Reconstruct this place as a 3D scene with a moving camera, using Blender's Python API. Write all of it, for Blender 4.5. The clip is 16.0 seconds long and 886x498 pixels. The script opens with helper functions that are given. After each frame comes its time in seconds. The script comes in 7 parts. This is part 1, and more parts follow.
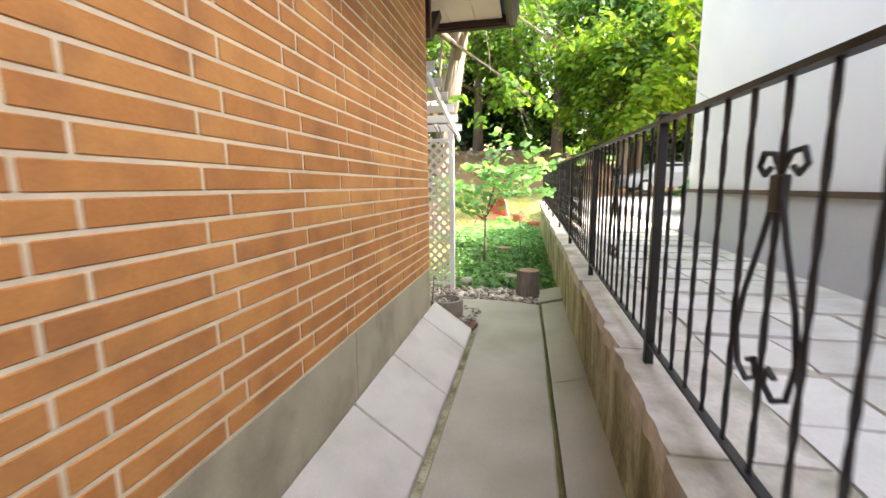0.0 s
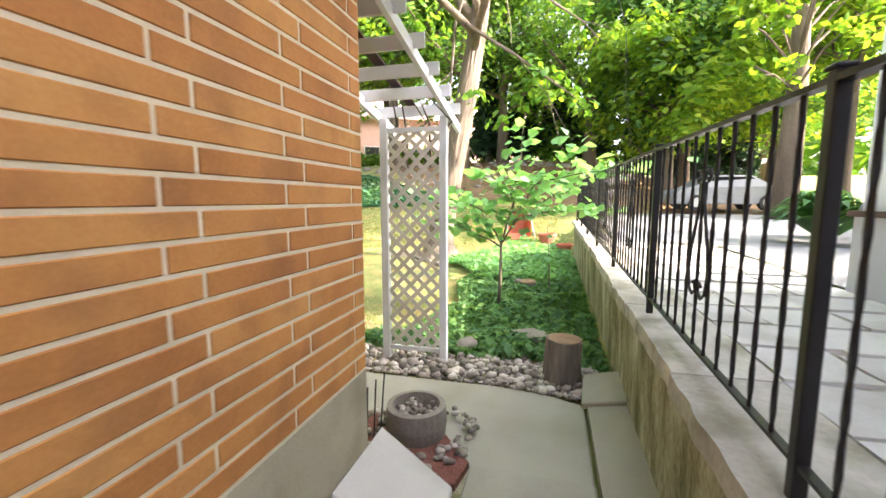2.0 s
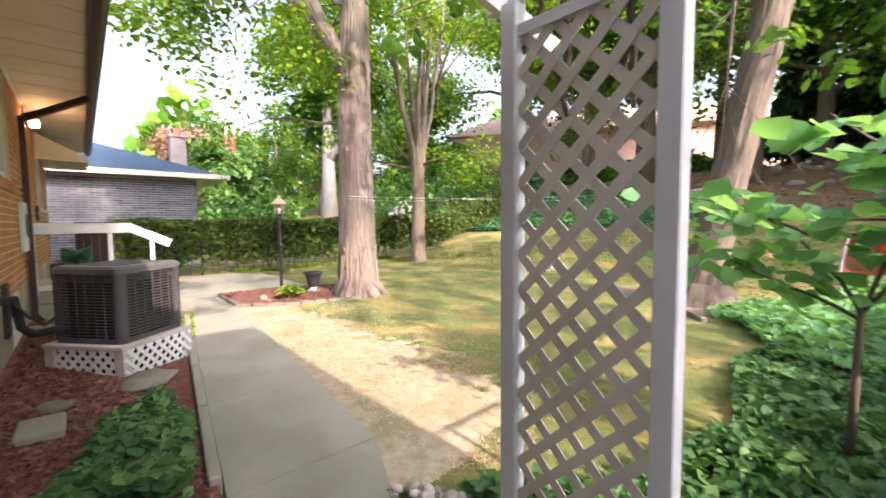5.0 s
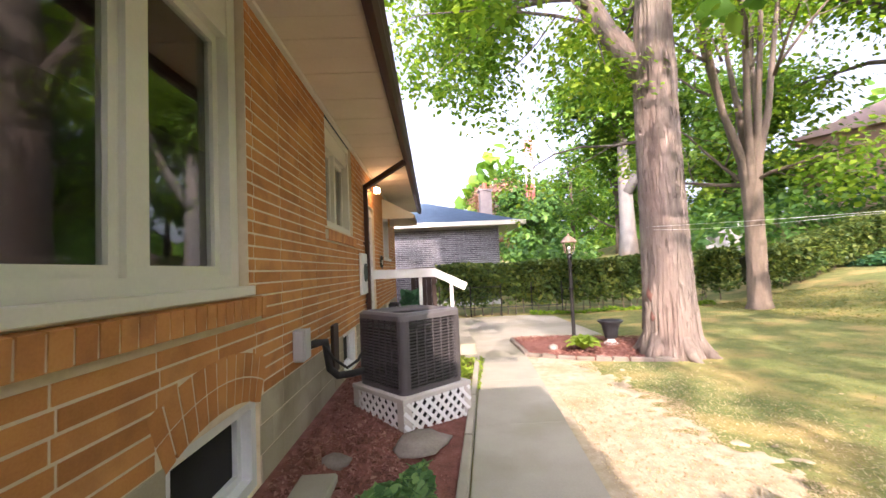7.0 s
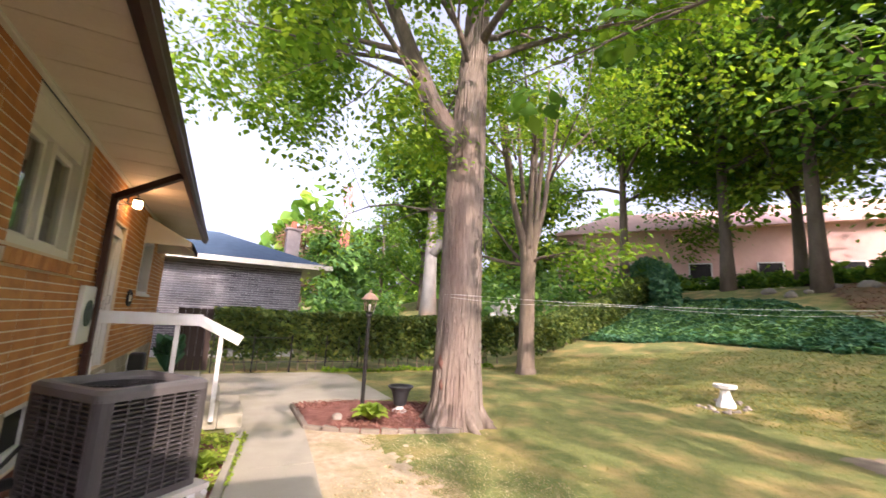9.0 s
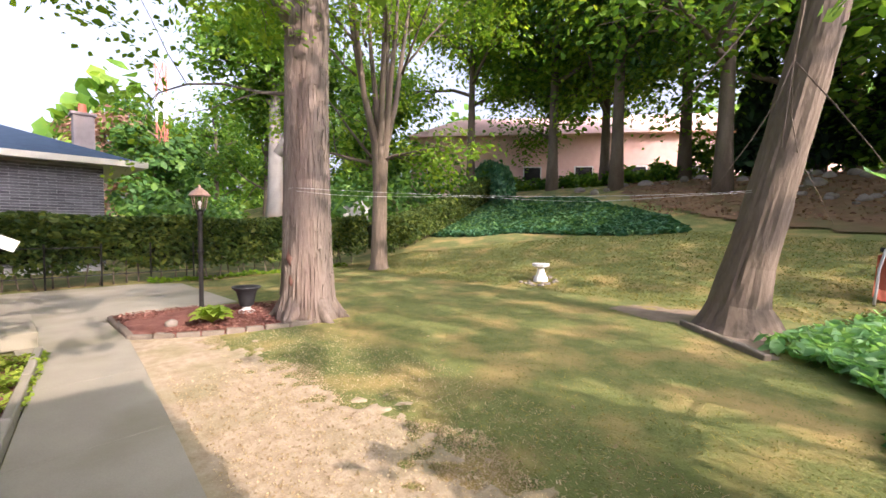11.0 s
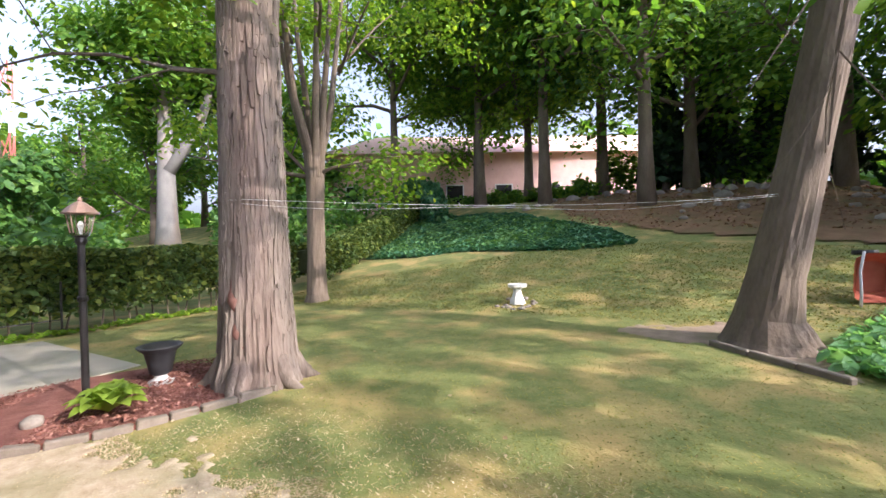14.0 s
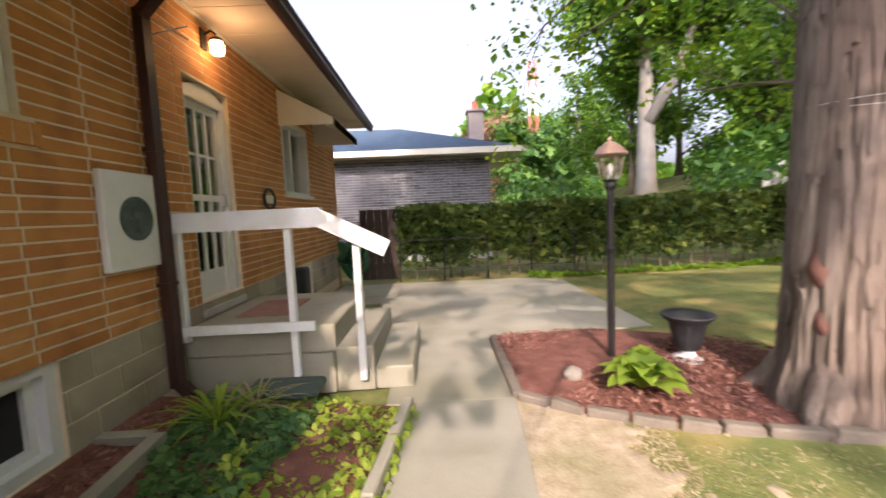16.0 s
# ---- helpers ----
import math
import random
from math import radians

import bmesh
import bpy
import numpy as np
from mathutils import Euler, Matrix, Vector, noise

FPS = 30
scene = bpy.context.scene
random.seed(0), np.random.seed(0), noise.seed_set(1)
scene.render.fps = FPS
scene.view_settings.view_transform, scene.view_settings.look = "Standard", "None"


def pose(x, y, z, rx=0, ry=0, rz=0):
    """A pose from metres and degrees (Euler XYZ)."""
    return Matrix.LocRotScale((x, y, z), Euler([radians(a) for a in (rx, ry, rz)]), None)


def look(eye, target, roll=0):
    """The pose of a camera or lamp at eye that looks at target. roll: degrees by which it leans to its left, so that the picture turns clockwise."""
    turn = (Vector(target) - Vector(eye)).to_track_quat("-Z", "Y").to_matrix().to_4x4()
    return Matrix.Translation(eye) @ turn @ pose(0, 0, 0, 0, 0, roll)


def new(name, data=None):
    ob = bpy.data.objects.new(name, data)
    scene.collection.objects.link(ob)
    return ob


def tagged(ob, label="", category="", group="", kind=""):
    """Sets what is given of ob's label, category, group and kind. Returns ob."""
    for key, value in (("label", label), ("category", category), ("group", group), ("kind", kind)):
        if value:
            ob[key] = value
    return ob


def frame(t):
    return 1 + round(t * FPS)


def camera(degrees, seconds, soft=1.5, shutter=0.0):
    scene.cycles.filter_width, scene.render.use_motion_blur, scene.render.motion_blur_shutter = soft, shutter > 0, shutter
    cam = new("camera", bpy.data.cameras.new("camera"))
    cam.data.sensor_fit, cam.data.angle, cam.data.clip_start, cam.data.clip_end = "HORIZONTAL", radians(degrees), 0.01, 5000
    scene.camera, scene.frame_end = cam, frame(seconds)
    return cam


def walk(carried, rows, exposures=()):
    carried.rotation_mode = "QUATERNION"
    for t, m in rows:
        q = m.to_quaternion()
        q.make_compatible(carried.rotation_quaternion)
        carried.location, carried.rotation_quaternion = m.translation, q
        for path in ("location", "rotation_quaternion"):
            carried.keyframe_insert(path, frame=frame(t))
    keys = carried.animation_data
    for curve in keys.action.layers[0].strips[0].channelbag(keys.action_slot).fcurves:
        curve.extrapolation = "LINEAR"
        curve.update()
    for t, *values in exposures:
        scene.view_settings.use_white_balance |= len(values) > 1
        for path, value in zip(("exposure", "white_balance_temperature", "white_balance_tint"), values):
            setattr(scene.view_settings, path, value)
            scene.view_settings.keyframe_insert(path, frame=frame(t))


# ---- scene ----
cam = camera(94.3, 16.0, soft=1.5, shutter=0.3)
METRES, EYE, TILT, LEAN, TURN = 10.9, 1.55, 0.0, 0.0, 11.3
PATH = [
    (0, (-0.03, -0.045, 1.549), (-0.42, 1.892, 1.25), -0.7),
    (0.5, (-0.01, 0.615, 1.525), (-0.468, 2.543, 1.249), -0.3),
    (1, (-0.012, 1.184, 1.545), (-0.505, 3.104, 1.28), -0.1),
    (1.5, (-0.016, 1.761, 1.558), (-0.528, 3.677, 1.3), -0.1),
    (2, (-0.106, 2.292, 1.562), (-0.616, 4.211, 1.326), -0.0),
    (2.5, (-0.113, 2.804, 1.566), (-0.708, 4.699, 1.332), -0.5),
    (3, (-0.152, 3.26, 1.551), (-0.829, 5.13, 1.335), -0.9),
    (3.5, (-0.284, 3.711, 1.558), (-1.071, 5.538, 1.35), -1.1),
    (4, (-0.346, 4.163, 1.559), (-1.349, 5.886, 1.394), -0.8),
    (4.5, (-0.451, 4.541, 1.516), (-1.675, 6.115, 1.364), -0.6),
    (5, (-0.653, 4.85, 1.497), (-2.155, 6.164, 1.365), -0.5),
    (5.2, (-0.713, 4.891, 1.5), (-2.299, 6.104, 1.391), 0.4),
    (7.3, (-1.98, 5.512, 1.501), (-3.977, 5.508, 1.62), -2.4),
    (7.5, (-2.075, 5.573, 1.543), (-4.068, 5.638, 1.707), -1.2),
    (8, (-2.254, 5.643, 1.63), (-4.198, 6.0, 1.93), 1.8),
    (8.5, (-2.347, 5.672, 1.678), (-4.205, 6.312, 2.047), 3.2),
    (9, (-2.387, 5.7, 1.654), (-4.136, 6.612, 1.983), 2.9),
    (9.5, (-2.355, 5.738, 1.608), (-3.993, 6.865, 1.83), 1.5),
    (10, (-2.316, 5.734, 1.569), (-3.826, 7.042, 1.668), 0.9),
    (10.2, (-2.304, 5.727, 1.556), (-3.768, 7.09, 1.604), 1.0),
    (12.3, (-3.014, 5.917, 1.362), (-4.292, 7.441, 1.154), -0.5),
    (12.5, (-3.196, 5.902, 1.373), (-4.47, 7.43, 1.17), -0.8),
    (13, (-3.555, 6.019, 1.395), (-4.759, 7.609, 1.241), -1.1),
    (13.5, (-3.919, 6.168, 1.435), (-5.046, 7.817, 1.332), -1.2),
    (14, (-4.292, 6.21, 1.467), (-5.284, 7.947, 1.454), -1.5),
    (14.5, (-4.674, 6.287, 1.463), (-5.847, 7.907, 1.448), -1.2),
    (15, (-5.078, 6.423, 1.463), (-6.696, 7.597, 1.391), -0.4),
    (15.5, (-5.48, 6.444, 1.439), (-7.388, 7.021, 1.284), -0.8),
    (16, (-5.884, 6.396, 1.434), (-7.876, 6.436, 1.26), -2.5),
]
LIGHTEN = [(0.0, 3.46, 6450, 17), (1.5, 3.26, 6250, 17), (2.5, 3.21, 6250, 19), (3.5, 3.0, 6250, 21), (5.0, 2.06, 5950, 24), (7.5, 2.11, 5950, 30), (8.5, 1.84, 6050, 30), (10.0, 1.48, 6100, 28), (12.5, 1.58, 5600, 23), (13.5, 1.48, 5500, 21), (14.5, 1.48, 5600, 22), (16.0, 1.43, 6050, 25)]
walk(cam, [(t, look(eye, target, roll)) for t, eye, target, roll in PATH], LIGHTEN)

# ---- light ----
SUN_EL, SUN_YAW = radians(30), math.atan2(1.0, -0.051)
world = bpy.data.worlds.new("sky")
scene.world = world
world.use_nodes = True
wn = world.node_tree
sky = wn.nodes.new("ShaderNodeTexSky")
sky.sky_type, sky.sun_disc = "NISHITA", False
sky.sun_elevation, sky.sun_rotation = SUN_EL, SUN_YAW
sky.air_density, sky.dust_density, sky.ozone_density = 1.0, 7.0, 0.8
wn.nodes["Background"].inputs["Strength"].default_value = 0.15
haze = wn.nodes.new("ShaderNodeHueSaturation")
haze.inputs["Saturation"].default_value, haze.inputs["Value"].default_value = 0.45, 1.1
wn.links.new(sky.outputs[0], haze.inputs["Color"])
wn.links.new(haze.outputs[0], wn.nodes["Background"].inputs["Color"])
sun = new("sun", bpy.data.lights.new("sun", "SUN"))
sun.data.energy, sun.data.angle, sun.data.color = 2.6, radians(0.5), (1.0, 0.84, 0.60)
SUN_TO = Vector((math.cos(SUN_EL), -0.051 * math.cos(SUN_EL), math.sin(SUN_EL))).normalized()
sun.matrix_basis = look(SUN_TO * 60, (0, 0, 0))

# ---- helpers of this scene ----
RNG = np.random.default_rng(7)


def mesh_of(bm, name="mesh", smooth=False):
    me = bpy.data.meshes.new(name)
    bm.to_mesh(me)
    bm.free()
    if smooth:
        me.polygons.foreach_set("use_smooth", [True] * len(me.polygons))
    return me


def part(name, bm, material, parent=None, label="", smooth=False):
    ob = new(name, mesh_of(bm, name, smooth) if isinstance(bm, bmesh.types.BMesh) else bm)
    if material is not None and not ob.data.materials:
        ob.data.materials.append(material)
    ob.parent = parent
    if label:
        tagged(ob, label)
    return ob


def thing(name, at, label, category, group="", kind=""):
    e = new(name)
    e.location = at
    e.empty_display_size = 0.1
    return tagged(e, label, category, group, kind)


def bm_new():
    return bmesh.new()


def box(bm, x0, x1, y0, y1, z0, z1, bevel=0.0):
    vs = [bm.verts.new(p) for p in ((x0, y0, z0), (x1, y0, z0), (x1, y1, z0), (x0, y1, z0),
                                    (x0, y0, z1), (x1, y0, z1), (x1, y1, z1), (x0, y1, z1))]
    fs = [bm.faces.new([vs[i] for i in f]) for f in ((3, 2, 1, 0), (4, 5, 6, 7), (0, 1, 5, 4), (1, 2, 6, 5), (2, 3, 7, 6), (3, 0, 4, 7))]
    if bevel:
        es = list({e for f in fs for e in f.edges})
        bmesh.ops.bevel(bm, geom=es, offset=bevel, segments=1, affect="EDGES")
    return bm


def cbox(x0, x1, y0, y1, z0, z1, bevel=0.0):
    return box(bm_new(), min(x0, x1), max(x0, x1), min(y0, y1), max(y0, y1), min(z0, z1), max(z0, z1), bevel)


def beam(bm, a, b, w, h, up=(0, 0, 1)):
    """A square bar from a to b, w wide and h high."""
    a, b = Vector(a), Vector(b)
    d = (b - a).normalized()
    s = d.cross(Vector(up))
    s = s.normalized() if s.length > 1e-5 else Vector((1, 0, 0))
    u = s.cross(d).normalized()
    vs = [bm.verts.new(p + s * w / 2 * i + u * h / 2 * j) for p in (a, b) for i, j in ((-1, -1), (1, -1), (1, 1), (-1, 1))]
    for f in ((3, 2, 1, 0), (4, 5, 6, 7), (0, 1, 5, 4), (1, 2, 6, 5), (2, 3, 7, 6), (3, 0, 4, 7)):
        bm.faces.new([vs[i] for i in f])
    return bm


def tube(bm, pts, radii, n=8, wob=None, cap=True):
    """A round bar along pts; wob(angle, i) scales a ring's radius."""
    pts = [Vector(p) for p in pts]
    if not hasattr(radii, "__len__"):
        radii = [radii] * len(pts)
    ref = Vector((0.31, 0.17, 0.05)).normalized()
    rings = []
    for i, p in enumerate(pts):
        d = (pts[min(i + 1, len(pts) - 1)] - pts[max(i - 1, 0)]).normalized()
        r0 = ref if abs(d.dot(ref)) < 0.95 else Vector((0, 1, 0))
        u = d.cross(r0).normalized()
        v = d.cross(u)
        ring = []
        for k in range(n):
            a = 2 * math.pi * k / n
            r = radii[i] * (wob(a, i) if wob else 1)
            ring.append(bm.verts.new(p + (u * math.cos(a) + v * math.sin(a)) * r))
        rings.append(ring)
    for a, b in zip(rings, rings[1:]):
        for k in range(n):
            bm.faces.new((a[k], a[(k + 1) % n], b[(k + 1) % n], b[k]))
    if cap:
        bm.faces.new(rings[0][::-1])
        bm.faces.new(rings[-1])
    return bm


def lathe(bm, profile, at, n=24):
    """profile: (radius, z) pairs turned round the upright axis through at."""
    x, y, z = at
    rings = []
    for r, h in profile:
        rings.append([bm.verts.new((x + r * math.cos(2 * math.pi * k / n), y + r * math.sin(2 * math.pi * k / n), z + h)) for k in range(n)])
    for a, b in zip(rings, rings[1:]):
        for k in range(n):
            bm.faces.new((a[k], a[(k + 1) % n], b[(k + 1) % n], b[k]))
    bm.faces.new(rings[0][::-1])
    bm.faces.new(rings[-1])
    return bm


def slab_poly(bm, poly, z0, z1, bevel=0.0):
    """An upright prism on a floor polygon; z1 may be a function of x, y."""
    top = z1 if callable(z1) else (lambda x, y: z1)
    lo = [bm.verts.new((x, y, z0)) for x, y in poly]
    hi = [bm.verts.new((x, y, top(x, y))) for x, y in poly]
    n = len(poly)
    f = bm.faces.new(hi)
    bm.faces.new(lo[::-1])
    for k in range(n):
        bm.faces.new((lo[k], lo[(k + 1) % n], hi[(k + 1) % n], hi[k]))
    bmesh.ops.recalc_face_normals(bm, faces=bm.faces)
    if bevel:
        bmesh.ops.bevel(bm, geom=list(f.edges), offset=bevel, segments=1, affect="EDGES")
    return bm


def mesh_np(name, verts, quads, material):
    """A mesh from an array of corners and an array of quads."""
    me = bpy.data.meshes.new(name)
    me.vertices.add(len(verts))
    me.vertices.foreach_set("co", np.asarray(verts, np.float32).ravel())
    nf, k = quads.shape
    me.loops.add(nf * k)
    me.loops.foreach_set("vertex_index", quads.astype(np.int32).ravel())
    me.polygons.add(nf)
    me.polygons.foreach_set("loop_start", np.arange(0, nf * k, k, dtype=np.int32))
    me.update(calc_edges=True)
    me.validate()
    me.materials.append(material)
    return me


def leaves(name, centres, size, material, up=0.5, spread=0.35, seed=1, long=1.5, droop=0.0):
    """Folded leaves, two quads each, at the centres. up: how far they face the sky."""
    rng = np.random.default_rng(seed)
    c = np.asarray(centres, float)
    n = len(c)
    nrm = rng.normal(size=(n, 3))
    nrm[:, 2] = np.abs(nrm[:, 2]) * (1 - up) + up * 2.2
    nrm /= np.linalg.norm(nrm, axis=1, keepdims=True)
    d = rng.normal(size=(n, 3))
    d[:, 2] -= droop
    d -= nrm * np.sum(d * nrm, axis=1, keepdims=True)
    d /= np.linalg.norm(d, axis=1, keepdims=True)
    s = np.cross(nrm, d)
    sz = size * (1 + spread * rng.normal(size=(n, 1))).clip(0.45, 1.8)
    L, W = d * sz * long * 0.5, s * sz * 0.5
    fold = nrm * sz * 0.14
    a, b = c - L, c + L
    p = np.stack([a, c - L * 0.15 + W + fold, b, c - L * 0.15 - W + fold, c + L * 0.55 + W * 0.62 + fold * 0.4, c + L * 0.55 - W * 0.62 + fold * 0.4], axis=1).reshape(-1, 3)
    i = np.arange(n)[:, None] * 6
    q = np.concatenate([i + np.array([[0, 1, 4, 2]]), i + np.array([[0, 2, 5, 3]])], axis=1).reshape(-1, 4)
    return mesh_np(name, p, q, material)


def in_poly(pts, poly):
    x, y = pts[:, 0], pts[:, 1]
    inside = np.zeros(len(pts), bool)
    for (x0, y0), (x1, y1) in zip(poly, poly[1:] + poly[:1]):
        cross = ((y0 > y) != (y1 > y)) & (x < (x1 - x0) * (y - y0) / (y1 - y0 + 1e-12) + x0)
        inside ^= cross
    return inside


def scatter(poly, n, rng):
    p = np.array(poly)
    lo, hi = p.min(0), p.max(0)
    out = rng.uniform(lo, hi, size=(int(n * 3.0), 2))
    out = out[in_poly(out, list(poly))]
    return out[:n]


# ---- materials ----
def ramp_of(nt, stops):
    r = nt.nodes.new("ShaderNodeValToRGB")
    while len(r.color_ramp.elements) < len(stops):
        r.color_ramp.elements.new(0.5)
    for el, (pos, col) in zip(r.color_ramp.elements, stops):
        el.position, el.color = pos, (*col, 1)
    return r


def surf(name, stops, scale=6.0, rough=0.8, bump=0.3, fine=60.0, metal=0.0, stain=None, stain_scale=1.2, stain_amount=0.6,
         random=0.0, island=0.0, squash=(1, 1, 1), spec=0.4, distance=0.01, detail=6.0):
    m = bpy.data.materials.new(name)
    m.use_nodes = True
    nt = m.node_tree
    bsdf = nt.nodes["Principled BSDF"]
    geo = nt.nodes.new("ShaderNodeNewGeometry")
    mp = nt.nodes.new("ShaderNodeMapping")
    mp.inputs["Scale"].default_value = squash
    nt.links.new(geo.outputs["Position"], mp.inputs["Vector"])
    n1 = nt.nodes.new("ShaderNodeTexNoise")
    n1.inputs["Scale"].default_value, n1.inputs["Detail"].default_value = scale, detail
    n2 = nt.nodes.new("ShaderNodeTexNoise")
    n2.inputs["Scale"].default_value, n2.inputs["Detail"].default_value = fine, 3.0
    nt.links.new(mp.outputs[0], n1.inputs["Vector"])
    nt.links.new(mp.outputs[0], n2.inputs["Vector"])
    mix = nt.nodes.new("ShaderNodeMath")
    mix.operation = "MULTIPLY_ADD"
    mix.inputs[1].default_value = 0.35
    nt.links.new(n2.outputs["Fac"], mix.inputs[0])
    sc = nt.nodes.new("ShaderNodeMath")
    sc.operation = "MULTIPLY"
    sc.inputs[1].default_value = 0.65
    nt.links.new(n1.outputs["Fac"], sc.inputs[0])
    nt.links.new(sc.outputs[0], mix.inputs[2])
    fac = mix.outputs[0]
    for amount, sock in ((random, None), (island, "Random Per Island")):
        if amount:
            src = nt.nodes.new("ShaderNodeObjectInfo").outputs["Random"] if sock is None else geo.outputs[sock]
            sh = nt.nodes.new("ShaderNodeMath")
            sh.operation = "MULTIPLY_ADD"
            sh.inputs[1].default_value, sh.inputs[2].default_value = amount, -amount / 2
            nt.links.new(src, sh.inputs[0])
            ad = nt.nodes.new("ShaderNodeMath")
            nt.links.new(fac, ad.inputs[0])
            nt.links.new(sh.outputs[0], ad.inputs[1])
            fac = ad.outputs[0]
    r = ramp_of(nt, stops)
    nt.links.new(fac, r.inputs[0])
    col = r.outputs[0]
    if stain:
        n3 = nt.nodes.new("ShaderNodeTexNoise")
        n3.inputs["Scale"].default_value, n3.inputs["Detail"].default_value = stain_scale, 5.0
        nt.links.new(mp.outputs[0], n3.inputs["Vector"])
        r3 = ramp_of(nt, [(0.48, (0, 0, 0)), (0.68, (stain_amount,) * 3)])
        nt.links.new(n3.outputs["Fac"], r3.inputs[0])
        mx = nt.nodes.new("ShaderNodeMix")
        mx.data_type = "RGBA"
        nt.links.new(r3.outputs[0], mx.inputs["Factor"])
        nt.links.new(col, mx.inputs["A"])
        mx.inputs["B"].default_value = (*stain, 1)
        col = mx.outputs["Result"]
    nt.links.new(col, bsdf.inputs["Base Color"])
    bsdf.inputs["Roughness"].default_value, bsdf.inputs["Metallic"].default_value = rough, metal
    bsdf.inputs["Specular IOR Level"].default_value = spec
    if bump:
        bp = nt.nodes.new("ShaderNodeBump")
        bp.inputs["Strength"].default_value, bp.inputs["Distance"].default_value = bump, distance
        nt.links.new(mix.outputs[0], bp.inputs["Height"])
        nt.links.new(bp.outputs[0], bsdf.inputs["Normal"])
    return m


def leaf_mat(name, stops, light=0.45, patch=0.5):
    m = bpy.data.materials.new(name)
    m.use_nodes = True
    nt = m.node_tree
    out = nt.nodes["Material Output"]
    bsdf = nt.nodes["Principled BSDF"]
    geo = nt.nodes.new("ShaderNodeNewGeometry")
    n1 = nt.nodes.new("ShaderNodeTexNoise")
    n1.inputs["Scale"].default_value = patch
    nt.links.new(geo.outputs["Position"], n1.inputs["Vector"])
    ad = nt.nodes.new("ShaderNodeMath")
    ad.operation = "MULTIPLY_ADD"
    ad.inputs[1].default_value = 0.55
    nt.links.new(geo.outputs["Random Per Island"], ad.inputs[0])
    sc = nt.nodes.new("ShaderNodeMath")
    sc.operation = "MULTIPLY"
    sc.inputs[1].default_value = 0.5
    nt.links.new(n1.outputs["Fac"], sc.inputs[0])
    nt.links.new(sc.outputs[0], ad.inputs[2])
    r = ramp_of(nt, stops)
    nt.links.new(ad.outputs[0], r.inputs[0])
    nt.links.new(r.outputs[0], bsdf.inputs["Base Color"])
    bsdf.inputs["Roughness"].default_value = 0.55
    bsdf.inputs["Specular IOR Level"].default_value = 0.35
    tr = nt.nodes.new("ShaderNodeBsdfTranslucent")
    br = nt.nodes.new("ShaderNodeMix")
    br.data_type, br.blend_type = "RGBA", "MULTIPLY"
    br.inputs["Factor"].default_value = 1.0
    br.inputs["B"].default_value = (1.5, 1.45, 0.6, 1)
    nt.links.new(r.outputs[0], br.inputs["A"])
    nt.links.new(br.outputs["Result"], tr.inputs["Color"])
    ms = nt.nodes.new("ShaderNodeMixShader")
    ms.inputs[0].default_value = light
    nt.links.new(bsdf.outputs[0], ms.inputs[1])
    nt.links.new(tr.outputs[0], ms.inputs[2])
    nt.links.new(ms.outputs[0], out.inputs["Surface"])
    return m


BRICK = surf("orange_brick", [(0.15, (0.33, 0.122, 0.036)), (0.5, (0.50, 0.215, 0.062)), (0.85, (0.62, 0.31, 0.10))], 3.0, 0.85, 0.35, 90, random=0.28, stain=(0.20, 0.085, 0.04), stain_scale=5.0, stain_amount=0.4, distance=0.004)
BRICK_J = surf("orange_brick_far", [(0.15, (0.33, 0.122, 0.036)), (0.5, (0.50, 0.215, 0.062)), (0.85, (0.62, 0.31, 0.10))], 3.0, 0.85, 0.35, 90, island=0.28, stain=(0.20, 0.085, 0.04), stain_scale=5.0, stain_amount=0.4, distance=0.004)
MORTAR = surf("mortar", [(0.2, (0.57, 0.465, 0.32)), (0.8, (0.76, 0.65, 0.48))], 12, 0.95, 0.5, 120, distance=0.004)
PLINTH = surf("plinth_block", [(0.2, (0.29, 0.25, 0.17)), (0.8, (0.46, 0.405, 0.30))], 3, 0.92, 0.5, 70, stain=(0.15, 0.12, 0.08), stain_scale=2.0, random=0.2, distance=0.006)
CONC = surf("concrete", [(0.2, (0.27, 0.25, 0.20)), (0.8, (0.40, 0.375, 0.31))], 2.0, 0.9, 0.35, 80, stain=(0.19, 0.18, 0.11), stain_scale=0.9, stain_amount=0.5, distance=0.005)
CONC_L = surf("pale_slab", [(0.2, (0.42, 0.39, 0.35)), (0.8, (0.57, 0.54, 0.50))], 2.4, 0.85, 0.3, 90, stain=(0.33, 0.30, 0.25), stain_scale=2.2, stain_amount=0.5, random=0.15, distance=0.004)
MOSSY = surf("mossy_concrete", [(0.34, (0.07, 0.06, 0.03)), (0.46, (0.25, 0.225, 0.125)), (0.62, (0.50, 0.465, 0.33))], 3.2, 0.95, 0.7, 50, stain=(0.10, 0.095, 0.025), stain_scale=2.2, stain_amount=0.9, squash=(1, 1.5, 0.42), distance=0.012)
COPING = surf("coping_stone", [(0.3, (0.36, 0.33, 0.27)), (0.7, (0.60, 0.56, 0.50))], 5, 0.9, 0.8, 45, stain=(0.22, 0.20, 0.13), stain_scale=4, stain_amount=0.75, random=0.15, distance=0.012)
FLAG = surf("flagstone", [(0.2, (0.46, 0.44, 0.41)), (0.8, (0.68, 0.65, 0.61))], 3, 0.9, 0.4, 60, stain=(0.36, 0.33, 0.27), stain_scale=2.5, random=0.3, distance=0.006)
ASPHALT = surf("drive", [(0.2, (0.18, 0.18, 0.185)), (0.8, (0.27, 0.27, 0.28))], 3, 0.95, 0.4, 200, distance=0.003)
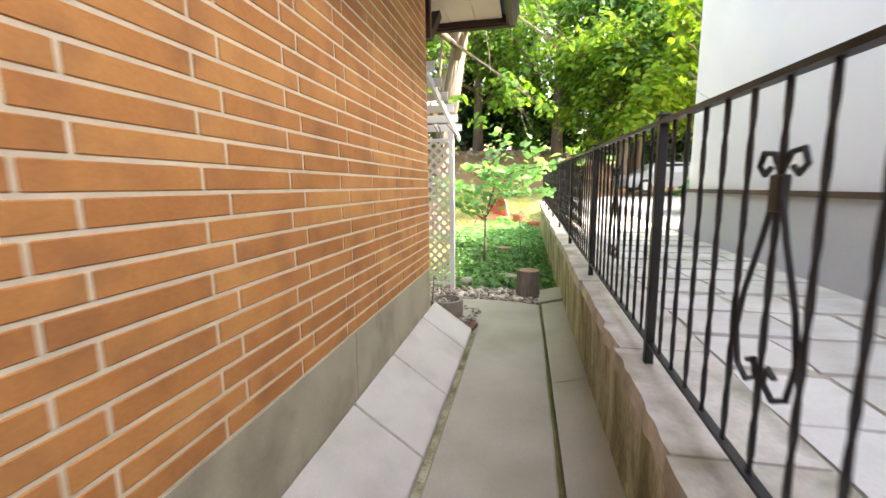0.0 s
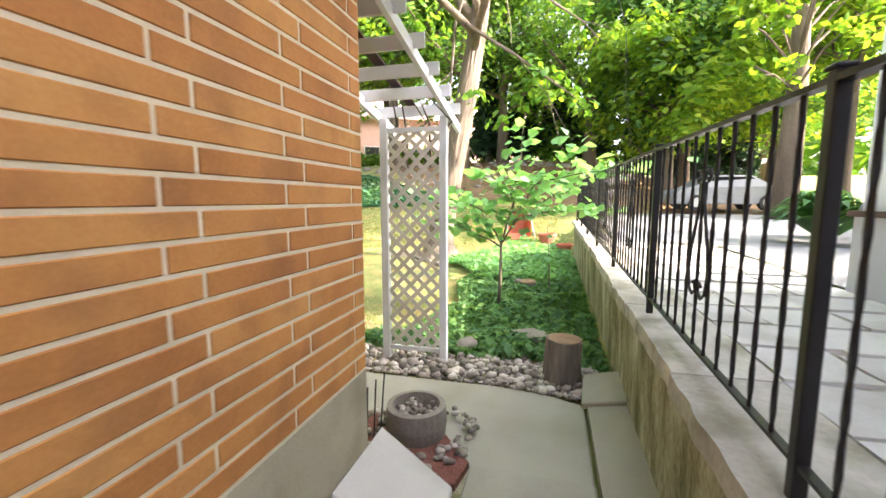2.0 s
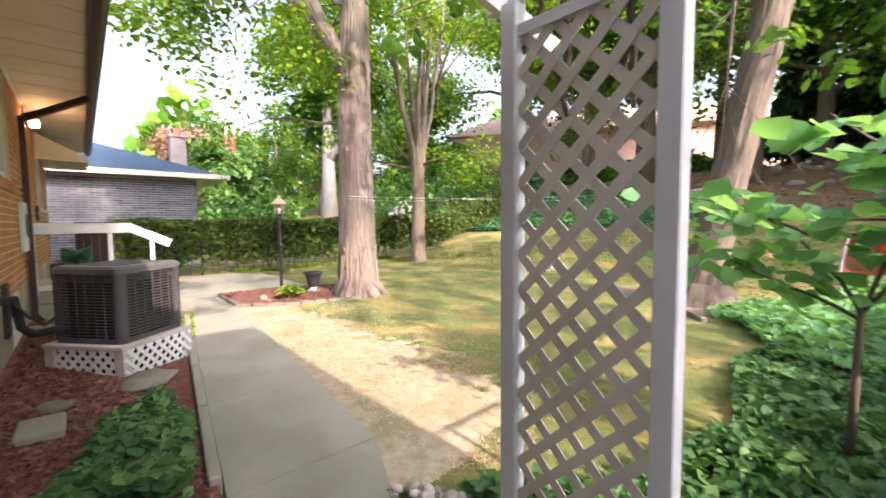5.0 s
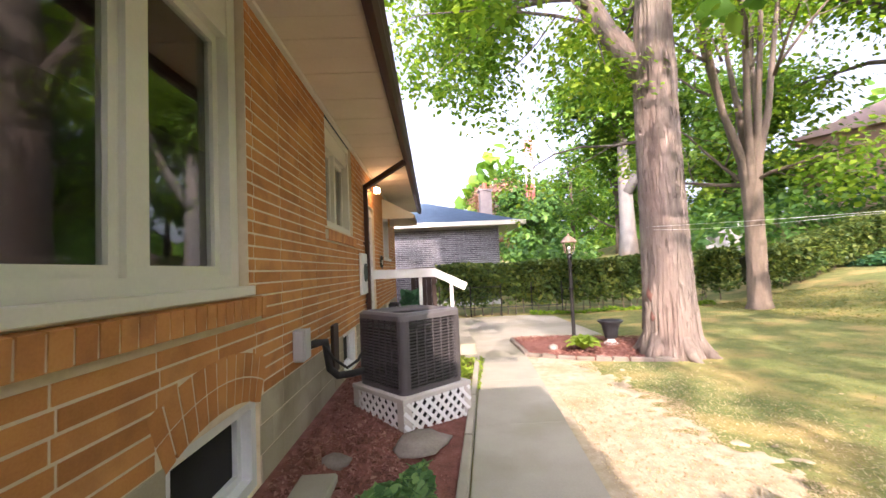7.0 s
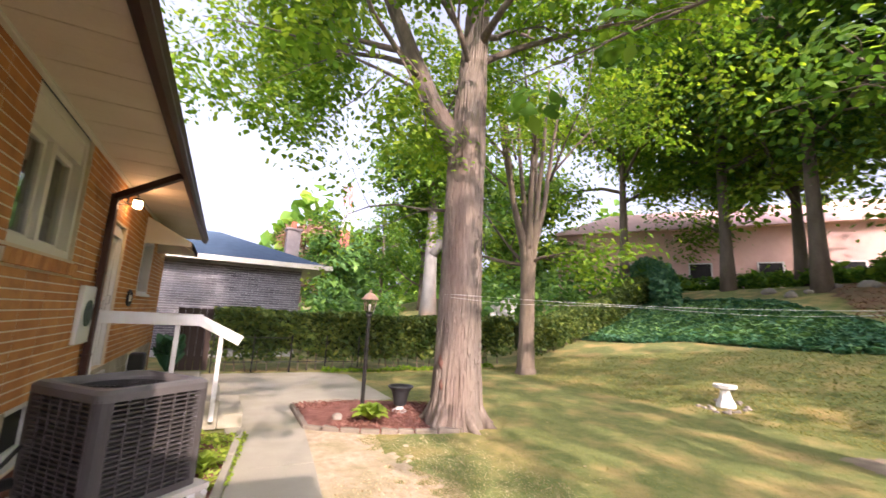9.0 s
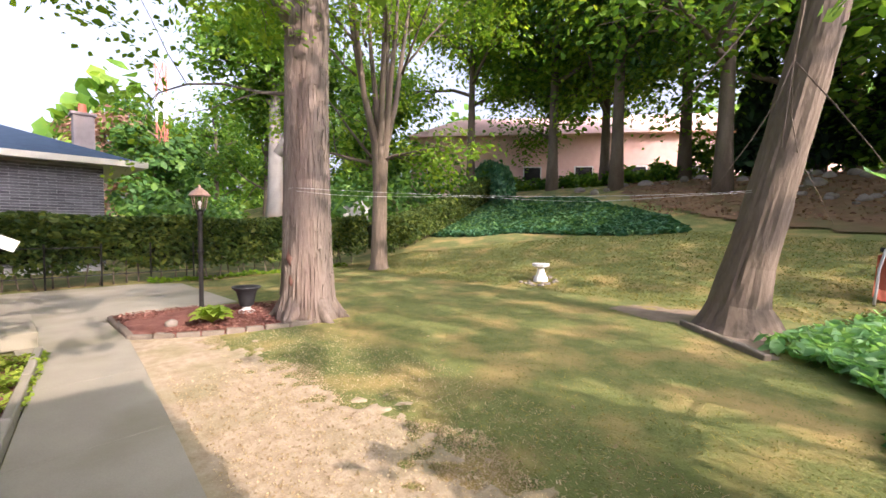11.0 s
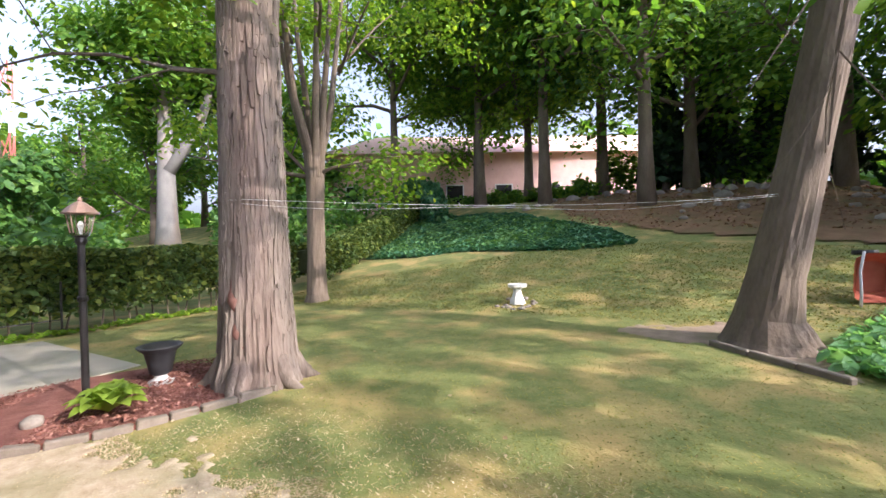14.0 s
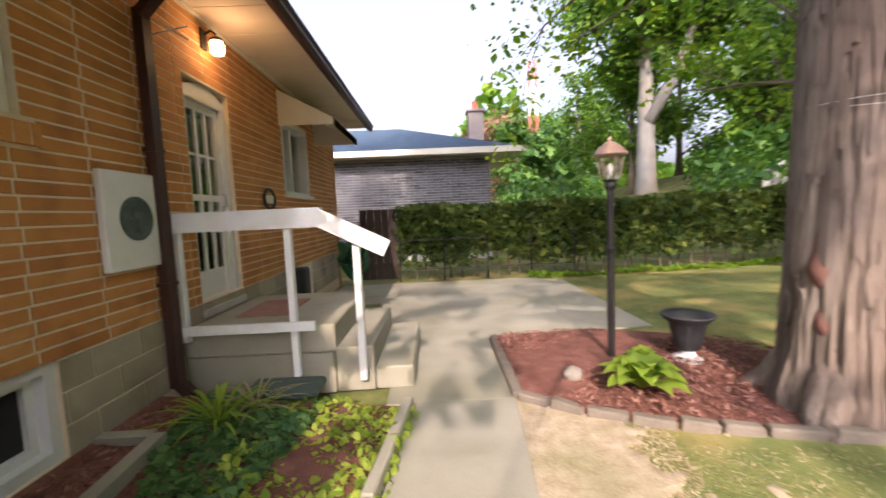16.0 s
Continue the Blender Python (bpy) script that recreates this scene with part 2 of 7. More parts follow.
IRON = surf("black_iron", [(0.3, (0.012, 0.011, 0.012)), (0.75, (0.03, 0.027, 0.026)), (0.95, (0.10, 0.045, 0.03))], 9, 0.42, 0.25, 120, metal=0.2, distance=0.002)
WHITE = surf("white_paint", [(0.2, (0.66, 0.66, 0.66)), (0.8, (0.80, 0.80, 0.79))], 4, 0.55, 0.12, 70, stain=(0.50, 0.47, 0.41), stain_scale=4, stain_amount=0.35, distance=0.002)
LATTICE = surf("lattice_paint", [(0.2, (0.62, 0.57, 0.47)), (0.8, (0.78, 0.74, 0.64))], 4, 0.6, 0.12, 70, stain=(0.45, 0.40, 0.28), stain_scale=3, stain_amount=0.4, distance=0.002)
CREAM = surf("cream_frame", [(0.2, (0.62, 0.59, 0.50)), (0.8, (0.76, 0.73, 0.63))], 3, 0.5, 0.08, 60, stain=(0.52, 0.46, 0.34), stain_scale=3, stain_amount=0.3, distance=0.002)
SOFFIT = surf("soffit_board", [(0.2, (0.60, 0.51, 0.40)), (0.8, (0.72, 0.63, 0.51))], 2, 0.7, 0.1, 40, distance=0.002)
BROWN = surf("brown_metal", [(0.2, (0.035, 0.016, 0.014)), (0.8, (0.075, 0.035, 0.03))], 5, 0.45, 0.1, 80, metal=0.1, distance=0.002)
STUCCO = surf("pale_stucco", [(0.2, (0.60, 0.61, 0.67)), (0.8, (0.74, 0.75, 0.80))], 1.2, 0.9, 0.35, 120, distance=0.004)
PARGE = surf("grey_parging", [(0.2, (0.36, 0.36, 0.39)), (0.8, (0.48, 0.48, 0.52))], 1.5, 0.95, 0.4, 80, distance=0.004)
ROOF = surf("shingle", [(0.2, (0.03, 0.055, 0.09)), (0.8, (0.065, 0.11, 0.17))], 4, 0.9, 0.5, 40, island=0.4, distance=0.01)
GREYBRICK = surf("grey_brick", [(0.15, (0.075, 0.075, 0.085)), (0.85, (0.20, 0.20, 0.22))], 3, 0.9, 0.3, 60, island=0.5, distance=0.004)
PALEMORTAR = surf("pale_mortar", [(0.2, (0.42, 0.42, 0.44)), (0.8, (0.55, 0.55, 0.57))], 6, 0.95, 0.3, 60)
PINK = surf("pink_brick", [(0.2, (0.66, 0.40, 0.36)), (0.8, (0.80, 0.56, 0.51))], 2, 0.9, 0.3, 50, distance=0.005)
STRAW = surf("bleached_lawn", [(0.25, (0.27, 0.205, 0.125)), (0.5, (0.43, 0.345, 0.24)), (0.8, (0.58, 0.49, 0.37))], 9, 1.0, 1.0, 60, stain=(0.20, 0.20, 0.08), stain_scale=1.6, stain_amount=0.5, distance=0.02)
SOIL = surf("litter", [(0.2, (0.12, 0.068, 0.036)), (0.5, (0.19, 0.115, 0.06)), (0.85, (0.29, 0.19, 0.11))], 3, 1.0, 0.4, 60, distance=0.01, stain=(0.10, 0.11, 0.04), stain_scale=0.7)
MULCH = surf("red_mulch", [(0.2, (0.085, 0.03, 0.022)), (0.5, (0.19, 0.075, 0.056)), (0.85, (0.31, 0.155, 0.125))], 7, 1.0, 1.0, 60, distance=0.03)
CHIP = surf("mulch_chip", [(0.1, (0.10, 0.035, 0.025)), (0.5, (0.22, 0.09, 0.068)), (0.9, (0.36, 0.20, 0.16))], 7, 1.0, 0.3, 60, island=0.7)
# Golden blotches paint sun patches into the lawn colour, along with dry grass.
GRASSG = surf("lawn_sun_and_dry", [(0.2, (0.09, 0.115, 0.03)), (0.5, (0.155, 0.18, 0.052)), (0.8, (0.31, 0.265, 0.10))], 5.0, 1.0, 1.0, 55, stain=(0.42, 0.30, 0.12), stain_scale=1.1, stain_amount=0.8, distance=0.03)
BARK = surf("furrowed_bark", [(0.25, (0.06, 0.048, 0.040)), (0.5, (0.168, 0.138, 0.114)), (0.8, (0.30, 0.255, 0.215))], 5.0, 0.98, 1.0, 34, squash=(1, 1, 0.16), distance=0.05, stain=(0.26, 0.15, 0.12), stain_scale=1.0, stain_amount=0.3)
BARK_G = surf("grey_bark", [(0.2, (0.08, 0.06, 0.045)), (0.8, (0.22, 0.175, 0.135))], 3, 0.98, 0.9, 30, squash=(1, 1, 0.3), distance=0.03)
BARK_P = surf("pale_bark", [(0.2, (0.10, 0.097, 0.09)), (0.8, (0.25, 0.24, 0.225))], 2, 0.9, 0.4, 24, squash=(1, 1, 0.5), stain=(0.34, 0.24, 0.18), stain_scale=0.7)
SCAR = surf("bark_wound", [(0.2, (0.08, 0.036, 0.028)), (0.8, (0.20, 0.10, 0.078))], 9, 0.95, 0.8, 50, squash=(1, 1, 0.3), distance=0.02)
WOODCUT = surf("stump_wood", [(0.2, (0.17, 0.10, 0.06)), (0.8, (0.34, 0.22, 0.14))], 8, 0.95, 0.6, 50, distance=0.01)
PEBBLE = surf("river_stone", [(0.1, (0.11, 0.09, 0.075)), (0.5, (0.32, 0.27, 0.23)), (0.9, (0.60, 0.54, 0.47))], 6, 0.75, 0.2, 60, random=0.8, distance=0.004)
PEBBLE_J = surf("river_stone_small", [(0.1, (0.10, 0.085, 0.07)), (0.5, (0.27, 0.23, 0.19)), (0.9, (0.52, 0.47, 0.41))], 6, 0.75, 0.2, 60, island=0.8, distance=0.004)
ROCK = surf("field_rock", [(0.2, (0.13, 0.11, 0.09)), (0.8, (0.34, 0.30, 0.26))], 4, 0.9, 0.6, 40, random=0.3, distance=0.02)
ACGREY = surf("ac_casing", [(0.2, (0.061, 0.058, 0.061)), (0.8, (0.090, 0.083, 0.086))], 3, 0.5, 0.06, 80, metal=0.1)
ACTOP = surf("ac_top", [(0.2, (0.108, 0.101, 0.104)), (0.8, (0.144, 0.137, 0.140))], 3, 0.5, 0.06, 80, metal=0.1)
# Near-black stands in for unlit depth behind panes, louvres and lattice.
DARK = surf("dark_void", [(0.2, (0.012, 0.012, 0.014)), (0.8, (0.03, 0.03, 0.032))], 3, 0.9, 0.0)
# Unseen room surfaces, coloured dark to stand in for an unlit interior.
ROOM = surf("unlit_room", [(0.2, (0.10, 0.08, 0.065)), (0.8, (0.16, 0.13, 0.10))], 2, 0.95, 0.0)
RUBBER = surf("black_sleeve", [(0.2, (0.012, 0.012, 0.013)), (0.8, (0.03, 0.03, 0.032))], 5, 0.6, 0.2, 60)
CHIMNEY = surf("chimney_brick", [(0.2, (0.20, 0.17, 0.165)), (0.8, (0.32, 0.275, 0.265))], 5, 0.9, 0.3, 40)
TARP = surf("tarp_cloth", [(0.2, (0.30, 0.30, 0.31)), (0.8, (0.42, 0.42, 0.43))], 3, 0.75, 0.3, 40)
STEELG = surf("grey_box", [(0.2, (0.38, 0.38, 0.38)), (0.8, (0.50, 0.50, 0.49))], 4, 0.5, 0.05, 60)
URN = surf("urn_plastic", [(0.2, (0.014, 0.015, 0.017)), (0.8, (0.032, 0.033, 0.036))], 4, 0.55, 0.1, 60)
COPPER = surf("lantern_cap", [(0.2, (0.28, 0.17, 0.13)), (0.8, (0.46, 0.32, 0.26))], 5, 0.5, 0.1, 60, metal=0.3)
GREENM = surf("green_bronze", [(0.2, (0.035, 0.06, 0.055)), (0.8, (0.11, 0.15, 0.135))], 14, 0.7, 0.9, 50, distance=0.01)
BIRD = surf("birdbath_stone", [(0.2, (0.60, 0.60, 0.58)), (0.8, (0.80, 0.80, 0.78))], 6, 0.8, 0.2, 60)
TERRA = surf("red_pot", [(0.2, (0.40, 0.10, 0.06)), (0.8, (0.56, 0.19, 0.12))], 5, 0.8, 0.1, 60)
FENCEW = surf("weathered_fence", [(0.2, (0.30, 0.30, 0.30)), (0.8, (0.48, 0.48, 0.47))], 4, 0.9, 0.4, 40, squash=(1, 1, 0.2), random=0.3)
DARKWOOD = surf("dark_board", [(0.2, (0.025, 0.016, 0.014)), (0.8, (0.06, 0.04, 0.034))], 4, 0.8, 0.3, 40, squash=(1, 1, 0.2))
CURBWOOD = surf("edging_timber", [(0.2, (0.12, 0.10, 0.08)), (0.8, (0.25, 0.21, 0.17))], 5, 0.95, 0.5, 50)
MAT = surf("door_mat", [(0.2, (0.22, 0.11, 0.09)), (0.8, (0.36, 0.20, 0.16))], 9, 1.0, 0.5, 120)
CARPAINT = surf("car_paint", [(0.2, (0.22, 0.23, 0.25)), (0.8, (0.30, 0.31, 0.33))], 2, 0.25, 0.0)

G_MAPLE = leaf_mat("maple_leaf", [(0.15, (0.07, 0.16, 0.014)), (0.5, (0.15, 0.28, 0.022)), (0.85, (0.30, 0.40, 0.035))], 0.55)
G_DEEP = leaf_mat("deep_leaf", [(0.15, (0.02, 0.065, 0.016)), (0.5, (0.055, 0.14, 0.03)), (0.85, (0.14, 0.26, 0.04))], 0.45)
G_MID = leaf_mat("mid_leaf", [(0.15, (0.04, 0.11, 0.014)), (0.5, (0.095, 0.21, 0.025)), (0.85, (0.22, 0.34, 0.04))], 0.5)
G_CONIFER = leaf_mat("conifer_leaf", [(0.15, (0.006, 0.02, 0.010)), (0.5, (0.015, 0.045, 0.02)), (0.85, (0.035, 0.08, 0.03))], 0.15)
G_HEDGE = leaf_mat("hedge_leaf", [(0.15, (0.02, 0.05, 0.010)), (0.5, (0.055, 0.10, 0.018)), (0.85, (0.16, 0.19, 0.03))], 0.25, 1.2)
G_IVY = leaf_mat("ivy_leaf", [(0.15, (0.035, 0.10, 0.04)), (0.5, (0.085, 0.20, 0.07)), (0.85, (0.20, 0.34, 0.11))], 0.35, 1.5)
G_TEAL = leaf_mat("periwinkle_leaf", [(0.15, (0.022, 0.085, 0.05)), (0.5, (0.05, 0.155, 0.08)), (0.85, (0.13, 0.25, 0.10))], 0.25, 0.6)
G_REDBUD = leaf_mat("redbud_leaf", [(0.15, (0.11, 0.25, 0.11)), (0.5, (0.18, 0.37, 0.17)), (0.85, (0.27, 0.48, 0.22))], 0.5, 2.0)
G_HOSTA = leaf_mat("hosta_leaf", [(0.15, (0.13, 0.22, 0.02)), (0.5, (0.25, 0.36, 0.04)), (0.85, (0.42, 0.50, 0.08))], 0.4, 6.0)
G_GRASS = leaf_mat("grass_blade", [(0.15, (0.095, 0.135, 0.035)), (0.5, (0.185, 0.205, 0.055)), (0.85, (0.37, 0.295, 0.11))], 0.35, 0.4)
G_DRY = leaf_mat("dry_blade", [(0.15, (0.27, 0.20, 0.115)), (0.5, (0.44, 0.345, 0.23)), (0.85, (0.64, 0.54, 0.40))], 0.25, 0.6)
G_RUSSET = leaf_mat("russet_leaf", [(0.15, (0.12, 0.055, 0.045)), (0.5, (0.22, 0.12, 0.09)), (0.85, (0.30, 0.20, 0.13))], 0.35, 0.6)


def glass_mat(name, tint=(0.9, 0.95, 0.93)):
    m = bpy.data.materials.new(name)
    m.use_nodes = True
    b = m.node_tree.nodes["Principled BSDF"]
    b.inputs["Base Color"].default_value = (*tint, 1)
    b.inputs["Roughness"].default_value = 0.02
    b.inputs["Transmission Weight"].default_value = 1.0
    b.inputs["IOR"].default_value = 1.5
    return m


def glow_mat(name, colour, strength):
    m = bpy.data.materials.new(name)
    m.use_nodes = True
    b = m.node_tree.nodes["Principled BSDF"]
    b.inputs["Base Color"].default_value = (*colour, 1)
    b.inputs["Emission Color"].default_value = (*colour, 1)
    b.inputs["Emission Strength"].default_value = strength
    return m


GLASS = glass_mat("window_glass")
BULB = glow_mat("lamp_glow", (1.0, 0.62, 0.25), 9.0)
LANTERN = glass_mat("lantern_glass", (0.95, 0.93, 0.9))


# ---- ground ----
def smooth(a, b, v):
    t = min(1.0, max(0.0, (v - a) / (b - a)))
    return t * t * (3 - 2 * t)


def ground_z(x, y):
    """The height of the ground sheet."""
    y0 = 14.3 + 0.06 * (x + 8) + 0.15 * max(0.0, min(-8 - x, 8.0))
    d = y - y0
    e = d - 7.5
    hill = 0.205 * (math.sqrt(d * d + 1.6) + d) / 2 + 0.10 * (math.sqrt(e * e + 1.6) + e) / 2 if d > -8 else 0.0
    hill = hill if hill < 4.0 else 4.0 + 0.35 * (1 - math.exp(-(hill - 4.0) / 0.35))
    left = -0.125 + hill
    right = 0.68 + 0.022 * max(-5.0, min(y, 10.0)) + 0.10 * max(0.0, y - 20) * smooth(20, 24, y) if y < 48 else 3.8
    right = min(right, 4.0)
    w = 0.2 + 0.5 * max(0.0, y - 13.5)
    k = smooth(0.45, 0.45 + w, x)
    far = smooth(45, 70, abs(x) + max(0, y - 30))
    z = left * (1 - k) + right * k
    return z * (1 - far) + (4.2 * smooth(10, 40, y) - 0.1) * far


def grid_axis(stops):
    out = []
    for (a, step), (b, _) in zip(stops, stops[1:]):
        n = max(1, round((b - a) / step))
        out += [a + (b - a) * i / n for i in range(n)]
    return out + [stops[-1][0]]


xs = grid_axis([(-600, 100), (-100, 10), (-40, 1.0), (-20, 0.4), (0.45, 0.1), (0.75, 0.5), (12, 4), (40, 30), (100, 100), (600, 1)])
ys = grid_axis([(-600, 100), (-100, 20), (-20, 2), (0, 0.5), (36, 2), (60, 20), (160, 110), (600, 1)])
gv = [(x, y, ground_z(x, y) + (0.03 * noise.noise((x * 0.35, y * 0.35, 3)) if y > 6 and x < 0.4 else 0)) for y in ys for x in xs]
nx = len(xs)
gq = np.array([(j * nx + i, j * nx + i + 1, (j + 1) * nx + i + 1, (j + 1) * nx + i) for j in range(len(ys) - 1) for i in range(nx - 1)])
ground = new("ground", mesh_np("ground", gv, gq, GRASSG))
ground.data.polygons.foreach_set("use_smooth", [True] * len(ground.data.polygons))
tagged(ground, "green lawn rising to a bank, with painted golden sun patches and dry patches", "ground", kind="structure")

# leaf litter on the upper bank, laid just over the sheet
lit_poly = [(-9.0, 26.0), (-4.8, 22.8), (-1.0, 21.5), (0.8, 20.3), (14.0, 20.3), (14.0, 31.5), (-12.0, 31.5)]


def sheet(name, poly, material, lift, step, label, kind="structure", category="ground", rough_h=0.0):
    p = np.array(poly)
    x0, y0 = p.min(0)
    x1, y1 = p.max(0)
    ax, ay = np.arange(x0, x1 + step, step), np.arange(y0, y1 + step, step)
    inside = in_poly(np.array([(x, y) for y in ay for x in ax]), list(poly)).reshape(len(ay), len(ax))
    verts, idx, quads = [], {}, []
    for j in range(len(ay) - 1):
        for i in range(len(ax) - 1):
            if inside[j, i] and inside[j + 1, i] and inside[j, i + 1] and inside[j + 1, i + 1]:
                q = []
                for a, b in ((i, j), (i + 1, j), (i + 1, j + 1), (i, j + 1)):
                    if (a, b) not in idx:
                        idx[a, b] = len(verts)
                        x, y = float(ax[a]), float(ay[b])
                        up = lift(x, y) if callable(lift) else lift
                        verts.append((x, y, ground_z(x, y) + up + rough_h * noise.noise((x * 3, y * 3, 0))))
                    q.append(idx[a, b])
                quads.append(q)
    ob = new(name, mesh_np(name, verts, np.array(quads), material))
    ob.data.polygons.foreach_set("use_smooth", [True] * len(ob.data.polygons))
    return tagged(ob, label, category, kind=kind)


sheet("leaf_litter", lit_poly, SOIL, 0.06, 0.4, "brown fallen leaves and bare soil on the bank", rough_h=0.05)

straw_poly = [(-2.2, 6.0), (-2.9, 6.2), (-9.1, 6.9), (-9.1, 8.9), (-2.2, 8.9)]


def straw_lift(x, y):
    far = 7.75 + 0.45 * noise.noise((x * 0.9, 1.0, 7)) + 0.3 * noise.noise((x * 3.1, y * 2.5, 2)) + 0.55 * noise.noise((x * 7.3, y * 7.3, 4))
    sink = smooth(0, 0.35, y - far) + smooth(0, 0.5, x + 2.75 + 0.3 * noise.noise((x * 2, y * 2, 5)))
    return 0.03 * noise.noise((x * 0.35, y * 0.35, 3)) + 0.010 - 0.06 * sink


sheet("bleached_lawn", straw_poly, STRAW, straw_lift, 0.045, "bleached straw-coloured strip of lawn beside the path")


EARTH = surf("bare_earth", [(0.2, (0.20, 0.145, 0.105)), (0.5, (0.29, 0.22, 0.165)), (0.85, (0.40, 0.32, 0.25))], 6, 1.0, 0.6, 50, stain=(0.16, 0.15, 0.07), stain_scale=2.0, distance=0.015)


def earth_lift(x, y):
    edge = 0.5 * noise.noise((x * 2.3, y * 2.3, 9)) + 0.35 * noise.noise((x * 6, y * 6, 2)) + 0.35 * max(0.0, -4.2 - x)
    sink = smooth(0.55, 0.95, abs(y - 13.75 - 0.12 * (x + 4)) + edge) if x < -3.8 else 0.0
    return 0.03 * noise.noise((x * 0.35, y * 0.35, 3)) + 0.012 - 0.05 * sink


sheet("bare_earth", [(-5.2, 14.3), (-4.6, 14.6), (-3.6, 14.7), (-2.8, 14.2), (-2.6, 12.1), (-2.78, 12.1), (-3.2, 12.58), (-3.8, 13.15), (-4.4, 13.2), (-5.2, 13.6)], EARTH, earth_lift, 0.06, "bare trodden earth round the foot of the leaning tree")
for (xa, ya), (xb, yb) in (((-3.90, 13.28), (-3.50, 12.86)), ((-3.49, 12.85), (-3.10, 12.43)), ((-3.09, 12.42), (-2.72, 12.02))):
    bm = beam(bm_new(), (xa, ya, ground_z(xa, ya) + 0.03), (xb, yb, ground_z(xb, yb) + 0.02), 0.10, 0.11)
    bmesh.ops.bevel(bm, geom=list(bm.edges), offset=0.014, segments=1, affect="EDGES")
    tagged(part("timber_edging", bm, CURBWOOD), "weathered timber edging beside the leaning tree", "edging", "edging by the leaning tree")


# ---- paths ----
walk_bed = thing("side_path", (0, 2, -0.04), "worn grey concrete path with moss in its joints", "path", kind="structure")
side_z = -0.045


def path_piece(name, poly, z0, z1, material=CONC, bevel=0.012, parent=walk_bed):
    return part(name, slab_poly(bm_new(), poly, z0, z1, bevel), material, parent).name


def rel(poly, o=(0, 2)):
    return [(x - o[0], y - o[1]) for x, y in poly]


def side_slab(name, poly, z1, material=CONC, bevel=0.012):
    ob = part(name, slab_poly(bm_new(), rel(poly), -0.2, (lambda x, y: z1(x, y) + 0.04) if callable(z1) else z1 + 0.04, bevel), material, walk_bed)
    return ob


side_slab("path_slab", [(-0.545, -4.0), (0.155, -4.0), (0.165, 1.0), (-0.545, 1.0)], side_z)
side_slab("path_slab", [(-0.545, 1.006), (0.165, 1.006), (0.18, 4.60), (-0.55, 4.60)], side_z)
side_slab("path_slab", [(-0.55, 4.606), (0.18, 4.606), (0.185, 5.62), (-0.1, 5.74), (-0.6, 5.80), (-1.05, 5.79), (-1.95, 5.78), (-2.35, 5.92), (-2.6, 6.15), (-3.2, 6.40), (-3.2, 5.40), (-2.75, 5.20), (-1.6, 5.05), (-0.85, 5.0)], -0.085)
# sunk strip between path and sloped slabs
part("joint", cbox(-0.61, -0.548, -6, 2.8, -0.1, -0.05), MOSSY, walk_bed, "mossy joint strip")
# sloped strip at the foot of the garden wall
for a, b in ((-4.0, 0.6), (0.606, 3.2), (3.206, 5.55)):
    bm = bm_new()
    vs = [bm.verts.new(p) for p in ((0.205, a - 2, 0.0), (0.5, a - 2, 0.07), (0.5, b - 2, 0.07), (0.205, b - 2, 0.0), (0.205, a - 2, -0.2), (0.5, a - 2, -0.2), (0.5, b - 2, -0.2), (0.205, b - 2, -0.2))]
    for f in ((0, 1, 2, 3), (7, 6, 5, 4), (4, 5, 1, 0), (5, 6, 2, 1), (6, 7, 3, 2), (7, 4, 0, 3)):
        bm.faces.new([vs[i] for i in f])
    part("gutter_slab", bm, CONC, walk_bed)
bm = cbox(-0.17, 0.17, -0.22, 0.22, -0.025, 0.025, 0.008)
ob = part("loose_paver", bm, CONC, None)
ob.location, ob.rotation_euler = (0.345, 5.72, 0.03), (radians(9), radians(-15), radians(-8))
tagged(ob, "loose square concrete paver tilted against the wall", "paver")

# pale sloped slabs along the house
for i, (a, b) in enumerate(((-3.2, -2.15), (-2.14, -1.08), (-1.07, 0.0), (0.01, 1.06), (1.07, 2.10), (2.11, 2.85), (2.86, 3.78), (3.79, 4.36))):
    bm = bm_new()
    lo, hi = (-0.60, -0.03), (-1.02, 0.27)
    vs = [bm.verts.new(p) for p in ((lo[0], a, lo[1]), (lo[0], b, lo[1]), (hi[0], b, hi[1]), (hi[0], a, hi[1]),
                                    (lo[0], a, lo[1] - 0.05), (lo[0], b, lo[1] - 0.05), (hi[0], b, hi[1] - 0.3), (hi[0], a, hi[1] - 0.3))]
    for f in ((0, 1, 2, 3), (7, 6, 5, 4), (4, 5, 1, 0), (5, 6, 2, 1), (6, 7, 3, 2), (7, 4, 0, 3)):
        bm.faces.new([vs[k] for k in f])
    bmesh.ops.bevel(bm, geom=list(bm.edges), offset=0.008, segments=1, affect="EDGES")
    tagged(part("sloped_slab", bm, CONC_L), "pale concrete slab sloping away from the brick wall", "paving slab", "slabs along the wall")

# the back path, the patio and their edging
back_path = thing("back_path", (-6, 6.2, -0.1), "pale concrete garden path along the house", "path", kind="structure")


def walk_l(x):
    return 5.40 + (-3.2 - x) * 0.135


def walk_r(x):
    return min(6.40 + (-3.2 - x) * 0.105, 7.0)


